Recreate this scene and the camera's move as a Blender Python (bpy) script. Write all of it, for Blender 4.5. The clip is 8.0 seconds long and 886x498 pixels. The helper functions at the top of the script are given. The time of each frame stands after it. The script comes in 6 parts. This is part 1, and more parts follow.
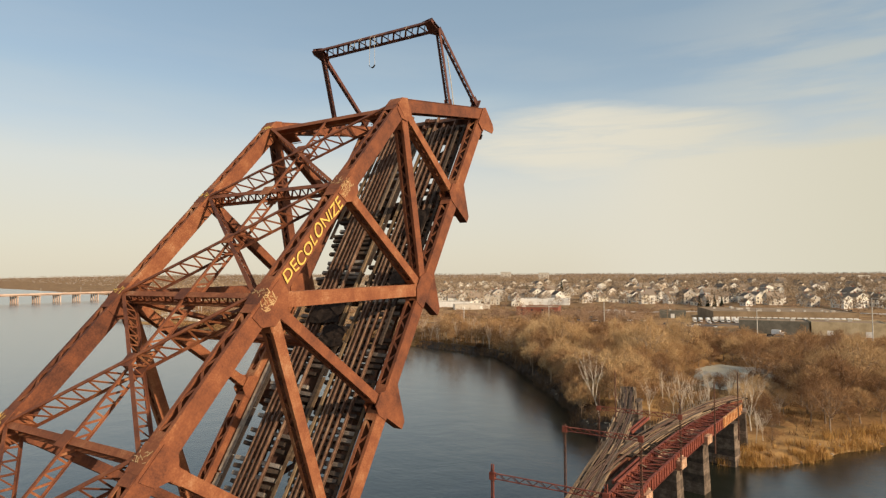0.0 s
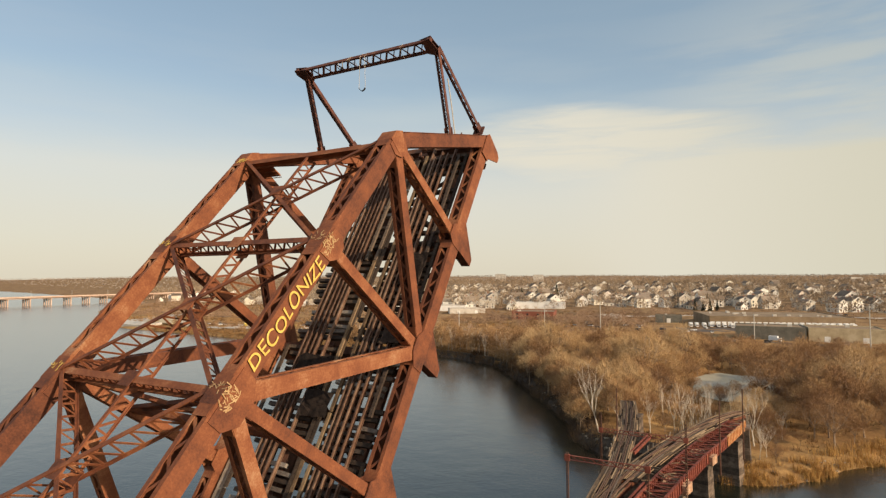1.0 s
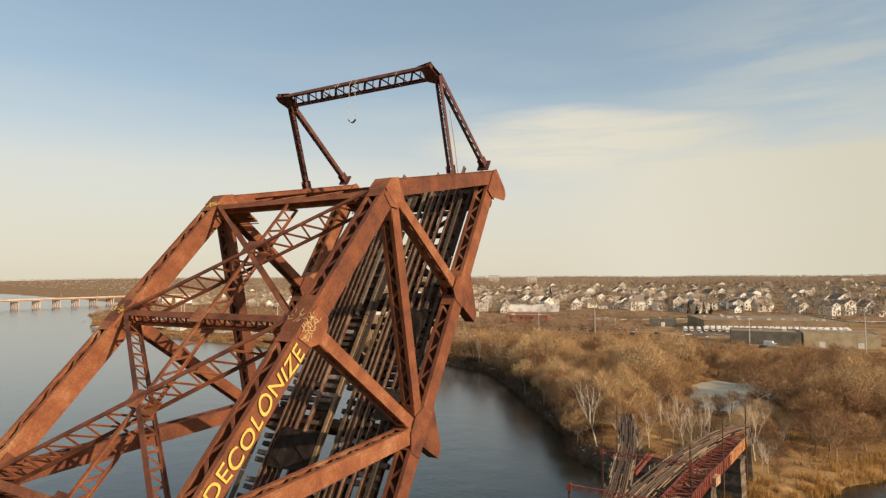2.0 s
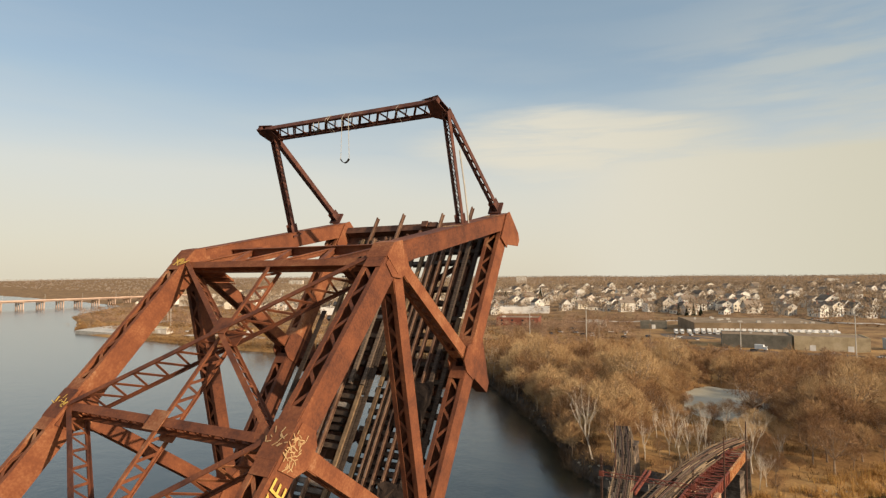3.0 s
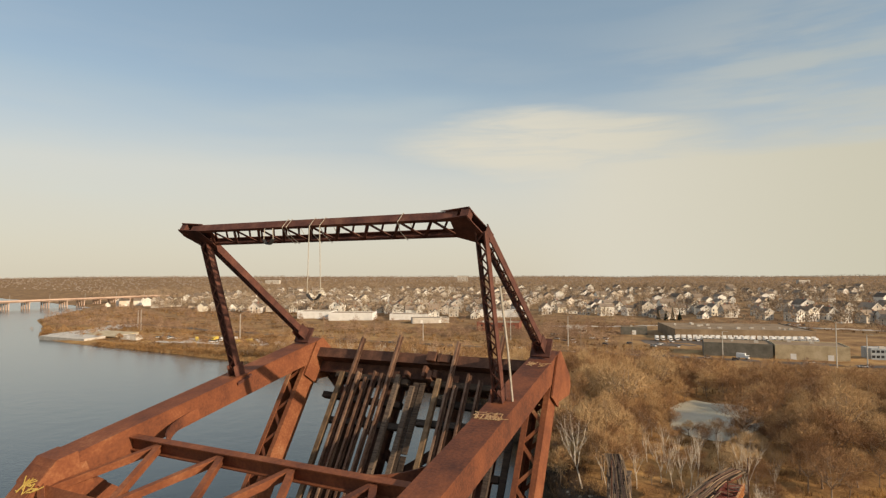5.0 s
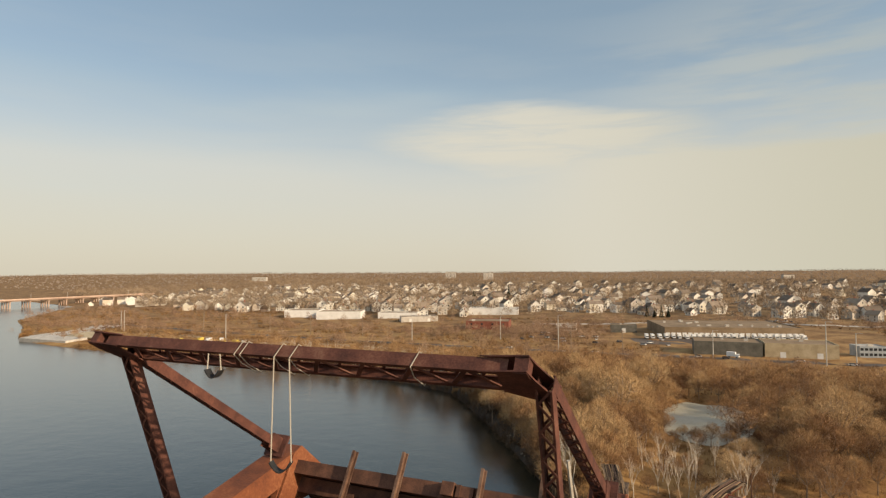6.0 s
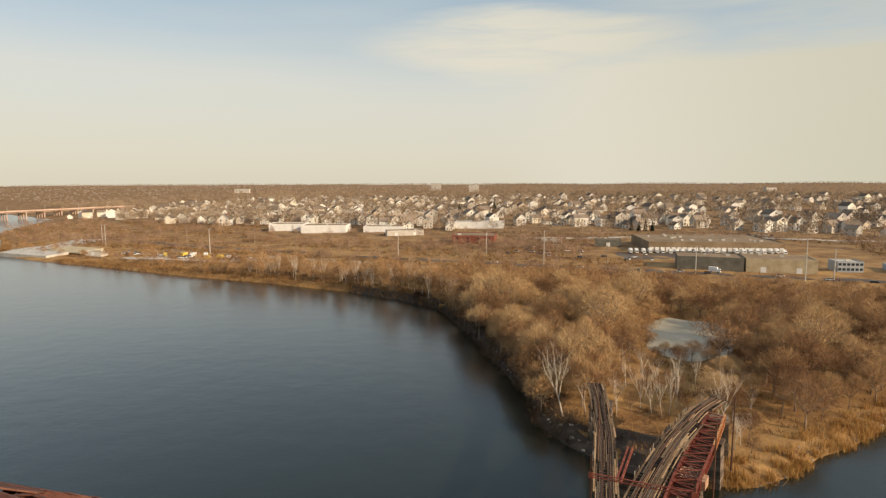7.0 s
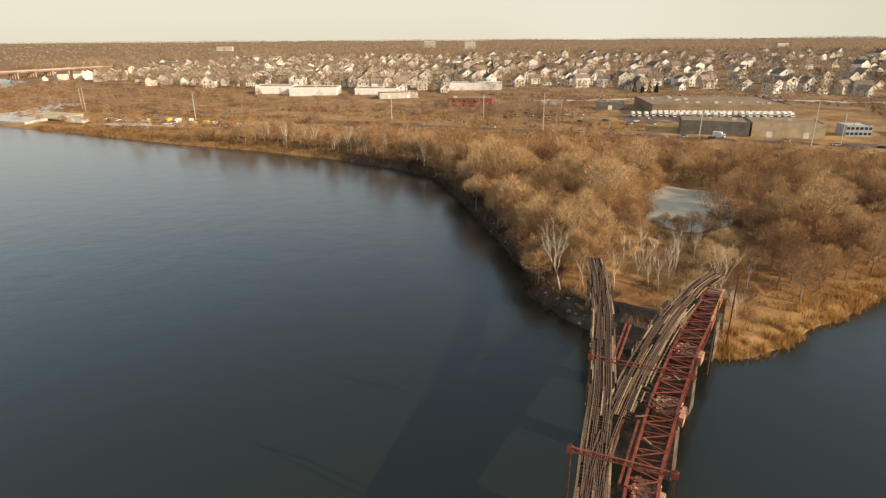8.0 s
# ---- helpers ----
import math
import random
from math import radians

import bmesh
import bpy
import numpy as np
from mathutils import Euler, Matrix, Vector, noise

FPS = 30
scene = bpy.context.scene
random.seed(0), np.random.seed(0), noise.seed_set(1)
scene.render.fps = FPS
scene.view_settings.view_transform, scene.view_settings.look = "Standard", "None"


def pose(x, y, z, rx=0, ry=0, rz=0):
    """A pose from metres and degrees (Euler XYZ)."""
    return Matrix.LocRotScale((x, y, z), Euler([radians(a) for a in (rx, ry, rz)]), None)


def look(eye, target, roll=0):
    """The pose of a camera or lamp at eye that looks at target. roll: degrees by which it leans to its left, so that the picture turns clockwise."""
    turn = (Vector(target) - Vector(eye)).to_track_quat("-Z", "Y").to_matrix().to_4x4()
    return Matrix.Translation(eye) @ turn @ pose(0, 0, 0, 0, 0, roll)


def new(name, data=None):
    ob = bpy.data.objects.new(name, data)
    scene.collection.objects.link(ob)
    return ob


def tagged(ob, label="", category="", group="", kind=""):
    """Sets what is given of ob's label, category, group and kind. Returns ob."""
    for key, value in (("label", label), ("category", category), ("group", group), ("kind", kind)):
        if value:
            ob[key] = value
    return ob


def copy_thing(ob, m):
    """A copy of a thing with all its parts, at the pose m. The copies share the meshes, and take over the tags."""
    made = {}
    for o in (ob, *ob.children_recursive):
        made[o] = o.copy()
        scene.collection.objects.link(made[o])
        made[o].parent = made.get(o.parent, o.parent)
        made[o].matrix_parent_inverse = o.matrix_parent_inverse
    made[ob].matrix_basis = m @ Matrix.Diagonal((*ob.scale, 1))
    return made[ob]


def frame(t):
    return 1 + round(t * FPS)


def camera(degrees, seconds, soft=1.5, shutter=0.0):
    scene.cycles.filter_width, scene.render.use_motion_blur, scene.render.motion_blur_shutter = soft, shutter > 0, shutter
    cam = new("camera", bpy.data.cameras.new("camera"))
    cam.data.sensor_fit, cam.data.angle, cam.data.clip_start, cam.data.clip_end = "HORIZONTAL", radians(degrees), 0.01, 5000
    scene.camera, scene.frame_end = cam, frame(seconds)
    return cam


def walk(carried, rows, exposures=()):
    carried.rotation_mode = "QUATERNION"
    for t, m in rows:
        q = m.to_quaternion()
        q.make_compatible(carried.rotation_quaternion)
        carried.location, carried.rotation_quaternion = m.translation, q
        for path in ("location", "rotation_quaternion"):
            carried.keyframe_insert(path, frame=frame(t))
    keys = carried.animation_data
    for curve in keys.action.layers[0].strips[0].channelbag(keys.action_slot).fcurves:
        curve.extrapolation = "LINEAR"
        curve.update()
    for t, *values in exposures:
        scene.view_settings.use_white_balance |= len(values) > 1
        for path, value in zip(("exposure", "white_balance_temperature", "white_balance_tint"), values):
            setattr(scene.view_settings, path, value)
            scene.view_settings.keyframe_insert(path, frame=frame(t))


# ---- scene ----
cam = camera(74.55, 8.0, soft=1.3)
walk(cam, [
    (0.0, pose(21.43, 0.00, 43.20, 92.66, 0.17, 30.30)),
    (0.5, pose(20.29, 1.71, 44.60, 92.68, 0.12, 30.01)),
    (1.0, pose(19.16, 3.37, 45.87, 92.80, 0.18, 29.77)),
    (1.5, pose(18.10, 4.98, 47.22, 92.85, 0.21, 29.49)),
    (3.0, pose(14.61, 9.21, 51.22, 92.81, 0.24, 28.08)),
    (3.5, pose(13.32, 10.92, 52.55, 92.76, 0.36, 27.53)),
    (4.0, pose(11.94, 12.72, 53.78, 92.78, 0.45, 26.99)),
    (4.5, pose(10.70, 14.45, 55.08, 92.72, 0.31, 26.48)),
    (5.0, pose(9.53, 16.12, 56.45, 92.70, 0.04, 25.96)),
    (5.2, pose(9.02, 16.91, 56.99, 92.76, 0.02, 25.83)),
    (6.3, pose(5.90, 21.28, 59.94, 91.37, 0.24, 24.23)),
    (6.5, pose(5.37, 22.03, 60.45, 89.80, 0.24, 23.87)),
    (6.6, pose(5.07, 22.48, 60.69, 88.59, 0.25, 23.76)),
    (7.0, pose(3.96, 24.05, 61.62, 83.56, 0.18, 23.31)),
    (7.5, pose(2.41, 26.97, 62.38, 76.80, 0.26, 22.95)),
    (8.0, pose(1.00, 29.88, 62.87, 70.18, 0.36, 22.79)),
], exposures=[(0.0, 0.08, 6620, 10), (1.5, 0.08, 6620, 10), (3.5, 0.03, 6620, 10), (5.0, -0.04, 6620, 10), (6.5, -0.03, 6620, 10), (7.2, 0.10, 6620, 10), (8.0, 0.25, 6620, 10)])

# ---- light: low afternoon sun from the right, hazy sky with thin streaks of cloud ----
SUN_DIR = Vector((0.97, -0.15, 0.39)).normalized()
elev = math.asin(SUN_DIR.z)

world = bpy.data.worlds.new("sky")
scene.world = world
world.use_nodes = True
wn, wl = world.node_tree.nodes, world.node_tree.links
wn.clear()
w_out = wn.new("ShaderNodeOutputWorld")
w_bg = wn.new("ShaderNodeBackground")
w_sky = wn.new("ShaderNodeTexSky")
w_sky.sky_type = "NISHITA"
w_sky.sun_disc = False
w_sky.sun_elevation = elev
w_sky.sun_rotation = math.atan2(SUN_DIR.x, SUN_DIR.y)
w_sky.air_density, w_sky.dust_density, w_sky.ozone_density = 1.0, 1.5, 1.0
w_bg.inputs["Strength"].default_value = 0.13
wl.new(w_sky.outputs["Color"], w_bg.inputs["Color"])

# thin cream haze, thick at the horizon and drawn out in streaks above it
w_tc = wn.new("ShaderNodeTexCoord")
w_sep = wn.new("ShaderNodeSeparateXYZ")
wl.new(w_tc.outputs["Generated"], w_sep.inputs["Vector"])
w_map = wn.new("ShaderNodeMapping")
w_map.inputs["Scale"].default_value = (1.0, 1.0, 7.0)
w_map.inputs["Rotation"].default_value = (radians(4), radians(-3), 0)
w_map.inputs["Location"].default_value = (0.35, 0.1, 0.2)
wl.new(w_tc.outputs["Generated"], w_map.inputs["Vector"])
w_noise = wn.new("ShaderNodeTexNoise")
w_noise.inputs["Scale"].default_value, w_noise.inputs["Detail"].default_value = 1.5, 5.0
w_noise.inputs["Roughness"].default_value, w_noise.inputs["Distortion"].default_value = 0.5, 0.35
wl.new(w_map.outputs["Vector"], w_noise.inputs["Vector"])
w_veil = wn.new("ShaderNodeMapRange")
w_veil.interpolation_type = "SMOOTHERSTEP"
for key, value in (("From Min", 0.40), ("From Max", 0.04), ("To Min", 0.50), ("To Max", 1.0)):
    w_veil.inputs[key].default_value = value
w_warp = wn.new("ShaderNodeMath")
w_warp.operation = "MULTIPLY_ADD"
wl.new(w_noise.outputs["Fac"], w_warp.inputs[0])
w_warp.inputs[1].default_value = -0.32
w_lift = wn.new("ShaderNodeMath")
w_lift.operation = "ADD"
wl.new(w_sep.outputs["Z"], w_lift.inputs[0])
w_lift.inputs[1].default_value = 0.16
wl.new(w_lift.outputs[0], w_warp.inputs[2])
wl.new(w_warp.outputs[0], w_veil.inputs["Value"])
w_cap = wn.new("ShaderNodeMath")
w_cap.operation = "MULTIPLY"
w_cap.inputs[1].default_value = 0.90
wl.new(w_veil.outputs["Result"], w_cap.inputs[0])
w_haze = wn.new("ShaderNodeBackground")
w_tint = wn.new("ShaderNodeValToRGB")
for e, (p, c) in zip([w_tint.color_ramp.elements[0], w_tint.color_ramp.elements[1], w_tint.color_ramp.elements.new(0.17), w_tint.color_ramp.elements.new(0.30), w_tint.color_ramp.elements.new(0.50)],
                     ((0.0, (0.71, 0.65, 0.51)), (0.75, (0.13, 0.18, 0.19)), (0.17, (0.69, 0.69, 0.625)), (0.30, (0.45, 0.565, 0.62)), (0.50, (0.32, 0.46, 0.55)))):
    e.position, e.color = p, (*c, 1)
wl.new(w_sep.outputs["Z"], w_tint.inputs["Fac"])
wl.new(w_tint.outputs["Color"], w_haze.inputs["Color"])
w_haze.inputs["Strength"].default_value = 1.0
w_mix = wn.new("ShaderNodeMixShader")
wl.new(w_cap.outputs[0], w_mix.inputs["Fac"])
wl.new(w_bg.outputs["Background"], w_mix.inputs[1])
wl.new(w_haze.outputs["Background"], w_mix.inputs[2])


def w_math(op, a, b=None, c=None):
    nd = wn.new("ShaderNodeMath")
    nd.operation = op
    for k, v in enumerate((a, b, c)):
        if isinstance(v, (int, float)):
            nd.inputs[k].default_value = v
        elif v is not None:
            wl.new(v, nd.inputs[k])
    return nd.outputs[0]


def w_step(v, a, b, lo=0.0, hi=1.0):
    nd = wn.new("ShaderNodeMapRange")
    nd.interpolation_type = "SMOOTHERSTEP"
    for key, value in (("From Min", a), ("From Max", b), ("To Min", lo), ("To Max", hi)):
        nd.inputs[key].default_value = value
    wl.new(v, nd.inputs["Value"])
    return nd.outputs["Result"]


# a soft lens-shaped cloud bank, a low cream sheet east of it and thin wisps above
w_noise2 = wn.new("ShaderNodeTexNoise")
w_noise2.inputs["Scale"].default_value, w_noise2.inputs["Detail"].default_value, w_noise2.inputs["Roughness"].default_value = 3.2, 6.0, 0.55
wl.new(w_map.outputs["Vector"], w_noise2.inputs["Vector"])
az = w_math("ARCTAN2", w_sep.outputs["X"], w_sep.outputs["Y"])
rag = w_math("SUBTRACT", w_noise2.outputs["Fac"], 0.5)
zz = w_math("MULTIPLY_ADD", rag, 0.085, w_sep.outputs["Z"])
lx = w_math("POWER", w_math("ABSOLUTE", w_math("MULTIPLY", w_math("ADD", az, 0.27), 1 / 0.27)), 2.0)
lz_ = w_math("POWER", w_math("ABSOLUTE", w_math("MULTIPLY", w_math("SUBTRACT", zz, 0.215), 1 / 0.062)), 2.0)
w_fine = wn.new("ShaderNodeMapping")
w_fine.inputs["Scale"].default_value = (1.0, 1.0, 11.0)
w_fine.inputs["Rotation"].default_value = (radians(2), radians(-5), 0)
w_fine.inputs["Location"].default_value = (0.8, 0.3, 0.55)
wl.new(w_tc.outputs["Generated"], w_fine.inputs["Vector"])
w_noise3 = wn.new("ShaderNodeTexNoise")
w_noise3.inputs["Scale"].default_value, w_noise3.inputs["Detail"].default_value, w_noise3.inputs["Roughness"].default_value = 4.5, 6.0, 0.6
w_noise3.inputs["Distortion"].default_value = 0.5
wl.new(w_fine.outputs["Vector"], w_noise3.inputs["Vector"])
combed = w_step(w_noise3.outputs["Fac"], 0.30, 0.66, 0.55, 1.0)
lens_cloud = w_math("MULTIPLY", w_step(w_math("ADD", lx, lz_), 1.6, 0.05, 0.0, 0.95), combed)
sheet_cloud = w_math("MULTIPLY", w_step(zz, 0.215, 0.180), w_step(az, -0.38, -0.10, 0.15, 0.9))
streaks = w_math("MULTIPLY", w_math("MULTIPLY", w_step(w_noise2.outputs["Fac"], 0.36, 0.68), w_step(zz, 0.50, 0.28, 0.0, 0.42)), w_step(az, -0.30, 0.15, 0.15, 1.0))
w_cloud = w_math("MAXIMUM", w_math("MAXIMUM", lens_cloud, sheet_cloud), streaks)
w_white = wn.new("ShaderNodeBackground")
w_east = wn.new("ShaderNodeValToRGB")
w_east.color_ramp.elements[0].color, w_east.color_ramp.elements[1].color = (0.735, 0.70, 0.59, 1), (0.585, 0.558, 0.425, 1)
wl.new(w_step(az, -0.45, 0.55), w_east.inputs["Fac"])
wl.new(w_east.outputs["Color"], w_white.inputs["Color"])
w_mix2 = wn.new("ShaderNodeMixShader")
wl.new(w_cloud, w_mix2.inputs["Fac"])
wl.new(w_mix.outputs["Shader"], w_mix2.inputs[1])
wl.new(w_white.outputs["Background"], w_mix2.inputs[2])
wl.new(w_mix2.outputs["Shader"], w_out.inputs["Surface"])

sun = new("sun", bpy.data.lights.new("sun", "SUN"))
sun.data.energy, sun.data.angle, sun.data.color = 5.0, radians(0.6), (1.0, 0.80, 0.58)
sun.matrix_world = look((0, 0, 0), -SUN_DIR)


# ---- materials ----
def ramp(nodes, links, src, stops):
    r = nodes.new("ShaderNodeValToRGB")
    els = r.color_ramp.elements
    while len(els) < len(stops):
        els.new(0.5)
    for e, (p, c) in zip(els, stops):
        e.position, e.color = p, (*c, 1)
    links.new(src, r.inputs["Fac"])
    return r.outputs["Color"]


def material(name, stops, scale=3.0, fine=40.0, rough=0.8, metal=0.0, bump=0.3, bump_dist=0.02, spread=0.25, stretch=(1, 1, 1), per="object", spec=0.3):
    """Two scales of noise, a shift per object or island, and a fine bump."""
    m = bpy.data.materials.new(name)
    m.use_nodes = True
    n, l = m.node_tree.nodes, m.node_tree.links
    b = n["Principled BSDF"]
    tc = n.new("ShaderNodeTexCoord")
    mp = n.new("ShaderNodeMapping")
    mp.inputs["Scale"].default_value = stretch
    l.new(tc.outputs["Object"], mp.inputs["Vector"])
    vec = mp.outputs["Vector"]
    n1 = n.new("ShaderNodeTexNoise")
    n1.inputs["Scale"].default_value, n1.inputs["Detail"].default_value, n1.inputs["Roughness"].default_value = scale, 6, 0.65
    n2 = n.new("ShaderNodeTexNoise")
    n2.inputs["Scale"].default_value, n2.inputs["Detail"].default_value = fine, 4
    l.new(vec, n1.inputs["Vector"])
    l.new(vec, n2.inputs["Vector"])
    if per == "object":
        rnd = n.new("ShaderNodeObjectInfo").outputs["Random"]
    else:
        rnd = n.new("ShaderNodeNewGeometry").outputs["Random Per Island"]
    a = n.new("ShaderNodeMath")
    a.operation = "MULTIPLY_ADD"
    l.new(rnd, a.inputs[0])
    a.inputs[1].default_value = spread
    l.new(n1.outputs["Fac"], a.inputs[2])
    a2 = n.new("ShaderNodeMath")
    a2.operation = "MULTIPLY_ADD"
    l.new(n2.outputs["Fac"], a2.inputs[0])
    a2.inputs[1].default_value = 0.35
    l.new(a.outputs[0], a2.inputs[2])
    a3 = n.new("ShaderNodeMath")
    a3.operation = "SUBTRACT"
    l.new(a2.outputs[0], a3.inputs[0])
    a3.inputs[1].default_value = 0.175 + spread / 2
    l.new(ramp(n, l, a3.outputs[0], stops), b.inputs["Base Color"])
    b.inputs["Roughness"].default_value = rough
    b.inputs["Metallic"].default_value = metal
    b.inputs["Specular IOR Level"].default_value = spec
    if bump:
        bp = n.new("ShaderNodeBump")
        bp.inputs["Strength"].default_value, bp.inputs["Distance"].default_value = bump, bump_dist
        l.new(n2.outputs["Fac"], bp.inputs["Height"])
        l.new(bp.outputs["Normal"], b.inputs["Normal"])
    return m


RUST = material("rusty_red_steel", [(0.24, (0.064, 0.024, 0.015)), (0.40, (0.134, 0.045, 0.022)), (0.57, (0.210, 0.069, 0.029)), (0.69, (0.276, 0.104, 0.044)), (0.82, (0.37, 0.19, 0.098))], 0.9, 14, 0.78, 0.0, 0.45, 0.02, 0.28)
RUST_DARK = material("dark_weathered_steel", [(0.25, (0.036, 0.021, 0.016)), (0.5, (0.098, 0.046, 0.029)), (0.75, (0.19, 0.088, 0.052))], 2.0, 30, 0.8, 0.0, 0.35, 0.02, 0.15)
# rust red taken darker: shade on the gantry's back side is included
GANTRY = material("shade_dark_rusty_gantry", [(0.25, (0.04, 0.018, 0.014)), (0.45, (0.09, 0.035, 0.025)), (0.6, (0.14, 0.054, 0.036)), (0.78, (0.22, 0.11, 0.07))], 2.0, 30, 0.75, 0.0, 0.3, 0.02, 0.12)
RAIL = material("rusted_rail_steel", [(0.25, (0.09, 0.045, 0.03)), (0.5, (0.20, 0.115, 0.075)), (0.75, (0.33, 0.22, 0.15))], 2.5, 40, 0.6, 0.35, 0.2, 0.01, 0.2)
TIE_DARK = material("dark_old_tie_timber", [(0.25, (0.022, 0.016, 0.012)), (0.5, (0.056, 0.038, 0.027)), (0.75, (0.125, 0.088, 0.060))], 3.0, 45, 0.9, 0.0, 0.5, 0.02, 0.35, (1, 6, 6))
TIE_LIGHT = material("grey_weathered_tie", [(0.25, (0.05, 0.038, 0.03)), (0.5, (0.15, 0.12, 0.097)), (0.75, (0.34, 0.295, 0.245))], 3.0, 45, 0.9, 0.0, 0.5, 0.02, 0.5, (1, 6, 6))
TIE = material("weathered_tie_timber", [(0.25, (0.03, 0.022, 0.018)), (0.5, (0.085, 0.06, 0.045)), (0.75, (0.19, 0.14, 0.10))], 3.0, 45, 0.9, 0.0, 0.5, 0.02, 0.35, (1, 6, 6))
PLANK = material("bleached_plank", [(0.25, (0.20, 0.16, 0.12)), (0.5, (0.36, 0.30, 0.23)), (0.75, (0.5, 0.44, 0.35))], 3.0, 45, 0.9, 0.0, 0.4, 0.02, 0.3)
TAN = material("weathered_tan_timber", [(0.25, (0.068, 0.041, 0.023)), (0.5, (0.160, 0.102, 0.057)), (0.75, (0.28, 0.19, 0.108))], 3.0, 45, 0.9, 0.0, 0.4, 0.02, 0.35)
ORANGE_PAINT = material("yellow_spray_paint", [(0.3, (0.56, 0.34, 0.055)), (0.7, (0.76, 0.53, 0.14))], 6.0, 60, 0.6, 0, 0.1, 0.005, 0.1)
PALE_PAINT = material("pale_spray_paint", [(0.3, (0.36, 0.20, 0.09)), (0.7, (0.55, 0.38, 0.19))], 6.0, 60, 0.6, 0, 0.1, 0.005, 0.1)
# granite darkened throughout to stand in for shade on the pier faces
STONE = material("shade_dark_granite", [(0.25, (0.05, 0.036, 0.027)), (0.5, (0.115, 0.083, 0.059)), (0.75, (0.27, 0.20, 0.145))], 0.8, 12, 0.9, 0, 0.5, 0.04, 0.25)
ROPE = material("pale_rope", [(0.3, (0.413, 0.360, 0.285)), (0.7, (0.540, 0.495, 0.413))], 6, 60, 0.9, 0, 0.2, 0.005, 0.1)
BLACK = material("black_rubber", [(0.3, (0.015, 0.015, 0.016)), (0.7, (0.04, 0.038, 0.036))], 6, 60, 0.7, 0, 0.2, 0.005, 0.1)
# near-black for the deck sheets that stand in for shadow
SHADE_BLACK = material("near_black_shade", [(0.25, (0.016, 0.012, 0.010)), (0.5, (0.036, 0.026, 0.021)), (0.75, (0.075, 0.052, 0.039))], 2.5, 30, 0.95, 0, 0.6, 0.02, 0.3, spec=0.1)
TWIG = material("bare_twigs", [(0.26, (0.160, 0.080, 0.037)), (0.42, (0.305, 0.170, 0.078)), (0.58, (0.445, 0.277, 0.128)), (0.76, (0.545, 0.377, 0.192))], 0.25, 8, 0.9, 0, 0, 0.01, 0.48)
BARK = material("grey_brown_bark", [(0.25, (0.14, 0.095, 0.06)), (0.5, (0.26, 0.185, 0.125)), (0.75, (0.40, 0.31, 0.22))], 1.5, 20, 0.95, 0, 0.4, 0.03, 0.3)
PALE_BARK = material("pale_bark", [(0.25, (0.42, 0.34, 0.25)), (0.5, (0.60, 0.51, 0.40)), (0.75, (0.74, 0.66, 0.54))], 1.5, 20, 0.9, 0, 0.3, 0.03, 0.2)


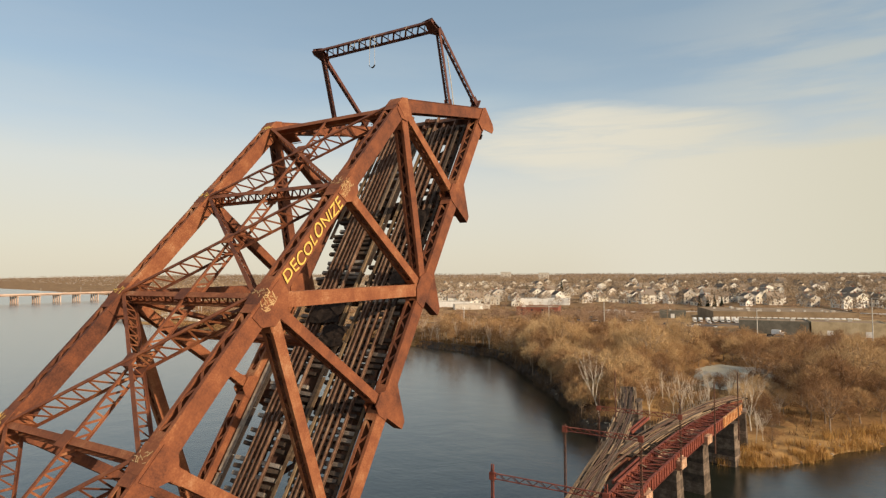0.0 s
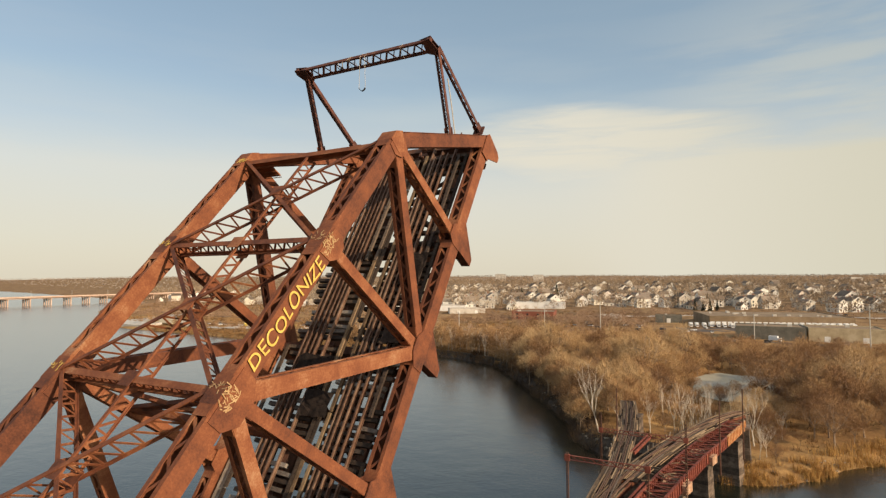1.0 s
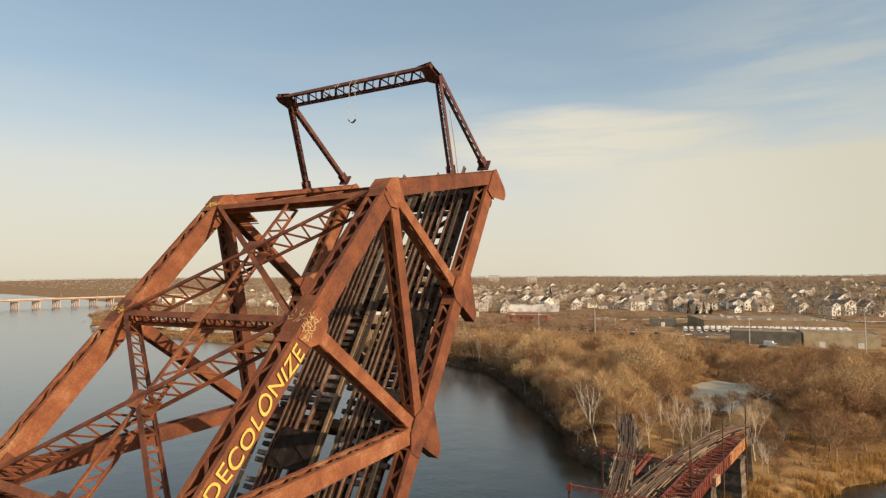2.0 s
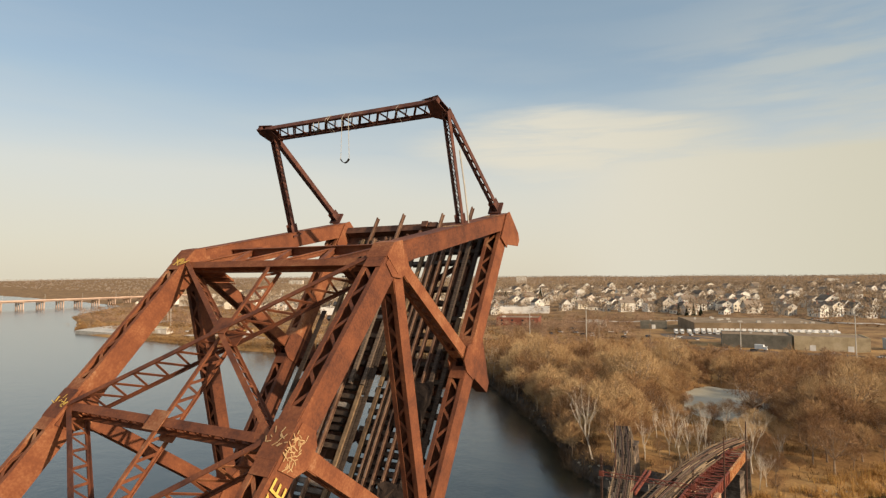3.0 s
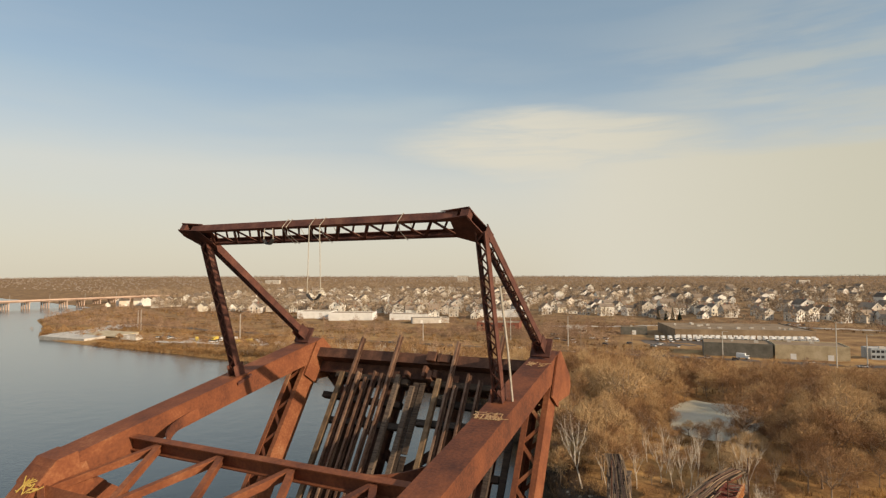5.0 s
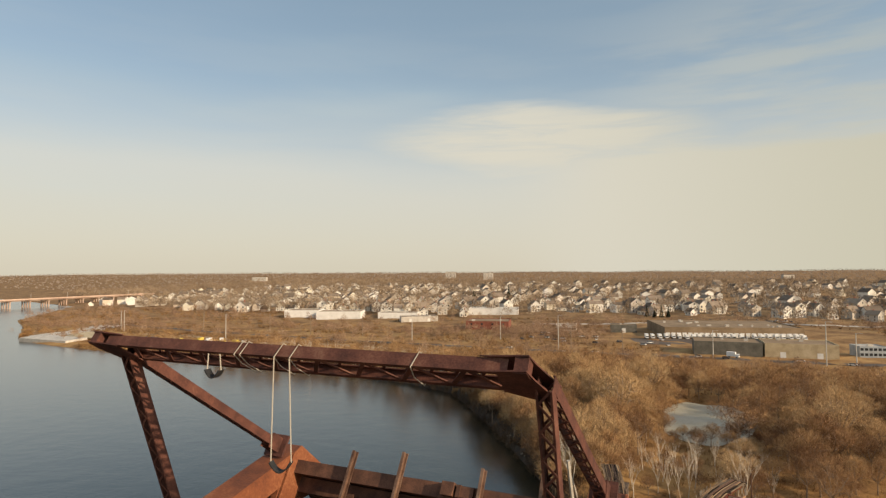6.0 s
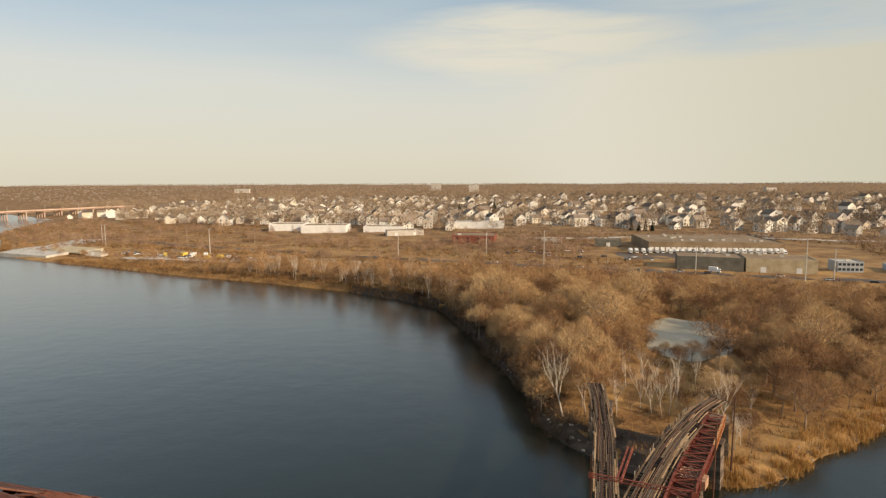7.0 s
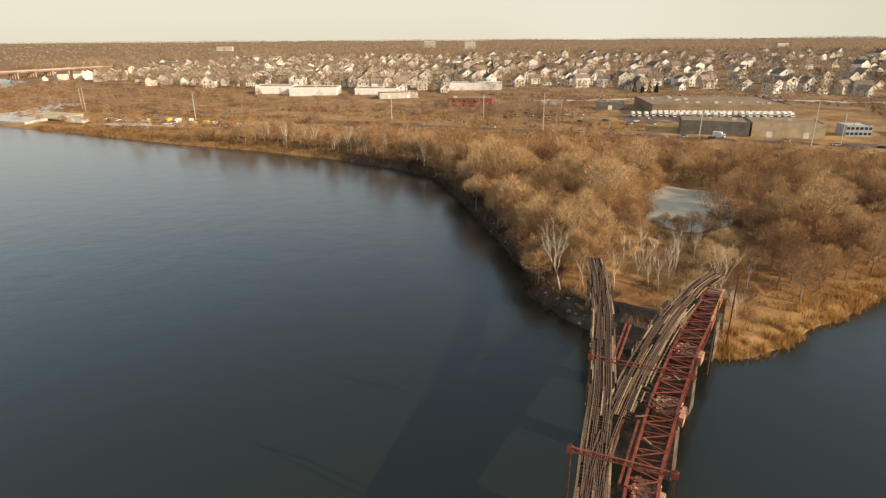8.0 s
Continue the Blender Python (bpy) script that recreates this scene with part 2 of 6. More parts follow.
# ---- mesh helpers ----
class Geo:
    """Gathers boxes, prisms and tubes into one mesh."""

    def __init__(self):
        self.v, self.f = [], []

    def add(self, verts, faces):
        k = len(self.v)
        self.v.extend(verts)
        self.f.extend([tuple(i + k for i in q) for q in faces])

    def box(self, x0, x1, y0, y1, z0, z1, m=None):
        vs = [Vector((x, y, z)) for x in (x0, x1) for y in (y0, y1) for z in (z0, z1)]
        if m is not None:
            vs = [m @ p for p in vs]
        self.add(vs, [(0, 1, 3, 2), (4, 6, 7, 5), (0, 4, 5, 1), (2, 3, 7, 6), (0, 2, 6, 4), (1, 5, 7, 3)])

    def bar(self, p, q, wide, thick, up=(0, 0, 1)):
        """A flat bar from p to q; its thickness lies along up."""
        p, q = Vector(p), Vector(q)
        u = (q - p).normalized()
        n = Vector(up)
        n = (n - u * n.dot(u))
        if n.length < 1e-4:
            n = u.orthogonal()
        n.normalize()
        s = u.cross(n) * (wide / 2)
        n = n * (thick / 2)
        self.add([p - s - n, p + s - n, p + s + n, p - s + n, q - s - n, q + s - n, q + s + n, q - s + n],
                 [(0, 1, 2, 3), (7, 6, 5, 4), (0, 4, 5, 1), (1, 5, 6, 2), (2, 6, 7, 3), (3, 7, 4, 0)])

    def tube(self, pts, radii, sides=6, caps=True):
        rings = []
        for i, p in enumerate(pts):
            a = Vector(pts[max(0, i - 1)])
            b = Vector(pts[min(len(pts) - 1, i + 1)])
            u = (b - a).normalized()
            s = u.cross(Vector((0.13, 0.31, 0.94))).normalized()
            t = u.cross(s)
            r = radii[i] if isinstance(radii, (list, tuple)) else radii
            rings.append([Vector(p) + (s * math.cos(k * 2 * math.pi / sides) + t * math.sin(k * 2 * math.pi / sides)) * r for k in range(sides)])
        fs = []
        for i in range(len(pts) - 1):
            for k in range(sides):
                fs.append((i * sides + k, i * sides + (k + 1) % sides, (i + 1) * sides + (k + 1) % sides, (i + 1) * sides + k))
        if caps:
            fs.append(tuple(reversed(range(sides))))
            fs.append(tuple((len(pts) - 1) * sides + k for k in range(sides)))
        self.add([v for r in rings for v in r], fs)

    def prism(self, outline, x0, x1):
        """An outline of (y, z) corners, drawn out along x."""
        n = len(outline)
        vs = [Vector((x0, y, z)) for y, z in outline] + [Vector((x1, y, z)) for y, z in outline]
        fs = [tuple(range(n)), tuple(reversed(range(n, 2 * n)))]
        fs += [((i + 1) % n, i, i + n, (i + 1) % n + n) for i in range(n)]
        self.add(vs, fs)

    def mesh(self, name, mat):
        me = bpy.data.meshes.new(name)
        me.from_pydata([tuple(p) for p in self.v], [], self.f)
        me.materials.append(mat)
        bm = bmesh.new()
        bm.from_mesh(me)
        bmesh.ops.recalc_face_normals(bm, faces=bm.faces)
        bm.to_mesh(me)
        bm.free()
        return me


def part(name, geo, mat, parent=None, m=None, label=""):
    """One mesh object, under a thing or a part where there is one."""
    data = geo if isinstance(geo, bpy.types.Mesh) else geo.mesh(name, mat)
    ob = new(name, data)
    if parent is not None:
        ob.parent = parent
    if m is not None:
        ob.matrix_basis = m
    return tagged(ob, label) if label else ob


def thing(name, label, category, m=None, group=""):
    ob = new(name)
    ob.empty_display_size = 0.5
    if m is not None:
        ob.matrix_basis = m
    return tagged(ob, label, category, group)


def frame_of(p, q, side):
    """A frame at p whose y runs to q and whose x lies near side; and the length."""
    p, q = Vector(p), Vector(q)
    u = (q - p).normalized()
    x = Vector(side)
    x = (x - u * x.dot(u)).normalized()
    z = x.cross(u)
    m = Matrix(((x.x, u.x, z.x, p.x), (x.y, u.y, z.y, p.y), (x.z, u.z, z.z, p.z), (0, 0, 0, 1)))
    return m, (q - p).length


# ---- ground, river ----
SHORE = [(-4600, 1500), (-2200, 1000), (-1500, 830), (-1050, 700), (-800, 470), (-640, 385), (-560, 338), (-500, 324), (-400, 319), (-310, 311),
         (-241, 310), (-177, 304), (-137, 294), (-109, 282), (-90, 257), (-67, 226), (-51, 202), (-37, 181), (-30, 165), (-21, 156), (-14, 152),
         (-9, 150), (-2, 151), (4, 150), (8, 149), (10, 149), (18, 152), (26, 161), (32, 172), (40, 181), (51, 198), (75, 222), (130, 255), (300, 330), (800, 460), (1800, 640), (4600, 900)]
LAND = SHORE + [(4600, 6000), (-4600, 6000)]


def shore_distance(P):
    """Distance from the east bank, inland positive."""
    d = np.full(len(P), 1e9)
    for (ax, ay), (bx, by) in zip(SHORE[:-1], SHORE[1:]):
        A, D = np.array((ax, ay)), np.array((bx - ax, by - ay))
        t = np.clip(((P - A) @ D) / (D @ D), 0, 1)
        d = np.minimum(d, np.linalg.norm(P - A - t[:, None] * D, axis=1))
    inside = np.zeros(len(P), bool)
    n = len(LAND)
    for i in range(n):
        (ax, ay), (bx, by) = LAND[i], LAND[(i + 1) % n]
        c = ((ay > P[:, 1]) != (by > P[:, 1]))
        if by != ay:
            inside ^= c & (P[:, 0] < (bx - ax) * (P[:, 1] - ay) / (by - ay) + ax)
    return np.where(inside, d, -d)


def lumps(P, size, seed):
    a = np.zeros(len(P))
    rs = np.random.RandomState(seed)
    for k in range(7):
        w = rs.normal(size=2) * 2 * np.pi / size
        a += np.sin(P @ w + rs.uniform(0, 6.3))
    return a / 7


def ground_height(P):
    P = np.asarray(P, float).reshape(-1, 2)
    d = shore_distance(P)
    steep = np.clip((-P[:, 0] - 5) / 10, 0, 1) * np.clip((330 - P[:, 1]) / 20, 0, 1)
    land = np.minimum(np.maximum(d * (0.35 + 0.45 * steep), -4), 1.6 + 1.4 * steep) + np.clip((d - 8) / 60, 0, 1) * 2.2 + np.clip((d - 120) / 200, 0, 1) * 2.0
    land = land + np.clip((d - 330) / 900, 0, 1) * 16 + np.clip((np.hypot(P[:, 0], P[:, 1] - 120) - 1500) / 2700, 0, 1) ** 1.3 * 29 * np.clip(d / 400, 0, 1)
    land = land + np.where(d > 2, lumps(P, 30, 1) * np.clip(d / 30, 0, 1) * 0.9, 0) + np.clip((d - 450) / 900, 0, 1) * lumps(P, 420, 2) * 6
    land = land + np.clip((d - 1800) / 1500, 0, 1) * lumps(P, 1700, 3) * 9
    e = ((P[:, 0] - 4.5) / 20.5) ** 2 + ((P[:, 1] - 262) / 42) ** 2
    land = land * np.clip((e - 0.8) / 0.6, 0, 1) + 2.6 * (1 - np.clip((e - 0.8) / 0.6, 0, 1))
    west = np.clip((-170 - P[:, 1]) * 0.2, -4, 8)
    return np.maximum(np.maximum(land, west), -4)


def gz(x, y):
    return float(ground_height([(x, y)])[0])


GRASS = material("dry_winter_grass", [(0.30, (0.134, 0.065, 0.022)), (0.44, (0.258, 0.139, 0.049)), (0.58, (0.371, 0.217, 0.080)), (0.75, (0.494, 0.312, 0.118))], 0.05, 1.2, 0.95, 0, 0.6, 0.3, 0.0)


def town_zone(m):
    """Darker, greyer ground under the town and its hills, away from the river flats."""
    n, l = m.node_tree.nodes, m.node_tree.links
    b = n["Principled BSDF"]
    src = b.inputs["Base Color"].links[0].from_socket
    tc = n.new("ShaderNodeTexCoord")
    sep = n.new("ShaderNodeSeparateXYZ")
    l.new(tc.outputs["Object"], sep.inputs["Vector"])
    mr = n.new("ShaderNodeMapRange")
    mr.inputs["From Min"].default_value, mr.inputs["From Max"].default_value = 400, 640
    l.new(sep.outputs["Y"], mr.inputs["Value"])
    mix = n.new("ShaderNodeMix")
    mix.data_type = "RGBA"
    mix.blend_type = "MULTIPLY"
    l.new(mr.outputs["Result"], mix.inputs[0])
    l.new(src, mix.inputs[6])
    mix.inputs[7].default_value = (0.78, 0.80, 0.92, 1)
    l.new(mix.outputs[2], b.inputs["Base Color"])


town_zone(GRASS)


def build_ground():
    rings, spokes = 230, 380
    r = 4.0 * (5200 / 4.0) ** (np.arange(rings) / (rings - 1))
    th = np.arange(spokes) * 2 * np.pi / spokes
    P = np.stack([np.outer(r, np.cos(th)), np.outer(r, np.sin(th)) + 120], 2).reshape(-1, 2)
    P = np.vstack([[(0, 120)], P])
    z = ground_height(P)
    V = np.column_stack([P, z])
    F = [(0, 1 + k, 1 + (k + 1) % spokes) for k in range(spokes)]
    for i in range(rings - 1):
        a, b = 1 + i * spokes, 1 + (i + 1) * spokes
        F += [(a + k, b + k, b + (k + 1) % spokes, a + (k + 1) % spokes) for k in range(spokes)]
    me = bpy.data.meshes.new("ground")
    me.from_pydata(V.tolist(), [], F)
    me.polygons.foreach_set("use_smooth", [True] * len(F))
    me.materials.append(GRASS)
    tagged(new("ground", me), "dry tan winter grass and brush over low riverside ground", "ground", kind="structure")


build_ground()


def water_material():
    m = bpy.data.materials.new("river_water")
    m.use_nodes = True
    n, l = m.node_tree.nodes, m.node_tree.links
    b = n["Principled BSDF"]
    b.inputs["Base Color"].default_value = (0.012, 0.0145, 0.009, 1)
    b.inputs["Roughness"].default_value = 0.22
    b.inputs["Coat Weight"].default_value, b.inputs["Coat Roughness"].default_value, b.inputs["Coat IOR"].default_value = 0.75, 0.20, 1.333
    b.inputs["IOR"].default_value = 1.333
    b.inputs["Specular Tint"].default_value = (0.95, 1.0, 0.82, 1)
    tc = n.new("ShaderNodeTexCoord")
    h = None
    for scale, amp in ((0.9, 0.35), (0.12, 1.0)):
        t = n.new("ShaderNodeTexNoise")
        t.inputs["Scale"].default_value, t.inputs["Detail"].default_value = scale, 5
        l.new(tc.outputs["Object"], t.inputs["Vector"])
        k = n.new("ShaderNodeMath")
        k.operation = "MULTIPLY_ADD"
        l.new(t.outputs["Fac"], k.inputs[0])
        k.inputs[1].default_value = amp
        if h is not None:
            l.new(h, k.inputs[2])
        else:
            k.inputs[2].default_value = 0
        h = k.outputs[0]
    bp = n.new("ShaderNodeBump")
    bp.inputs["Strength"].default_value, bp.inputs["Distance"].default_value = 0.19, 0.5
    l.new(h, bp.inputs["Height"])
    l.new(bp.outputs["Normal"], b.inputs["Normal"])
    l.new(bp.outputs["Normal"], b.inputs["Coat Normal"])
    return m


WATER = water_material()
g = Geo()
g.add([Vector((-5000, -5000, 0)), Vector((5000, -5000, 0)), Vector((5000, 5000, 0)), Vector((-5000, 5000, 0))], [(0, 1, 2, 3)])
tagged(part("water", g, WATER), "calm grey-blue river water reflecting the sky", "river", kind="structure")


# ---- bascule leaf: drawn as if closed, tip at the origin, then tilted open ----
LEAF_TILT = 57.2
P_LEN, HALF_W = 6.5, 4.5
leaf = thing("bascule_leaf", "raised rusty red steel railway bascule truss span on its pier", "bridge", pose(0, 33.5, 53.4, LEAF_TILT))


def U(i, x):
    return Vector((x, -(6.1 + 6.47 * (i - 1)), 6.8 + 1.11 * (i - 1)))


def L(i, x):
    return Vector((x, -P_LEN * i, 0))


def lacing(g, wid, dep, y0, y1, face, pitch):
    """Zigzag flat bars across one open face."""
    z = face * (dep / 2 - 0.02)
    n = max(1, round((y1 - y0) / pitch))
    for k in range(n):
        a, b = y0 + (y1 - y0) * k / n, y0 + (y1 - y0) * (k + 1) / n
        x = wid / 2 if k % 2 else -wid / 2
        g.bar((x, a, z), (-x, b, z), 0.10, 0.025)


def member(name, p, q, wid, dep, mat=None, top="lace", bottom="lace", trim=(0.0, 0.0), label="", parent=None, flange=0.14):
    """A built-up steel member: two flanged webs, end battens, and lacing or plates between."""
    m, length = frame_of(p, q, (1, 0, 0))
    if m.col[2].z < 0:
        m, length = frame_of(q, p, (1, 0, 0))
        trim = trim[::-1]
    y0, y1 = trim[0], length - trim[1]
    g = Geo()
    for s in (-1, 1):
        x = s * wid / 2
        g.box(x - 0.025, x + 0.025, y0, y1, -dep / 2, dep / 2)
        for f in (-1, 1):
            g.box(*sorted((x + s * 0.025, x - s * flange)), y0, y1, *sorted((f * dep / 2, f * (dep / 2 + 0.03))))
    for f, what in ((1, top), (-1, bottom)):
        z = sorted((f * (dep / 2 + 0.03), f * (dep / 2 + 0.055)))
        if what == "plate":
            g.box(-wid / 2 - 0.06, wid / 2 + 0.06, y0, y1, *z)
        else:
            for a in (y0 + 0.4, y1 - 0.9):
                g.box(-wid / 2, wid / 2, a, a + 0.5, *z)
    ob = part(name, g, mat or RUST, parent or leaf, m, label)
    g = Geo()
    for f, what in ((1, top), (-1, bottom)):
        if what == "lace":
            lacing(g, wid - 0.1, dep, y0 + 0.85, y1 - 0.85, f, wid * 0.95)
    if g.v:
        tagged(part("lacing", g, mat or RUST, ob), kind="stuff")
    return ob


def gusset(x, node, corners, thick=0.05, mat=None):
    g = Geo()
    g.prism([(node.y + a, node.z + b) for a, b in corners], x - thick / 2, x + thick / 2)
    return part("gusset_plate", g, mat or RUST, leaf)


SLOPE = 1.11 / 6.47


def build_truss(x):
    N = 7
    for i in range(1, N):
        member("top_chord", U(i, x), U(i + 1, x), 0.62, 0.70)
    tip = Vector((0, 0.42, 0))
    for i in range(N):
        member("bottom_chord", L(i, x) + (tip if i == 0 else Vector()), L(i + 1, x), 0.62, 0.70)
    member("end_post", L(0, x) + tip, U(1, x), 0.64, 0.60, top="plate", trim=(-0.25, 0.0))
    for i in range(1, N + 1):
        member("post", L(i, x), U(i, x), 0.48, 0.38, trim=(0.3, 0.3), flange=0.1)
    for i in range(2, N + 1, 2):
        member("diagonal", U(i - 1, x), L(i, x), 0.54, 0.44, trim=(0.3, 0.3))
        if i + 1 <= N:
            member("diagonal", U(i + 1, x), L(i, x), 0.54, 0.54, trim=(0.3, 0.3))
    for i in range(1, N):
        for s in (-1, 1):
            xx = x + s * 0.347
            if i == 1:
                c = [(0.40, -0.32), (0.22, -0.02), (0.02, 0.26), (-0.6, 0.36), (-0.75, -0.15), (-0.5, -0.62), (0.05, -0.80)]
            elif i % 2:
                c = [(0.95, 0.10), (-0.95, 0.44), (-1.05, -0.15), (-0.65, -0.72), (0.2, -0.85), (0.8, -0.55)]
            else:
                c = [(0.6, 0.18), (-0.6, 0.38), (-0.6, -0.25), (-0.25, -0.65), (0.3, -0.65), (0.6, -0.4)]
            gusset(xx, U(i, x), c)
            w = 0.95 if i % 2 == 0 else 0.6
            gusset(xx, L(i, x), [(-w, -0.36), (w, -0.36), (w, 0.34), (0.35, 0.75), (-0.35, 0.75), (-w, 0.34)])
        g = Geo()
        m, _ = frame_of(U(i, x), U(i + 1, x), (1, 0, 0))
        g.box(-0.36, 0.36, 0.05 if i == 1 else -0.5, 0.5, 0.385, 0.41, m if m.col[2].z > 0 else m @ pose(0, 0, 0, 0, 180, 0))
        part("joint_cover", g, RUST, leaf)
    for i in range(1, N):
        g = Geo()
        n = L(i, x)
        g.prism([(n.y + 1.40, -0.37), (n.y + 0.0, -2.05), (n.y - 0.42, -2.05), (n.y - 0.42, -0.37)], x - 0.25, x + 0.25)
        part("floor_beam_bracket", g, RUST, leaf)
    g = Geo()
    shoe = [(0.58, 0.36), (0.84, 0.14), (0.66, -1.22), (0.46, -1.50), (0.10, -1.50), (-0.58, -0.42), (-0.75, -0.42), (-0.75, 0.34)]
    g.prism(shoe, x - 0.42, x - 0.37)
    g.prism(shoe, x + 0.37, x + 0.42)
    g.box(x - 0.37, x + 0.37, 0.70, 0.73, -0.75, 0.15)
    part("end_shoe", g, RUST, leaf)


for side in (-1, 1):
    build_truss(side * HALF_W)


def lattice_strut(name, p, q, depth, up, wide=0.2, pitch=0.55, mat=None, cross=False, parent=None):
    """A light girder of two angles joined by posts and slanted bars; depth lies along up."""
    p, q = Vector(p), Vector(q)
    u = (q - p).normalized()
    n = Vector(up)
    n = (n - u * n.dot(u)).normalized()
    s = u.cross(n)
    length = (q - p).length
    g = Geo()
    for f in (-1, 1):
        o = n * (f * depth / 2)
        g.bar(p + o, q + o, wide, 0.03, n)
        g.bar(p + o - n * f * 0.045, q + o - n * f * 0.045, 0.025, 0.08, n)
    ob = part(name, g, mat or RUST, parent or leaf)
    g = Geo()
    k = max(2, round(length / pitch))
    for i in range(k):
        a, b = p + u * (length * i / k), p + u * (length * (i + 1) / k)
        f = 1 if (i % 2 or not cross) else -1
        g.bar(a - n * (f * depth / 2), b + n * (f * depth / 2), 0.085, 0.02, s)
        g.bar(b - n * (depth / 2), b + n * (depth / 2), 0.075, 0.02, s)
    tagged(part("lacing", g, mat or RUST, ob), kind="stuff")
    return ob


def chord_point(s, x, lift=0.0):
    return Vector((x, -s, 6.8 + (s - 6.1) * SLOPE + lift))


UPV = Vector((0, SLOPE, 1)).normalized()
for i in range(1, 7):
    a, b = 6.1 + 6.47 * (i - 1), 6.1 + 6.47 * i
    if i > 1:
        lattice_strut("cross_strut", chord_point(a, -4.2), chord_point(a, 4.2), 0.55, UPV, 0.26, 0.5)
    a0 = a + (0.4 if i == 1 else 0.0)
    lattice_strut("lateral_brace", chord_point(a0, 4.2, -0.05), chord_point(b, -4.2, -0.05), 0.80, UPV, 0.16, 0.72)
    lattice_strut("lateral_brace", chord_point(a0, -4.2, -0.08), chord_point(b, 4.2, -0.08), 0.76, UPV, 0.16, 0.72)
    lattice_strut("centre_brace", chord_point(a0, 0, -0.12), chord_point(b, 0, -0.12), 0.55, UPV, 0.13, 0.62)
    for s in ((a, (a + b) / 2) if i > 1 else ((a + b) / 2,)):
        g = Geo()
        c = chord_point(s, 0)
        m, _ = frame_of(c, c + Vector((0, -1, SLOPE)), (1, 0, 0))
        g.box(-0.32, 0.32, -0.3, 0.3, 0.30, 0.32, m)
        g.box(-0.32, 0.32, -0.3, 0.3, -0.34, -0.32, m)
        part("crossing_plate", g, RUST, leaf)
    if i in (3, 5):
        low = L(i, 0).lerp(U(i, 0), 0.66)
        for x0, x1 in ((-4.2, 4.2),):
            lattice_strut("sway_strut", Vector((x0, low.y, low.z)), Vector((x1, low.y, low.z)), 0.4, (0, 0, 1), 0.26, 0.5)
            lattice_strut("sway_brace", Vector((x0, low.y, low.z)), chord_point(a, x1, -0.3), 0.3, (0, 0, 1), 0.16, 0.5)
            lattice_strut("sway_brace", Vector((x1, low.y, low.z)), chord_point(a, x0, -0.3), 0.3, (0, 0, 1), 0.16, 0.5)

# portal between the two hips: two beams, slanted bars, knees
E0, E1 = L(0, 0), U(1, 0)
EDIR = (E0 - E1).normalized()
ENORM = Vector((0, -EDIR.z, EDIR.y))
if ENORM.z < 0:
    ENORM = -ENORM


def on_post(dist, x, lift=0.0):
    p = E1 + EDIR * dist + ENORM * lift
    return Vector((x, p.y, p.z))


g = Geo()
b0 = chord_point(6.55, 0, 0.12)
for z0, z1, w in ((0.06, 0.09, 0.13), (-0.26, 0.06, 0.02), (-0.29, -0.26, 0.13)):
    g.box(-4.15, 4.15, b0.y - w, b0.y + w, b0.z + z0, b0.z + z1)
part("portal_beam", g, RUST, leaf)
for x in (-4.15, 2.75):
    g = Geo()
    g.box(x, x + 1.4, b0.y - 0.03, b0.y + 0.03, b0.z - 1.05, b0.z - 0.3)
    part("portal_plate", g, RUST, leaf)
g = Geo()
m, _ = frame_of(on_post(1.75, -4.15, 0.0), on_post(1.75, 4.15, 0.0), EDIR)
g.box(-0.12, 0.12, 0, 8.3, 0.14, 0.17, m)
g.box(-0.02, 0.02, 0, 8.3, -0.15, 0.14, m)
g.box(-0.11, 0.11, 0, 8.3, -0.18, -0.15, m)
part("portal_beam", g, RUST, leaf)
for k in range(8):
    xa, xb = -4.15 + 8.3 * k / 8, -4.15 + 8.3 * (k + 1) / 8
    if k % 2:
        xa, xb = xb, xa
    g = Geo()
    g.bar(Vector((xa, b0.y + 0.1, b0.z)), on_post(1.7, xb, 0.1), 0.15, 0.04, ENORM)
    g.bar(Vector((xa, b0.y + 0.1, b0.z - 0.1)), on_post(1.7, xb, 0.0), 0.04, 0.18, ENORM)
    part("portal_lacing", g, RUST, leaf)
for s in (-1, 1):
    g = Geo()
    pts = []
    for k in range(9):
        t = k / 8 * math.pi / 2
        pts.append((1.5 * (1 - math.sin(t)), 1.9 * (1 - math.cos(t))))
    for (a0, b1), (a1, b2) in zip(pts[:-1], pts[1:]):
        g.bar(on_post(1.9 + b1, s * (4.15 - a0)), on_post(1.9 + b2, s * (4.15 - a1)), 0.26, 0.04, (1, 0, 0.2))
    part("knee_brace", g, RUST, leaf)

# bent cover over each hip, where end post and top chord meet
CH = Vector((0, -1, SLOPE)).normalized()
CN = UPV
for x in (-HALF_W, HALF_W):
    e = U(1, x)
    p0 = e + EDIR * 0.35 + ENORM * 0.402
    p1 = e + CH * 0.45 + CN * 0.408
    mid_n = (ENORM + CN).normalized()
    apex = e + mid_n * 0.415
    q0, q1 = p0 - ENORM * 0.9, p1 - CN * 0.85
    g = Geo()
    g.prism([(v.y, v.z) for v in (p0, apex, p1, q1, q0)], x - 0.385, x + 0.385)
    part("hip_cover", g, RUST, leaf)

# rivets on the hip plates
g = Geo()
for s in (-1, 1):
    for i in range(14):
        for j in range(4):
            c = Vector((s * 4.0 - s * 0.1 * i, b0.y - 0.07, b0.z - 0.42 - 0.22 * j))
            g.box(c.x - 0.025, c.x + 0.025, c.y - 0.03, c.y, c.z - 0.025, c.z + 0.025)
tagged(part("rivets", g, RUST, leaf), kind="stuff")

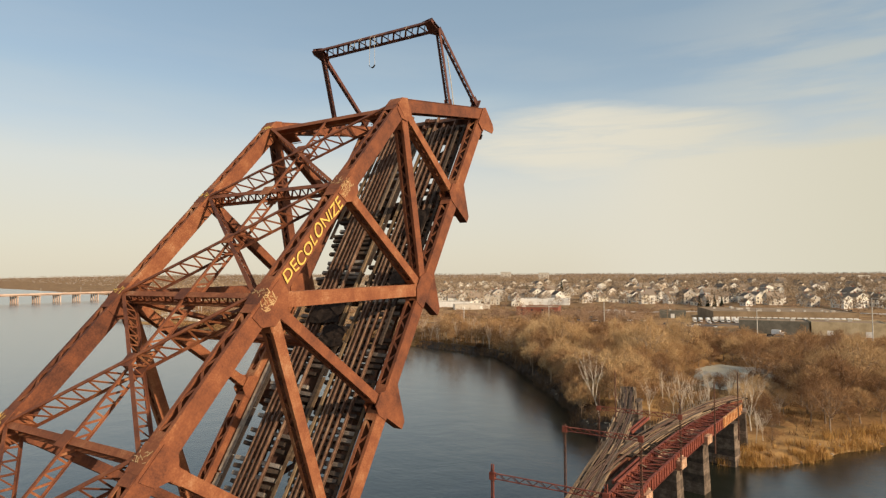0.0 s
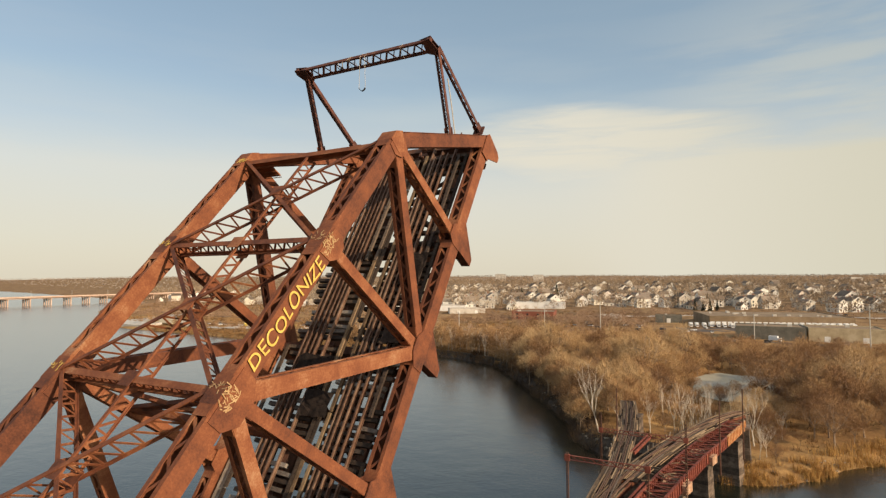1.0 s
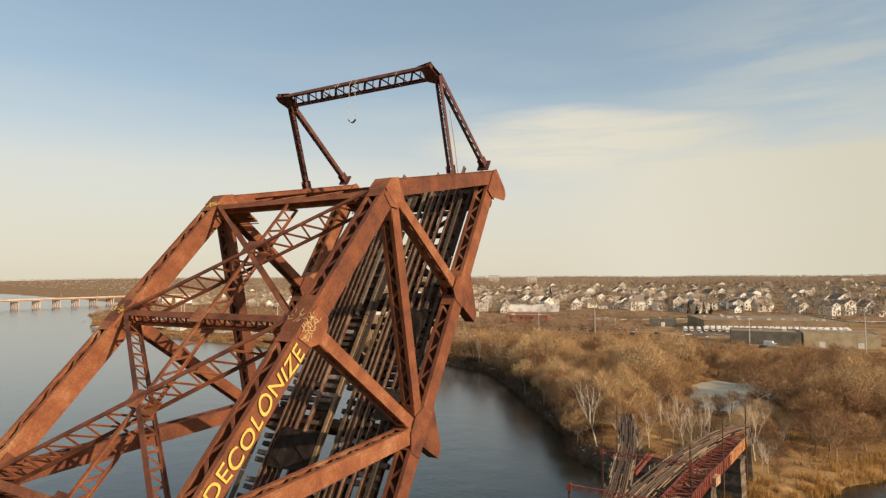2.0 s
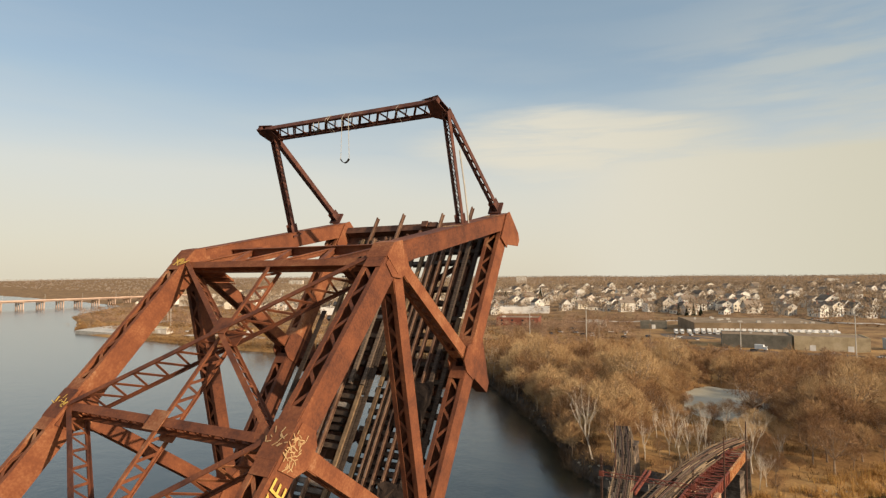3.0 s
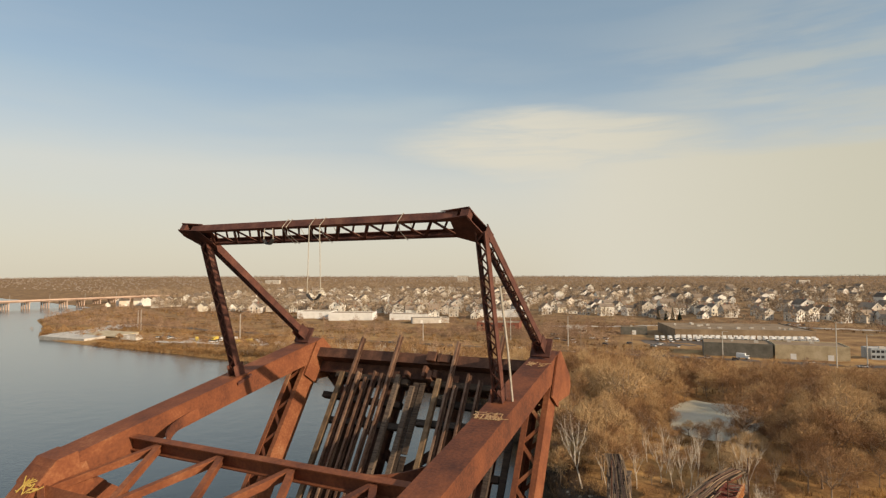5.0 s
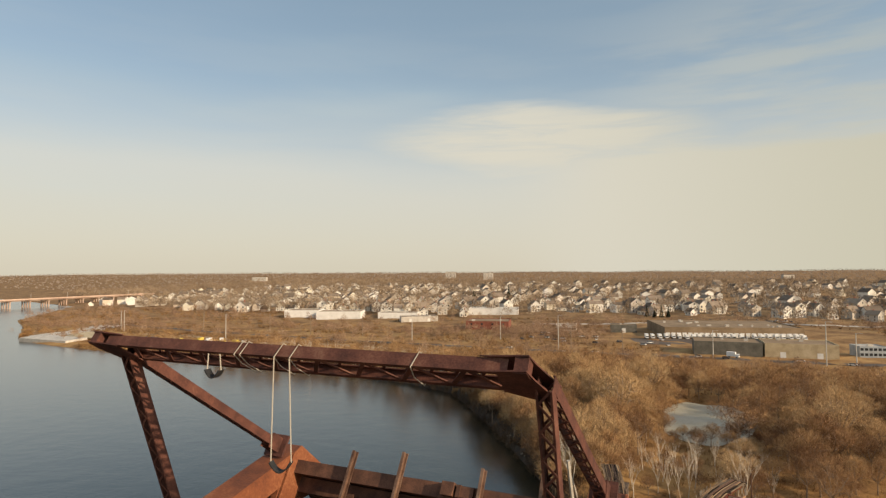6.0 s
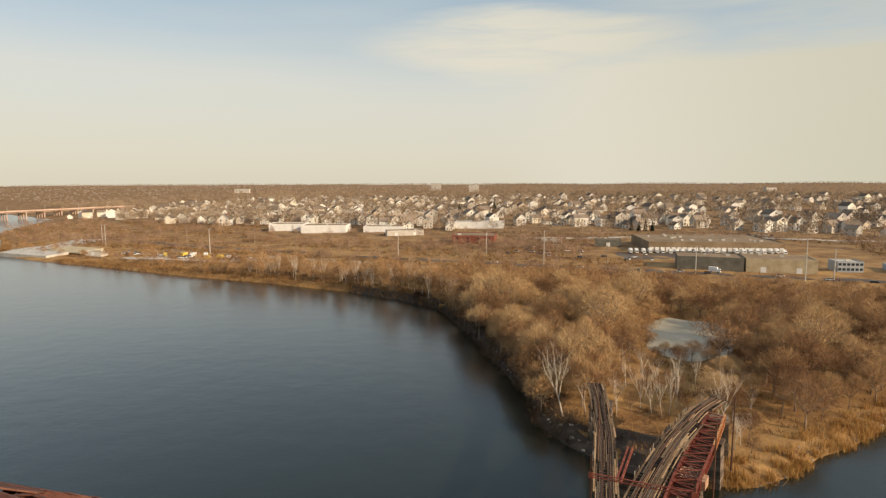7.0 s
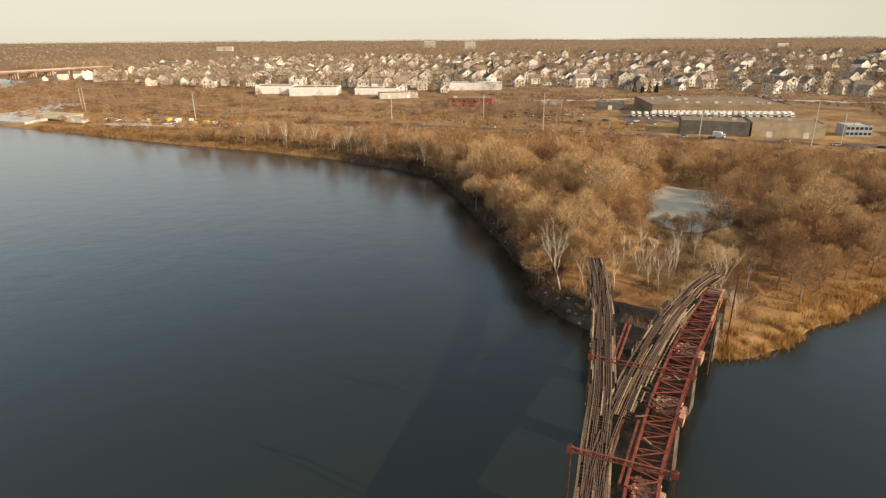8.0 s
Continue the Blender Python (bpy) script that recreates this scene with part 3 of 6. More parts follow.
# floor system
for i in range(0, 8):
    n = L(i, 0)
    g = Geo()
    y = n.y - 0.1
    g.box(-4.2, 4.2, y - 0.03, y + 0.03, -1.5, -0.35)
    for z in (-1.5, -0.35):
        g.box(-4.2, 4.2, y - 0.2, y + 0.2, z - 0.03, z + 0.03)
    for k in range(-5, 6):
        g.box(k * 0.76 - 0.03, k * 0.76 + 0.03, y - 0.18, y + 0.18, -1.47, -0.38)
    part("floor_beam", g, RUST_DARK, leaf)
for i in range(7):
    for x in (-2.25, -0.75, 1.5, 3.0):
        g = Geo()
        y0, y1 = L(i + 1, 0).y - 0.05, L(i, 0).y - 0.15
        g.box(x - 0.02, x + 0.02, y0, y1, -0.85, -0.12)
        g.box(x - 0.15, x + 0.15, y0, y1, -0.14, -0.11)
        g.box(x - 0.15, x + 0.15, y0, y1, -0.88, -0.85)
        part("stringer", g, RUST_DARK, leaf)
    g = Geo()
    y0, y1 = L(i + 1, 0).y, L(i, 0).y
    g.bar((-4.2, y0, -0.95), (4.2, y1, -0.95), 0.3, 0.05)
    g.bar((-4.2, y1, -1.01), (4.2, y0, -1.01), 0.3, 0.05)
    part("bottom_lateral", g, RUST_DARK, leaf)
g = Geo()
g.box(-4.1, 4.1, 0.14, 0.42, -1.1, 0.06)
g.box(-4.1, 4.1, 0.10, 0.46, 0.06, 0.095)
part("end_floor_beam", g, RUST_DARK, leaf)
rnd = random.Random(5)
for k in range(7):
    g = Geo()
    x, w, h = rnd.uniform(-0.3, 1.0), rnd.uniform(0.1, 0.4), rnd.uniform(0.05, 0.2)
    y = rnd.uniform(-0.6, 0.2)
    g.box(x, x + w, y, y + rnd.uniform(0.1, 0.4), 0.095 if y > 0.0 else -0.1, 0.12 + h)
    part("latch_fitting", g, RUST_DARK, leaf)

tie_mesh, dark_mesh = [], []
for k in range(3):
    g = Geo()
    b = 0.015
    g.box(-1.55 + 0.1 * k, 1.6 - 0.12 * k, -0.10, 0.10, -0.10, 0.10)
    g.box(-1.54 + 0.1 * k, 1.59 - 0.12 * k, -0.10 + b, 0.10 - b, 0.10, 0.10 + b)
    tie_mesh.append(g.mesh("tie", TIE_LIGHT))
    dark_mesh.append(g.mesh("tie", TIE_DARK))
rnd = random.Random(11)
for track in (-1.5, 2.25):
    s = 0.55
    while s < 45:
        if rnd.random() > (0.05 if s > 9 else 0.10):
            pale = rnd.random() < (0.6 if s > 20 else 0.38 if s > 10 else 0.05)
            part("tie", (tie_mesh if pale else dark_mesh)[rnd.randrange(3)], TIE_DARK, leaf, pose(track + rnd.uniform(-0.22, 0.22), -s, rnd.uniform(-0.012, 0.0), 0, 0, rnd.uniform(-2.5, 2.5)))
        s += rnd.uniform(0.32, 0.43) * (1.9 if s < 7.5 else 1.0)
# dark boards, cable trunking and scrap lying between and beside the tracks
for x0, x1, share in ((0.22, 0.44, 0.75), (0.47, 0.66, 0.55), (3.72, 3.92, 0.6), (-3.45, -3.2, 0.5)):
    y = -0.6
    while y > -44:
        n = rnd.uniform(2.2, 5.0)
        if rnd.random() < share:
            g = Geo()
            g.box(x0, x1, y - n + 0.06, y, 0.116, 0.165)
            g.box(x0 + 0.02, x1 - 0.02, y - n + 0.08, y - 0.02, 0.165, 0.172)
            part("deck_board", g, TIE_DARK if rnd.random() < 0.7 else TAN, leaf, pose(0, 0, 0, 0, 0, 0))
        y -= n
# sagging near-black sheets, added where shadow patches fall on the deck
for x, y, w, l in ((-0.9, -14.6, 2.1, 1.6), (0.2, -16.2, 1.6, 1.2), (3.0, -8.6, 1.2, 1.8), (3.1, -12.2, 1.1, 1.3), (2.0, -33.8, 2.2, 1.3)):
    g = Geo()
    n = 5
    vs = [Vector((x + w * (i / n - 0.5) + rnd.uniform(-0.1, 0.1), y + l * (j / n - 0.5) + rnd.uniform(-0.1, 0.1), 0.31 + rnd.uniform(0, 0.09) + t)) for t in (0.0, 0.03) for i in range(n + 1) for j in range(n + 1)]
    m1, k0 = n + 1, (n + 1) ** 2
    fs = []
    for i in range(n):
        for j in range(n):
            q = (i * m1 + j, (i + 1) * m1 + j, (i + 1) * m1 + j + 1, i * m1 + j + 1)
            fs += [q, tuple(v + k0 for v in reversed(q))]
    rim = [i * m1 for i in range(n)] + [n * m1 + j for j in range(n)] + [(n - i) * m1 + n for i in range(n)] + [n - j for j in range(n)]
    fs += [(p, p + k0, q + k0, q) for p, q in zip(rim, rim[1:] + rim[:1])]
    g.add(vs, fs)
    part("charred_sheet", g, SHADE_BLACK, leaf, label="near-black sheet sagging over the rails in place of shadow")


def rail_geo(x, y0, y1, z, g=None):
    g = g or Geo()
    g.box(x - 0.07, x + 0.07, y0, y1, z, z + 0.025)
    g.box(x - 0.012, x + 0.012, y0, y1, z + 0.025, z + 0.13)
    g.box(x - 0.036, x + 0.036, y0, y1, z + 0.13, z + 0.17)
    return g


for track in (-1.5, 2.25):
    for off in (-0.7525, 0.7525):
        stub = 0.75 + 0.5 * rnd.random()
        cuts = [stub, -10.5, -22.0, -33.5, -45.5]
        for a, b in zip(cuts[:-1], cuts[1:]):
            part("running_rail", rail_geo(track + off, b + 0.01, a, 0.116), RAIL, leaf)
    for off in ((-0.46, -0.10, 0.20, 0.50) if track < 0 else (-0.5, -0.12, 0.3)):
        cuts = [-0.15 - 0.5 * rnd.random(), -11.5, -24.0, -36.0, -45.5]
        for a, b in zip(cuts[:-1], cuts[1:]):
            if a > -5 or rnd.random() < 0.85:
                part("guard_rail", rail_geo(track + off, b + 0.02, a, 0.116), RAIL, leaf)
    for off in ((-1.12, 1.12) if track < 0 else (-2.0, -1.12, 1.12)):
        cuts = [-0.25 - 0.6 * rnd.random(), -8.0, -16.5, -25.0, -34.0, -45.0]
        for a, b in zip(cuts[:-1], cuts[1:]):
            if a < -7 and rnd.random() < 0.55:
                continue
            g = Geo()
            g.box(track + off - 0.08, track + off + 0.08, b + 0.05, a, 0.116, 0.26)
            part("guard_timber", g, TIE if rnd.random() < 0.4 else TAN, leaf)
for a, b in ((-17.5, -24.0), (-24.1, -31.0), (-31.1, -38.0)):
    for k in range(2):
        g = Geo()
        g.box(-3.98 + 0.27 * k, -3.73 + 0.27 * k, b, a, -0.02, 0.04)
        part("walkway_board", g, PLANK, leaf, label="pale bleached walkway board")

# heel of the leaf down to its pier
for x in (-HALF_W, HALF_W):
    g = Geo()
    g.prism([(-45.5, 14.0), (-45.5, -0.4), (-50.5, -0.4), (-53, 3.0), (-54, 8.0), (-51, 14.0)], x - 0.35, x + 0.35)
    part("heel_girder", g, RUST, leaf)


# ---- wire gantry at the tip ----
gantry = thing("wire_gantry", "dark rusty steel overhead wire gantry standing on the raised span's tip", "gantry", pose(0, 33.5, 53.4, LEAF_TILT))


def leg_mesh(length):
    """Two channels back to back, open between, tied at both ends into one piece."""
    g = Geo()
    out = [(-0.125, -0.11), (-0.09, -0.11), (-0.09, -0.098), (-0.112, -0.098), (-0.112, 0.098), (-0.09, 0.098), (-0.09, 0.11), (-0.125, 0.11)]
    n = len(out)
    for s in (1, -1):
        vs = [Vector((s * x, 0, z)) for x, z in out] + [Vector((s * x, length, z)) for x, z in out]
        g.add(vs, [tuple(range(n)), tuple(reversed(range(n, 2 * n)))] + [((i + 1) % n, i, i + n, (i + 1) % n + n) for i in range(n)])
    return g


def gpart(name, g, label=""):
    return part(name, g, GANTRY, gantry, None, label)


GY, GZ, GD = 0.74, 7.04, 0.72
for z, w, s in ((GZ, 0.105, -1), (GZ - GD, 0.095, 1)):
    prof = [(-w, 0), (w, 0), (w, s * 0.10), (w - 0.02, s * 0.10), (w - 0.02, s * 0.02), (0.02 - w, s * 0.02), (0.02 - w, s * 0.10), (-w, s * 0.10)]
    g = Geo()
    g.prism([(GY + a, z + b) for a, b in prof], -4.3, 4.1)
    gpart("beam_flange", g)
for f in (-1, 1):
    n = 18
    for k in range(n):
        xa, xb = -3.95 + 7.85 * k / n, -3.95 + 7.85 * (k + 1) / n
        za, zb = (GZ - GD + 0.04, GZ - 0.05)
        if f < 0 and k % 2:
            za, zb = zb, za
        g = Geo()
        g.bar((xa, GY + f * 0.085, za), (xb, GY + f * 0.085, zb), 0.075 if f < 0 else 0.05, 0.02, (0, 1, 0))
        gpart("beam_lacing", g)
for s, tipx, legx in ((-1, -4.66, -4.20), (1, 4.42, 4.52)):
    for f in (-1, 1):
        g = Geo()
        y = GY + f * 0.115
        out = [(tipx, 7.16), (tipx - s * 0.75, 7.06), (s * 3.95, 7.03), (s * 3.88, 6.36), (legx - s * 0.16, 6.1), (legx + s * 0.14, 6.1), (tipx + s * 0.05, 6.85)]
        vs = [Vector((a, y - 0.012, b)) for a, b in out] + [Vector((a, y + 0.012, b)) for a, b in out]
        n = len(out)
        g.add(vs, [tuple(range(n)), tuple(reversed(range(n, 2 * n)))] + [((i + 1) % n, i, i + n, (i + 1) % n + n) for i in range(n)])
        gpart("corner_plate", g)
    g = Geo()
    g.box(*sorted((tipx, tipx - s * 0.20)), GY - 0.14, GY + 0.14, 6.9, 7.12)
    gpart("end_cap", g)
    for top, foot in (((legx, 0.68, 6.5), (s * 4.38, -2.05, 2.92)), ((legx, 0.76, 6.5), (s * 4.48, 0.62, 0.72))):
        m, length = frame_of(foot, top, (1, 0, 0))
        leg = part("leg", leg_mesh(length), GANTRY, gantry, m)
        g = Geo()
        k = round(length / 0.24)
        for i in range(k):
            a, b = length * i / k, length * (i + 1) / k
            for z in (-0.113, 0.113):
                x = 0.10 if i % 2 else -0.10
                g.bar((x, a, z), (-x, b, z), 0.038, 0.012)
        tagged(part("lacing", g, GANTRY, leg), kind="stuff")
        g = Geo()
        g.box(-0.3, 0.3, -0.05, 0.03, -0.3, 0.3)
        for k in (-1, 1):
            g.box(*sorted((k * 0.126, k * 0.145)), 0.0, 0.5, -0.2, 0.2)
        part("foot_plate", g, GANTRY, leg)


LEAF_M = pose(0, 33.5, 53.4, LEAF_TILT)


def hung(x):
    """Where a rope leaves the gantry beam's top flange, in the world."""
    return LEAF_M @ Vector((x, GY - 0.14, GZ))


def rope_loop(g, x):
    """A rope wound round the beam."""
    for off in (0.0,):
        c = [(-0.13, 0.01), (0.13, 0.01), (0.14, -0.36), (0.12, -GD - 0.01), (-0.12, -GD - 0.01), (-0.14, -0.36)]
        pts = [LEAF_M @ Vector((x + off + 0.10 * math.sin(k), GY + a, GZ + b)) for k, (a, b) in enumerate(c)]
        g.tube(pts + [pts[0]], 0.009, 5)


def build_swing(x, drop, width, label, sag=0.16, turn=15):
    c = hung(x)
    sw = thing("rope_swing", label, "swing", pose(c.x, c.y, c.z - drop))
    inv = Matrix.Translation((-c.x, -c.y, -c.z + drop))
    dx, dy = width / 2 * math.cos(radians(turn)), width / 2 * math.sin(radians(turn))
    for s in (-1, 1):
        top = hung(x + s * width * 0.45)
        g = Geo()
        g.tube([inv @ top, Vector((s * dx, s * dy, sag))], 0.011, 5)
        part("rope", g, ROPE, sw)
        if drop < 1:
            continue
        g = Geo()
        rope_loop(g, x + s * width * 0.45)
        g.v = [inv @ p for p in g.v]
        part("rope_loop", g, ROPE, sw, label="pale rope wound round the beam")
    g = Geo()
    n = 8
    pts = [Vector((dx * t, dy * t, sag * t * t)) for t in [2 * k / n - 1 for k in range(n + 1)]]
    for a, b in zip(pts[:-1], pts[1:]):
        g.bar(a, b, 0.15, 0.02)
    part("seat", g, BLACK, sw, label="black rubber strap seat")


build_swing(0.17, 1.86, 0.36, "black strap swing hanging on two pale ropes from the gantry beam")
build_swing(-1.34, 0.42, 0.30, "short black strap swing tied close under the gantry beam", 0.14, 5)
for x in (-0.88, -0.75, 2.6):
    g = Geo()
    rope_loop(g, x)
    tagged(part("rope_binding", g, ROPE), "pale rope wound round the steel gantry beam", "rope", "rope bindings")
g = Geo()
a, b = LEAF_M @ Vector((4.62, 0.1, 5.0)), LEAF_M @ Vector((4.72, -2.0, 2.95))
g.tube([a, a.lerp(b, 0.5) + Vector((0.03, 0, -0.06)), b], 0.03, 5)
tagged(part("hanging_rope", g, ROPE), "pale loose rope hanging beside the gantry leg", "rope")


# ---- spray-painted writing on the steel ----
def painted_word(word, m, height, mat, stretch=1.0):
    cu = bpy.data.curves.new("painted_word", "FONT")
    cu.body, cu.size, cu.extrude, cu.space_character = word, height, 0.004, 1.0
    cu.align_x, cu.align_y = "CENTER", "CENTER"
    cu.offset, cu.shear = 0.002, 0.16
    tmp = bpy.data.objects.new("painted_word_curve", cu)
    me = bpy.data.meshes.new_from_object(tmp)
    bpy.data.objects.remove(tmp)
    me.materials.append(mat)
    for v in me.vertices:
        v.co.x *= stretch
        y = v.co.y
        v.co.y = y * (1 + 0.10 * math.sin(v.co.x * 3.7)) + 0.06 * math.sin(v.co.x * 2.3)
        v.co.x += y * 0.13 * math.sin(v.co.x * 4.6 + 0.5) + 0.012 * math.sin(y * 9 + v.co.x * 5)
    return me


mid = U(2, HALF_W).lerp(U(3, HALF_W), 0.49)
up_chord = (U(2, 0) - U(3, 0)).normalized()
side_up = Vector((1, 0, 0)).cross(up_chord).normalized()
if side_up.z < 0:
    side_up = -side_up
wm = Matrix(((0, 0, 1, HALF_W + 0.392), (up_chord.y, side_up.y, 0, mid.y), (up_chord.z, side_up.z, 0, mid.z), (0, 0, 0, 1)))
word = part("painted_word", painted_word("DECOLONIZE", wm, 0.72, ORANGE_PAINT, 1.05), ORANGE_PAINT, leaf, wm, "yellow spray-painted word DECOLONIZE")
rnd = random.Random(21)


def scrawl(name, centre, ex, ey, size, mat, bars, seed):
    """Unreadable paint marks: short strokes within a patch."""
    r = random.Random(seed)
    ex, ey = Vector(ex).normalized(), Vector(ey).normalized()
    n = ex.cross(ey)
    g = Geo()
    p = Vector(centre)
    for k in range(bars):
        a = p + ex * r.uniform(-size, size) + ey * r.uniform(-size * 0.6, size * 0.6)
        t = r.uniform(0, math.pi)
        b = a + (ex * math.cos(t) + ey * math.sin(t)) * r.uniform(0.08, 0.24)
        g.bar(a + n * 0.002 * k / bars, b + n * 0.002 * k / bars, 0.028, 0.006, n)
    tagged(part(name, g, mat, leaf), kind="stuff")


for i in (2, 3):
    scrawl("paint_mark", U(i, HALF_W + 0.385) + up_chord * -0.1 + side_up * 0.05, up_chord, side_up, 0.40, PALE_PAINT, 44, i)
for i in (2, 3, 4):
    scrawl("paint_mark", U(i, HALF_W) + UPV * 0.425, (1, 0, 0), up_chord, 0.3, PALE_PAINT, 14, 40 + i)
    scrawl("paint_mark", U(i, -HALF_W) + UPV * 0.425, (1, 0, 0), up_chord, 0.3, ORANGE_PAINT, 12, 60 + i)
scrawl("paint_mark", U(1, -HALF_W) + Vector((0.2, -0.5, 0.51)), (1, 0, 0), up_chord, 0.28, ORANGE_PAINT, 26, 8)
scrawl("paint_mark", on_post(4.6, HALF_W, 0.512), (1, 0, 0), EDIR, 0.34, PALE_PAINT, 44, 9)
scrawl("paint_mark", on_post(8.3, HALF_W, 0.635), (1, 0, 0), EDIR, 0.28, PALE_PAINT, 24, 12)

# ---- piers of the river bridge ----
def stone_pier(x0, x1, y0, y1, top, label, turn=0.0):
    """Battered masonry: courses of blocks with a coping."""
    t = thing("bridge_pier", label, "bridge pier", pose((x0 + x1) / 2, (y0 + y1) / 2, 0, 0, 0, turn), "stone bridge piers")
    w, d = (x1 - x0) / 2, (y1 - y0) / 2
    z, k = -3.0, 0
    while z < top - 0.6:
        h = min(0.75, top - 0.6 - z)
        g = Geo()
        b = 0.035 * (top - z)
        j = 0.02 * (k % 2)
        g.box(-w - b - j, w + b + j, -d - b - j, d + b + j, z, z + h - 0.03)
        g.box(-w - b + 0.05, w + b - 0.05, -d - b + 0.05, d + b - 0.05, z + h - 0.03, z + h)
        part("masonry_course", g, STONE, t)
        z += h
        k += 1
    g = Geo()
    g.box(-w - 0.25, w + 0.25, -d - 0.2, d + 0.2, top - 0.6, top)
    part("coping", g, STONE, t)


stone_pier(-7, 7, 1, 13, 9.5, "weathered granite pier under the raised span's heel")
stone_pier(-6, 4, 58, 61, 9.6, "weathered granite bridge pier standing in the river", -9)
stone_pier(-5.5, 2.6, 70, 73, 9.6, "weathered granite bridge pier standing in the river", -9)
stone_pier(-6.2, 3.0, 90, 93, 9.6, "weathered granite bridge pier standing in the river", -9)
stone_pier(-7.8, 4.9, 109.5, 112.5, 9.6, "weathered granite bridge pier standing in the river", -10)
stone_pier(-10, 7.2, 128.5, 131.5, 9.6, "weathered granite bridge pier standing in the river", -12)
stone_pier(0.5, 11.3, 149.5, 152.5, 9.6, "weathered granite bridge pier standing at the shore", -14)
stone_pier(-16.3, -11.8, 156, 161, 10.6, "granite abutment under the forking track at the shore")
stone_pier(4.5, 12.6, 158, 162, 10.6, "granite abutment under the curving track at the shore")


RUBBLE = material("pinkish_stone_rubble", [(0.25, (0.18, 0.085, 0.05)), (0.5, (0.42, 0.24, 0.145)), (0.75, (0.60, 0.42, 0.28))], 1.5, 12, 0.9, 0, 0.4, 0.02, 0.6, per="island")
rnd = random.Random(88)
for xa, xb, y0, y1, turn in ((-0.45, 2.75, 89.6, 93.4, -9), (0.8, 4.75, 108.8, 113.2, -10), (3.1, 7.1, 128, 132, -12)):
    w, d = (xb - xa) / 2 - 0.4, (y1 - y0) / 2
    m0 = pose((xa + xb) / 2, (y0 + y1) / 2, 0, 0, 0, turn)
    g = Geo()
    g.box(-w, w, -d + 0.4, d - 0.4, 9.6, 11.0)
    g.box(w + 0.7, w + 1.4, -d, d - 1.2, 9.6, 11.2)
    tagged(part("pier_seat", g, RUBBLE, None, m0), "pinkish broken masonry seat on the bridge pier", "masonry")
    g = Geo()
    for k in range(190):
        q = rnd.uniform(0.10, 0.34)
        m = pose(rnd.uniform(-w, w + 0.5), rnd.uniform(-d, d), 11.0 + q * 0.35, rnd.uniform(-40, 40), rnd.uniform(-40, 40), rnd.uniform(0, 180))
        g.box(-q, q * rnd.uniform(0.6, 1.2), -q * 0.7, q * 0.6, -q * 0.45, q * 0.5, m)
    tagged(part("rubble", g, RUBBLE, None, m0), "pinkish stone rubble lying on top of the bridge pier", "rubble", kind="stuff")


# ---- approach viaduct ----
DECK = 12.2
BLEACHED = material("bleached_tan_timber", [(0.25, (0.18, 0.106, 0.052)), (0.5, (0.36, 0.226, 0.118)), (0.75, (0.54, 0.37, 0.21))], 3.0, 45, 0.9, 0.0, 0.4, 0.02, 0.35)
viaduct = thing("railway_viaduct", "disused steel railway viaduct with two forking timber-tied tracks", "viaduct")


def spline(pts, step=0.5):
    """Points along a smooth curve through pts (x, y), evenly spaced, with headings."""
    out = []
    P = [Vector((*p, 0)) for p in pts]
    P = [2 * P[0] - P[1]] + P + [2 * P[-1] - P[-2]]
    for i in range(1, len(P) - 2):
        a, b, c, d = P[i - 1:i + 3]
        n = max(2, int((c - b).length / 0.1))
        for k in range(n):
            t = k / n
            out.append(0.5 * (2 * b + (c - a) * t + (2 * a - 5 * b + 4 * c - d) * t * t + (3 * b - a - 3 * c + d) * t ** 3))
    out.append(P[-2])
    res, acc = [out[0]], 0.0
    for p, q in zip(out[:-1], out[1:]):
        acc += (q - p).length
        if acc >= step:
            res.append(q)
            acc = 0.0
    heads = [(res[min(i + 1, len(res) - 1)] - res[max(i - 1, 0)]).normalized() for i in range(len(res))]
    return res, heads


LEFT_CL = [(-2.2, 57), (-2.8, 70), (-4.4, 88), (-5.2, 96), (-6.3, 109), (-7.8, 120), (-10.2, 137), (-12.5, 148), (-14.3, 157), (-17.0, 168)]
RIGHT_CL = [(-2.2, 57.6), (-2.75, 70), (-4.2, 88), (-4.2, 96), (-3.4, 106), (-1.7, 120), (1.7, 139), (4.6, 150), (7.0, 158.5), (11, 168)]


def offset_line(cl, heads, off, z):
    return [Vector((p.x + h.y * off, p.y - h.x * off, z)) for p, h in zip(cl, heads)]


def sweep_rail(pts, w=0.07, h=0.17, head=0.036):
    """A rail bent along a line: broad foot, narrow head."""
    g = Geo()
    prof = [(-w, 0), (w, 0), (w, 0.03), (head, 0.06), (head, h), (-head, h), (-head, 0.06), (-w, 0.03)]
    n = len(prof)
    vs, fs = [], []
    for i, p in enumerate(pts):
        a, b = pts[max(0, i - 1)], pts[min(len(pts) - 1, i + 1)]
        u = (b - a).normalized()
        s = Vector((u.y, -u.x, 0))
        vs += [p + s * x + Vector((0, 0, z)) for x, z in prof]
    for i in range(len(pts) - 1):
        for k in range(n):
            fs.append((i * n + k, i * n + (k + 1) % n, (i + 1) * n + (k + 1) % n, (i + 1) * n + k))
    fs += [tuple(reversed(range(n))), tuple((len(pts) - 1) * n + k for k in range(n))]
    g.add(vs, fs)
    return g


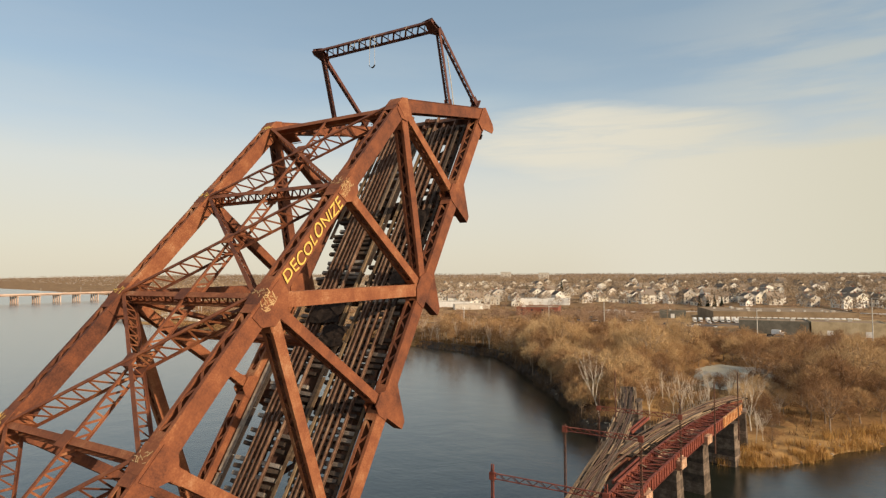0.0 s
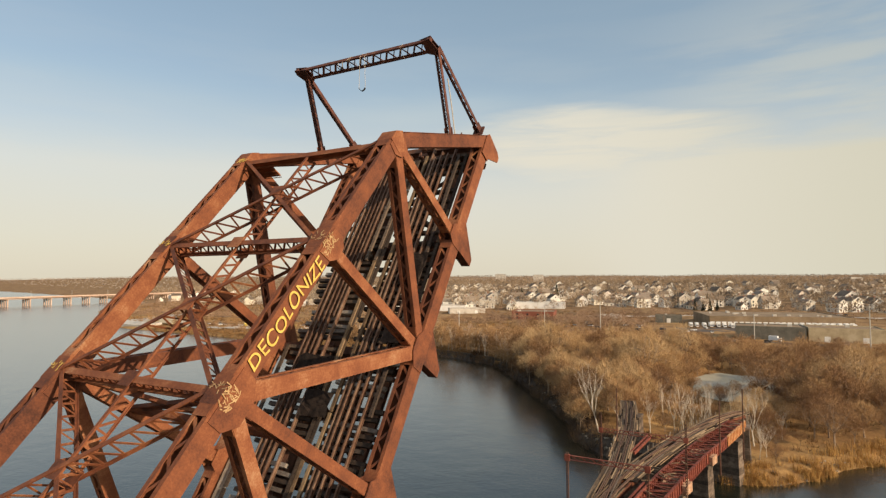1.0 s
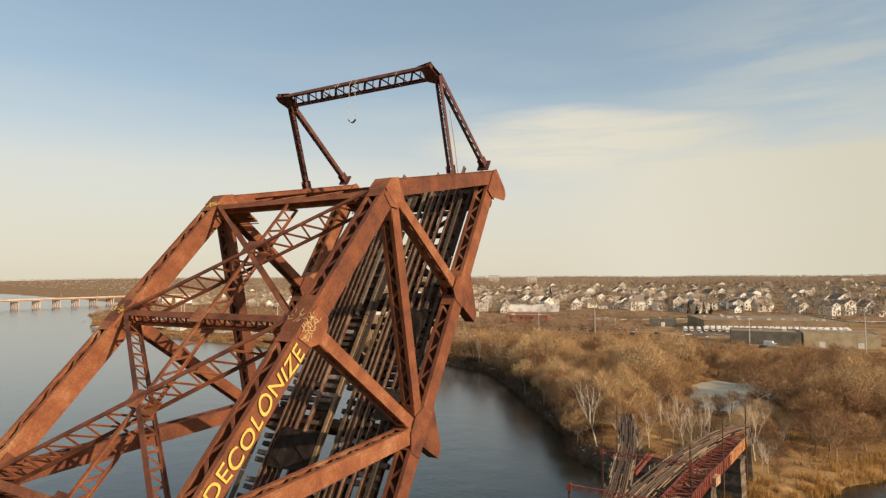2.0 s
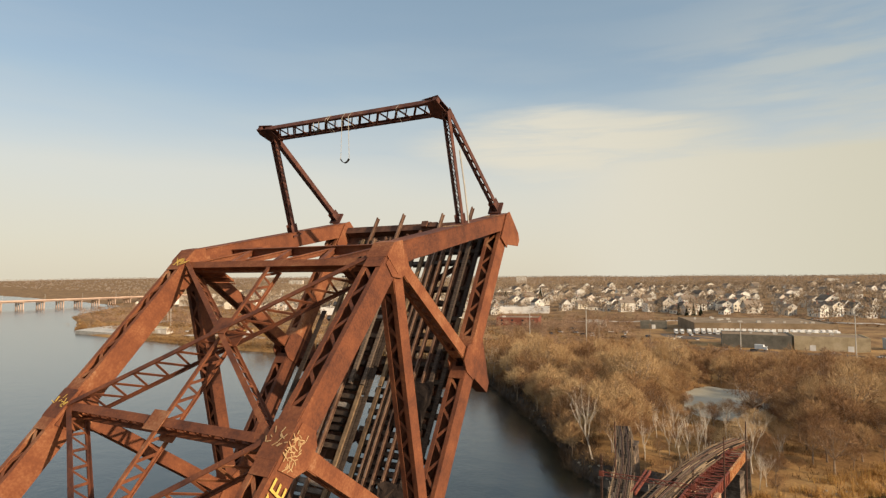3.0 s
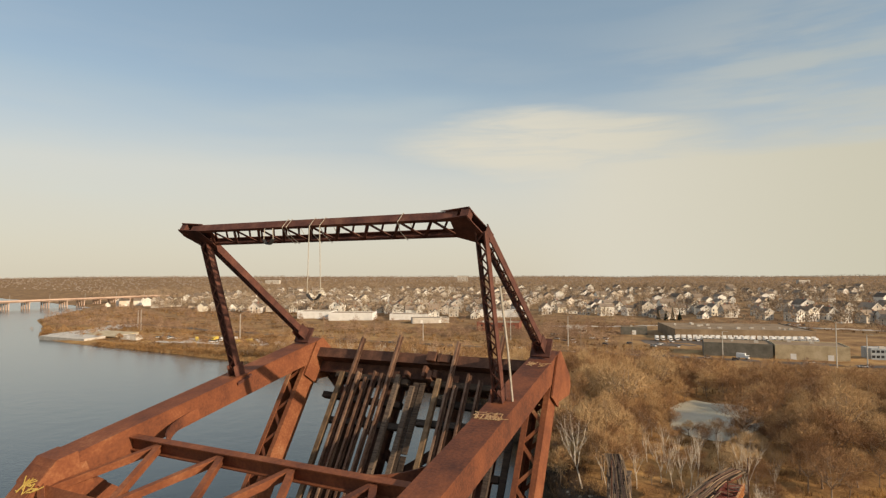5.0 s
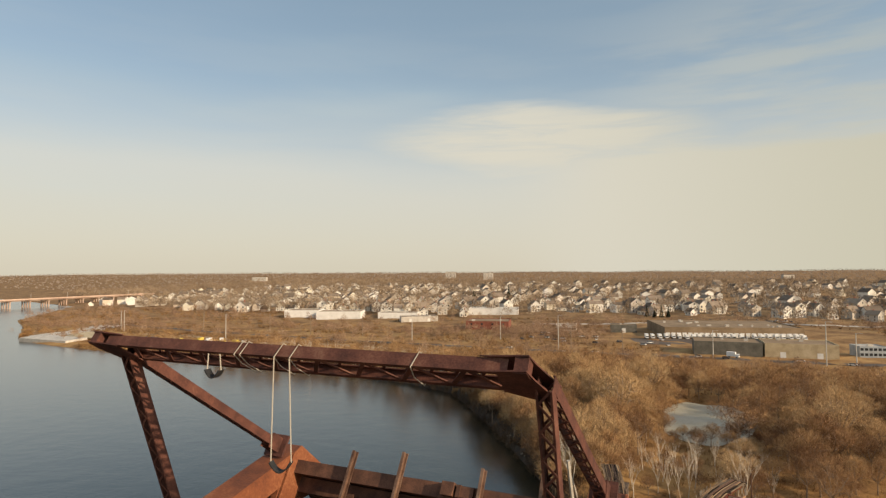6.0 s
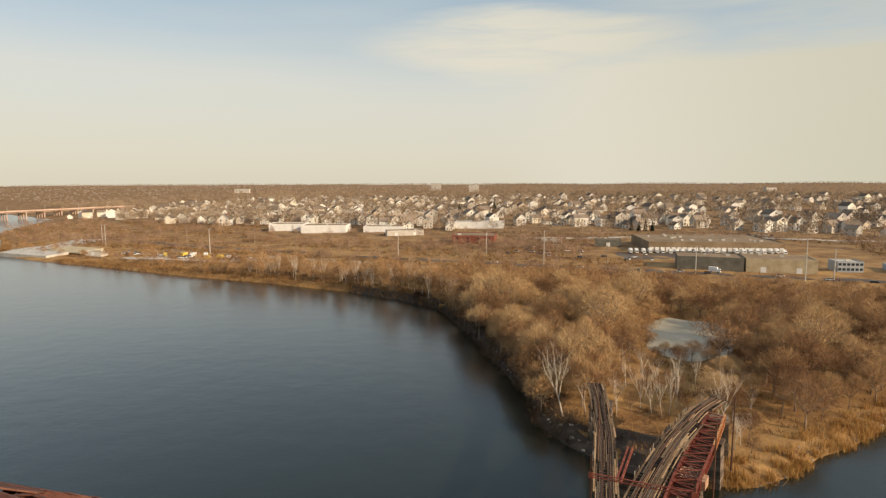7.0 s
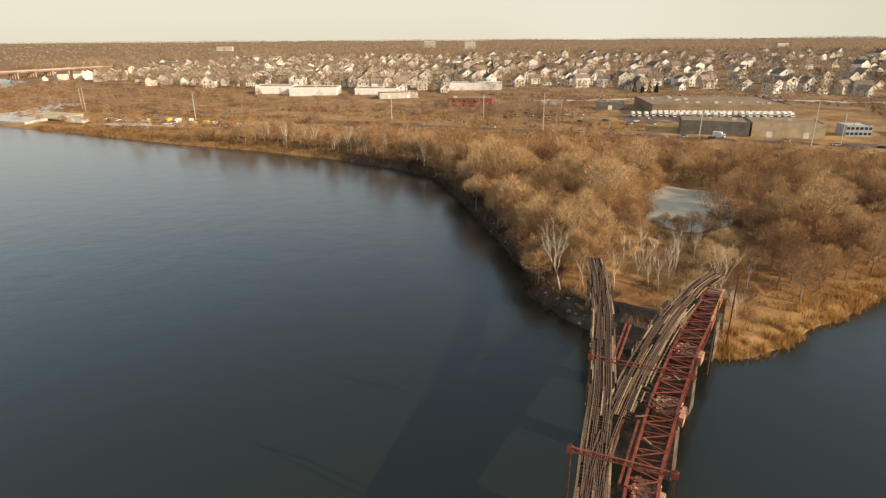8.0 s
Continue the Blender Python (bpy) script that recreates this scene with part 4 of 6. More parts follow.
def build_track(cl_pts, tie_gap, seed, skip_below=0):
    r = random.Random(seed)
    cl, hd = spline(cl_pts, tie_gap)
    g = Geo()
    g.box(-1.95, 1.95, -0.12, 0.12, -0.24, -0.015)
    g.box(-1.94, 1.94, -0.105, 0.105, -0.015, 0)
    long_tie = g.mesh("tie", TIE_DARK)
    g = Geo()
    g.box(-1.6, 1.75, -0.12, 0.12, -0.24, -0.015)
    g.box(-1.59, 1.74, -0.105, 0.105, -0.015, 0)
    short_tie = g.mesh("tie", TIE_DARK)
    for p, h in zip(cl, hd):
        if p.y < skip_below or r.random() < 0.05:
            continue
        a = math.degrees(math.atan2(-h.x, h.y))
        part("tie", long_tie if r.random() < 0.5 else short_tie, TIE_DARK, viaduct, pose(p.x + r.uniform(-0.12, 0.12), p.y, DECK + r.uniform(-0.012, 0.012), 0, 0, a + r.uniform(-2, 2)))
    cl, hd = spline(cl_pts, 1.5)
    for off in (-0.7525, 0.7525):
        part("running_rail", sweep_rail(offset_line(cl, hd, off, DECK + 0.014)), RAIL, viaduct)
    for off in (-0.5, 0.5):
        part("guard_rail", sweep_rail(offset_line(cl, hd, off, DECK + 0.014), 0.06, 0.15), RAIL, viaduct)
    for off in (-1.25, 1.25):
        pts = offset_line(cl, hd, off, DECK + 0.015)
        k = 0
        while k < len(pts) - 2:
            n = r.choice((4, 5, 6))
            seg = pts[k:k + n + 1]
            if len(seg) > 1 and r.random() < 0.9:
                part("guard_timber", sweep_rail(seg, 0.1, 0.16, 0.1), TAN if r.random() < 0.6 else TIE, viaduct)
            k += n
    for off, w, share in ((-1.9, 0.15, 0.75), (-1.58, 0.11, 0.7), (-0.98, 0.08, 0.85), (-0.25, 0.09, 0.6), (0.08, 0.10, 0.7), (0.30, 0.07, 0.6), (0.98, 0.09, 0.85), (1.58, 0.12, 0.8), (1.9, 0.15, 0.75)):
        pts = offset_line(cl, hd, off, DECK + 0.012)
        k = r.randrange(3)
        while k < len(pts) - 2:
            n = r.choice((3, 4, 5))
            seg = [p for p in pts[k:k + n + 1] if p.y > skip_below]
            if len(seg) > 1 and r.random() < share:
                part("deck_plank", sweep_rail(seg, w, 0.062, w), TAN if r.random() < 0.5 else BLEACHED, viaduct)
            k += n
    for off in (-1.0, 1.0):
        pts = offset_line(cl, hd, off, DECK - 0.72)
        g = Geo()
        for a, b in zip(pts[:-1], pts[1:]):
            g.bar(a, b, 0.03, 0.9)
            g.bar(a + Vector((0, 0, 0.45)), b + Vector((0, 0, 0.45)), 0.32, 0.03)
            g.bar(a - Vector((0, 0, 0.45)), b - Vector((0, 0, 0.45)), 0.32, 0.03)
        part("girder", g, RUST, viaduct)


def side_deck(cl_pts, y0, y1, seed):
    """Boards on outrigger ties along the inner side of a curve."""
    r = random.Random(seed)
    cl, hd = spline(cl_pts, 1.24)
    g = Geo()
    g.box(1.7, 3.0, -0.11, 0.11, -0.24, -0.004)
    g.box(1.72, 2.98, -0.095, 0.095, -0.004, 0.008)
    arm = g.mesh("outrigger_tie", TIE_DARK)
    for p, h in zip(cl, hd):
        if y0 < p.y < y1:
            part("outrigger_tie", arm, TIE_DARK, viaduct, pose(p.x, p.y + 0.3, DECK - 0.02, 0, 0, math.degrees(math.atan2(-h.x, h.y))))
    cl, hd = spline(cl_pts, 1.5)
    for off, w in ((2.16, 0.10), (2.40, 0.09), (2.64, 0.10), (2.88, 0.09)):
        pts = offset_line(cl, hd, off, DECK + 0.002)
        k = r.randrange(3)
        while k < len(pts) - 2:
            n = r.choice((3, 4, 5))
            seg = [p for p in pts[k:k + n + 1] if y0 < p.y < y1]
            if len(seg) > 1 and r.random() < 0.8:
                part("deck_plank", sweep_rail(seg, w, 0.06, w), TAN if r.random() < 0.55 else BLEACHED, viaduct)
            k += n


build_track(LEFT_CL, 0.62, 3)
side_deck(RIGHT_CL, 108, 151, 6)
build_track(RIGHT_CL, 0.62, 4, 104)

# timber pickets along the outer edges
rnd = random.Random(9)
for cl_pts, off, y0, y1, gap in ((LEFT_CL, -2.25, 104, 157, 1.1), (RIGHT_CL, -2.2, 122, 160, 0.9)):
    cl, hd = spline(cl_pts, gap)
    for p, q in zip(cl, offset_line(cl, hd, off, DECK)):
        if y0 < p.y < y1 and rnd.random() < 0.8:
            g = Geo()
            g.box(-0.06, 0.06, -0.06, 0.06, -0.3, rnd.uniform(0.6, 1.0) * (0.5 if off == -2.25 else 1.0))
            g.box(-0.06, 0.35, -0.05, 0.05, -0.3, -0.2)
            part("picket", g, TIE if rnd.random() < 0.6 else PLANK, viaduct, pose(q.x, q.y, q.z, rnd.uniform(-4, 4), rnd.uniform(-6, 6), 20))

# open red girders of the removed track
GIRD = [((-0.4, 61), (3.2, 61)), ((-0.9, 80), (2.6, 80)), ((-0.7, 94), (3.0, 94.5)), ((0.6, 110), (4.6, 110)), ((2.6, 126), (6.6, 126)), ((5.2, 141), (9.2, 141)), ((8.6, 158), (11.9, 158.6))]
RED = material("faded_red_steel", [(0.25, (0.08, 0.022, 0.014)), (0.5, (0.19, 0.046, 0.028)), (0.75, (0.30, 0.10, 0.062))], 1.2, 25, 0.8, 0, 0.3, 0.02, 0.15)
# brighter orange puts low sunlight into the last right-hand girder's colour
ORANGE = material("sunlit_orange_rust_steel", [(0.25, (0.22, 0.08, 0.03)), (0.5, (0.42, 0.17, 0.06)), (0.75, (0.58, 0.36, 0.18))], 1.0, 14, 0.85, 0, 0.3, 0.02, 0.15)
for i, (A, B) in enumerate(zip(GIRD[:-1], GIRD[1:])):
    for side in (0, 1):
        a, b = Vector((*A[side], DECK - 0.1)), Vector((*B[side], DECK - 0.1))
        last = i == len(GIRD) - 2
        g = Geo()
        g.bar(a, b, 0.42, 0.05)
        g.bar(a - Vector((0, 0, 1.0)), b - Vector((0, 0, 1.0)), 0.04, 2.0)
        g.bar(a - Vector((0, 0, 2.0)), b - Vector((0, 0, 2.0)), 0.42, 0.05)
        ob = part("plate_girder", g, ORANGE if last and side else RED, viaduct)
        n = int((b - a).length / 1.3)
        for k in range(n + 1):
            p = a.lerp(b, k / n)
            g = Geo()
            g.box(p.x - 0.17, p.x + 0.17, p.y - 0.03, p.y + 0.03, p.z - 1.97, p.z - 0.03)
            part("stiffener", g, ORANGE if last and side else RED, ob)
    n = int((Vector((*B[0], 0)) - Vector((*A[0], 0))).length / 1.9)
    for k in range(n):
        pa, pb = Vector((*A[0], DECK - 0.02)).lerp(Vector((*B[0], DECK - 0.02)), k / n), Vector((*A[0], DECK - 0.02)).lerp(Vector((*B[0], DECK - 0.02)), (k + 1) / n)
        qa, qb = Vector((*A[1], DECK - 0.02)).lerp(Vector((*B[1], DECK - 0.02)), k / n), Vector((*A[1], DECK - 0.02)).lerp(Vector((*B[1], DECK - 0.02)), (k + 1) / n)
        g = Geo()
        if k % 2:
            g.bar(pa, qb, 0.20, 0.04)
            g.bar(pa - Vector((0, 0, 0.07)), qb - Vector((0, 0, 0.07)), 0.04, 0.12)
        else:
            g.bar(qa, pb, 0.20, 0.04)
            g.bar(qa - Vector((0, 0, 0.07)), pb - Vector((0, 0, 0.07)), 0.04, 0.12)
        part("lateral_bar", g, RED, viaduct)
        g = Geo()
        low_a, low_b = pa - Vector((0, 0, 1.85)), qa - Vector((0, 0, 1.85))
        g.bar(pa - Vector((0, 0, 0.18)), qa - Vector((0, 0, 0.18)), 0.16, 0.10)
        if k % 2 == 0:
            g.bar(pa - Vector((0, 0, 0.2)), low_b, 0.10, 0.08)
            g.bar(qa - Vector((0, 0, 0.2)), low_a, 0.10, 0.08)
            g.bar(low_a, low_b, 0.12, 0.10)
        part("cross_frame", g, RED, viaduct)

# short red girder stubs and boards
for (x0, y0, x1, y1) in ((-1.6, 90, -0.6, 104), (-0.9, 90, 0.2, 104), (-6.1, 120, -5.6, 134), (-5.4, 120, -4.8, 134)):
    g = Geo()
    g.bar((x0, y0, DECK - 0.15), (x1, y1, DECK - 0.15), 0.3, 0.5)
    part("stringer", g, RED, viaduct)
rnd = random.Random(31)
for k in range(14):
    t = rnd.uniform(0.25, 0.95)
    y = 80 + t * 76
    i = max(j for j in range(len(GIRD) - 1) if GIRD[j][0][1] <= y)
    f = (y - GIRD[i][0][1]) / (GIRD[i + 1][0][1] - GIRD[i][0][1])
    x0 = GIRD[i][0][0] * (1 - f) + GIRD[i + 1][0][0] * f
    g = Geo()
    g.box(-rnd.uniform(0.5, 1.4), rnd.uniform(0.5, 1.2), -0.14, 0.14, 0, 0.07)
    part("loose_board", g, TAN, viaduct, pose(x0 + rnd.uniform(-1.2, 2.2), y, DECK + 0.05, 0, 0, rnd.uniform(-60, 60)))


# ---- wire gantries over the viaduct ----
def wire_gantry(xl, yl, xr, yr, beam_z, mast_top, label):
    t = thing("track_gantry", label, "gantry", group="gantries over the viaduct")
    a, b = Vector((xl, yl, 0)), Vector((xr, yr, 0))
    for p in (a, b):
        g = Geo()
        for dx in (-0.12, 0.12):
            g.box(p.x + dx - 0.035, p.x + dx + 0.035, p.y - 0.12, p.y + 0.12, 9.4, mast_top)
        z, k = 9.6, 0
        while z < mast_top - 0.5:
            g.bar((p.x - 0.12, p.y + 0.12, z), (p.x + 0.12, p.y + 0.12, z + 0.45), 0.06, 0.02, (0, 1, 0))
            g.bar((p.x + 0.12, p.y - 0.12, z), (p.x - 0.12, p.y - 0.12, z + 0.45), 0.06, 0.02, (0, 1, 0))
            z += 0.45
        part("mast", g, RED if yl < 70 else RUST_DARK, t)
        g = Geo()
        g.box(p.x - 0.35, p.x + 0.35, p.y - 0.2, p.y + 0.2, beam_z - 0.75, beam_z + 0.1)
        part("corner_plate", g, RED, t)
    for z in (beam_z, beam_z - 0.6):
        g = Geo()
        g.bar(a + Vector((0, 0, z)), b + Vector((0, 0, z)), 0.22, 0.06)
        part("beam_flange", g, RED, t)
    n = 16
    for f in (-0.13, 0.13):
        g = Geo()
        for k in range(n):
            p, q = a.lerp(b, k / n), a.lerp(b, (k + 1) / n)
            z0, z1 = (beam_z, beam_z - 0.6) if k % 2 else (beam_z - 0.6, beam_z)
            g.bar(p + Vector((0, f, z0)), q + Vector((0, f, z1)), 0.07, 0.02, (0, 1, 0))
        tagged(part("beam_lacing", g, RED, t), kind="stuff")


wire_gantry(-8.0, 61.5, 5.0, 61.5, 20.6, 21.6, "faded red steel wire gantry with lattice beam across the tracks")
wire_gantry(-6.7, 83.2, 4.0, 83.2, 21.2, 21.6, "faded red steel wire gantry with lattice beam across the tracks")
wire_gantry(-8.3, 107.0, 5.6, 107.0, 19.4, 22.2, "faded red steel wire gantry with lattice beam across the tracks")
rnd = random.Random(4)
for x, y, top in ((-10.1, 126.3, 23.0), (8.9, 128, 22.0), (12.3, 140.5, 22.5)):
    g = Geo()
    g.tube([(x, y, 8.0), (x + 0.05, y, top)], [0.16, 0.11], 8)
    tagged(part("pole", g, RUST_DARK), "dark slender steel pole beside the viaduct", "pole", "poles beside the viaduct")


# ---- woods ----
def array_mesh(name, V, F, mat):
    """A mesh from arrays of corners and triangles."""
    me = bpy.data.meshes.new(name)
    V, F = np.asarray(V, np.float32), np.asarray(F, np.int32)
    me.vertices.add(len(V))
    me.vertices.foreach_set("co", V.ravel())
    me.loops.add(F.size)
    me.loops.foreach_set("vertex_index", F.ravel())
    me.polygons.add(len(F))
    me.polygons.foreach_set("loop_start", np.arange(0, F.size, 3, dtype=np.int32))
    me.polygons.foreach_set("loop_total", np.full(len(F), 3, np.int32))
    me.update(calc_edges=True)
    me.materials.append(mat)
    return me


def grow(seed, height, spread, limbs, twigs, trunk_share=0.35, twig_len=1.2, twig_wide=0.05):
    """A bare tree: a tapered trunk with forking limbs, and slender twigs all over the crown."""
    r = random.Random(seed)
    wood = Geo()
    ends = []

    def branch(p, d, length, radius, level):
        pts, rad = [p], [radius]
        q, u = p.copy(), d.copy()
        n = 4 if level < 2 else 3
        for k in range(n):
            u = (u + Vector((r.uniform(-0.22, 0.22), r.uniform(-0.22, 0.22), r.uniform(-0.02, 0.16)))).normalized()
            q = q + u * (length / n)
            pts.append(q.copy())
            rad.append(radius * (1 - 0.62 * (k + 1) / n))
        wood.tube(pts, rad, 6 if level == 0 else 4 if level < 2 else 3, caps=False)
        if level >= 3:
            ends.extend(pts[1:])
            return
        kids = limbs if level == 0 else r.choice((3, 4)) if level == 1 else 3
        for k in range(kids):
            t = r.uniform(0.35 if level else 0.55, 1.0)
            i = min(n - 1, int(t * n))
            base = pts[i].lerp(pts[i + 1], t * n - i)
            a = 2 * math.pi * (k + r.uniform(-0.3, 0.3)) / kids
            out = Vector((math.cos(a), math.sin(a), 0))
            nd = (u * r.uniform(0.5, 0.9) + out * r.uniform(0.5, 0.95) * spread + Vector((0, 0, 0.35))).normalized()
            branch(base, nd, length * r.uniform(0.5, 0.75) * (1.0 if level else (1 - trunk_share) / max(trunk_share, 0.3) * 0.75), radius * r.uniform(0.38, 0.55), level + 1)
        ends.append(pts[-1])

    branch(Vector((0, 0, -0.3)), Vector((r.uniform(-0.08, 0.08), r.uniform(-0.08, 0.08), 1)).normalized(), height * 0.5, height * 0.016 + 0.03, 0)
    rs = np.random.RandomState(seed)
    E = np.array([tuple(e) for e in ends])
    P = E[rs.randint(0, len(E), twigs)] + rs.normal(0, 0.25, (twigs, 3))
    D = rs.normal(0, 1, (twigs, 3)) * (1, 1, 0.7) + (0, 0, 0.55)
    D /= np.linalg.norm(D, axis=1)[:, None]
    Q = P + D * rs.uniform(0.5, 1.3, (twigs, 1)) * twig_len
    S = np.cross(D, rs.normal(0, 1, (twigs, 3)))
    S *= (twig_wide / 2 / np.linalg.norm(S, axis=1))[:, None]
    V = np.stack([P - S, P + S, Q], 1).reshape(-1, 3)
    top = V[:, 2].max()
    k = height / top
    F = np.arange(twigs * 3).reshape(-1, 3)
    wood.v = [p * k for p in wood.v]
    return wood, V * k, F


POND = (4.0, 262.0, 17.0, 33.0)


def in_pond(x, y, m=1.0):
    return ((x - POND[0]) / (POND[2] * m)) ** 2 + ((y - POND[1]) / (POND[3] * m)) ** 2 < 1


def bushy(seed, h, rad, lobes, twigs, twig_len, wide, low=0.42):
    """A broad bare tree: trunk, limbs out to rounded lobes, fine twigs bristling outwards in each."""
    r = random.Random(seed)
    rs = np.random.RandomState(seed)
    wood = Geo()
    fork = Vector((r.uniform(-0.3, 0.3), r.uniform(-0.3, 0.3), h * r.uniform(0.22, 0.32)))
    wood.tube([(0, 0, -0.4), tuple(fork * 0.55), tuple(fork)], [h * 0.019 + 0.03, h * 0.016, h * 0.013], 6, caps=False)
    C, S = [], []
    for k in range(lobes):
        a = 2 * math.pi * (k + r.uniform(-0.3, 0.3)) / max(1, lobes - 2)
        top = k >= lobes - 2
        d = rad * (r.uniform(0.05, 0.3) if top else r.uniform(0.45, 0.72))
        c = Vector((math.cos(a) * d, math.sin(a) * d, h * (r.uniform(0.70, 0.80) if top else r.uniform(low, 0.68))))
        size = rad * r.uniform(0.36, 0.5)
        C.append(tuple(c))
        S.append(size)
        mid = fork.lerp(c, 0.5) + Vector((r.uniform(-0.4, 0.4), r.uniform(-0.4, 0.4), -h * 0.03))
        wood.tube([fork, mid, c], [h * 0.009, h * 0.006, h * 0.0035], 4, caps=False)
        for j in range(5):
            q = Vector((r.gauss(0, 1), r.gauss(0, 1), r.gauss(0.5, 0.7))).normalized()
            base = mid.lerp(c, r.uniform(0.3, 1.0))
            wood.tube([base, base + q * size * 0.55 + Vector((0, 0, size * 0.12)), base + q * size * 1.05], [h * 0.0032, h * 0.0022, 0.012], 3, caps=False)
    C, S = np.array(C), np.array(S)
    i = rs.randint(0, lobes, twigs)
    D = rs.normal(0, 1, (twigs, 3)) + (0, 0, 0.25)
    D /= np.linalg.norm(D, axis=1)[:, None]
    P = C[i] + D * (S[i] * rs.uniform(0.15, 1.0, twigs) ** 0.5)[:, None] * (1, 1, 0.85)
    U_ = D * 0.7 + (0, 0, 0.5) + rs.normal(0, 0.45, (twigs, 3))
    U_ /= np.linalg.norm(U_, axis=1)[:, None]
    Q = P + U_ * rs.uniform(0.5, 1.25, (twigs, 1)) * twig_len
    W = np.cross(U_, rs.normal(0, 1, (twigs, 3)))
    W *= (wide / 2 / np.linalg.norm(W, axis=1))[:, None]
    V = np.stack([P - W, P + W, Q], 1).reshape(-1, 3)
    return wood, V, np.arange(twigs * 3).reshape(-1, 3)


def spaced(P, gap):
    """Thin a crowd of places so that no two stand closer than gap."""
    out, cells = [], {}
    for p in P:
        k = (int(p[0] // gap), int(p[1] // gap))
        if all(math.hypot(p[0] - q[0], p[1] - q[1]) > gap for i in (-1, 0, 1) for j in (-1, 0, 1) for q in cells.get((k[0] + i, k[1] + j), ())):
            cells.setdefault(k, []).append(p)
            out.append(p)
    return np.array(out)


rs = np.random.RandomState(17)
cand = np.column_stack([rs.uniform(-130, 260, 9000), rs.uniform(148, 420, 9000)])
edge = np.column_stack([rs.uniform(-125, -14, 2600), rs.uniform(152, 310, 2600)])
belt = np.column_stack([rs.uniform(-560, -110, 2600), rs.uniform(285, 400, 2600)])
zone = np.repeat((0, 1, 2), (len(cand), len(edge), len(belt)))
cand = np.vstack([cand, edge, belt])
cd = shore_distance(cand)
thick = 0.62 + 0.75 * lumps(cand, 42, 8) + 0.3 * lumps(cand, 18, 9)
limit = 150 - np.clip(-cand[:, 0] - 60, 0, 70) * 1.2
spots = []
for (x, y), d, z_, t_, lim in zip(cand, cd, zone, thick, limit):
    if (-20 < x < 15 and y < 176) or d < 1.0 or math.hypot(x + 24, y - 163) < 8:
        continue
    if z_ == 0:
        if d > lim or rs.uniform() > t_ or (x > 3 and d < 7):
            continue
        if in_pond(x, y, 1.0):
            continue
        if y > 372 + 8 * math.sin(x * 0.07) or (250 < y and x > 120 + (y - 250) * 0.6):
            continue
    elif z_ == 1:
        if d > 18:
            continue
    else:
        reach = 26 + 30 * max(0.0, min(1.0, (x + 420) / 300))
        if not 2.5 < d < reach or rs.uniform() > (0.6 if x > -300 else 0.08) or (x < -370 and d < 12):
            continue
    spots.append((x, y, d))
spots += [(x, y, 40.0) for x, y in ((11, 224), (16, 231), (6, 219), (13, 215), (20, 240), (-12, 226), (22, 250))]
spots = spaced(np.array(spots), 5.0)
sz = ground_height(spots[:, :2])
size_here = (1 + 0.35 * lumps(spots[:, :2], 34, 19)) * np.interp(spots[:, 1], (255, 330), (1.0, 0.66)) * np.where((abs(spots[:, 0] + 3) < 9) & (spots[:, 1] < 240), 0.55, 1.0)
shore_size = np.where(spots[:, 0] < 0, np.interp(spots[:, 2], (0, 2, 5), (0.8, 0.95, 1.12)), np.interp(spots[:, 2], (0, 6, 14), (0.45, 0.7, 1.0))) * np.where((spots[:, 0] > -18) & (spots[:, 0] < 24) & (spots[:, 1] < 222), 0.62, 1.0)
order = np.argsort((spots[:, 0] + 2) ** 2 + (spots[:, 1] - 150) ** 2)

SHAPES = [(11.5, 4.6, 9), (13.0, 4.8, 10), (9.5, 4.6, 9), (14.5, 5.2, 11), (8.0, 4.0, 8), (12.0, 5.6, 11)]
protos = []
for k, (h, rad, lobes) in enumerate(SHAPES):
    wood, V, F = bushy(100 + k, h, rad, lobes, 2700, 1.15, 0.060)
    t = thing("bare_tree", "leafless brown winter tree in the riverside woods", "tree", pose(0, 0, 0), "bare trees of the riverside woods")
    part("trunk", wood, BARK, t)
    part("crown", array_mesh("crown", V, F, TWIG), TWIG, t, label="haze of fine bare twigs")
    protos.append(t)
N_NEAR = 290
used = set()
for n, i in enumerate(order[:N_NEAR]):
    x, y, d = spots[i]
    k = int(rs.randint(len(protos)))
    s = rs.uniform(0.85, 1.45) * size_here[i] * shore_size[i]
    m = pose(x, y, sz[i], rs.uniform(-4, 4), rs.uniform(-4, 4), rs.uniform(0, 360))
    if k not in used:
        used.add(k)
        protos[k].matrix_basis = m @ Matrix.Diagonal((s, s, s, 1))
    else:
        c = copy_thing(protos[k], m)
        c.scale = (s, s, s * rs.uniform(0.9, 1.1))

low = []
for k, (h, rad, lobes) in enumerate(SHAPES):
    wood, V, F = bushy(140 + k, h, rad, lobes, 950, 1.3, 0.130)
    low.append((V, F, wood))


def scatter(name, places, heights, label, lows, scale, mat, seed, sizes=None):
    """Many far trees as one object."""
    r = np.random.RandomState(seed)
    VV, FF, k0 = [], [], 0
    for n, ((x, y), z) in enumerate(zip(places, heights)):
        V, F, _ = lows[r.randint(len(lows))]
        a, s = r.uniform(0, 6.28), r.uniform(*scale) * (0.8 if 335 < y < 372 else 1.0)
        if sizes is not None:
            s *= sizes[n]
        c, q = math.cos(a) * s, math.sin(a) * s
        W = np.column_stack([V[:, 0] * c - V[:, 1] * q + x, V[:, 0] * q + V[:, 1] * c + y, V[:, 2] * s * r.uniform(0.85, 1.15) + z])
        VV.append(W)
        FF.append(F + k0)
        k0 += len(V)
    ob = new(name, array_mesh(name, np.vstack(VV), np.vstack(FF), mat))
    return tagged(ob, label, "woods", kind="stuff")


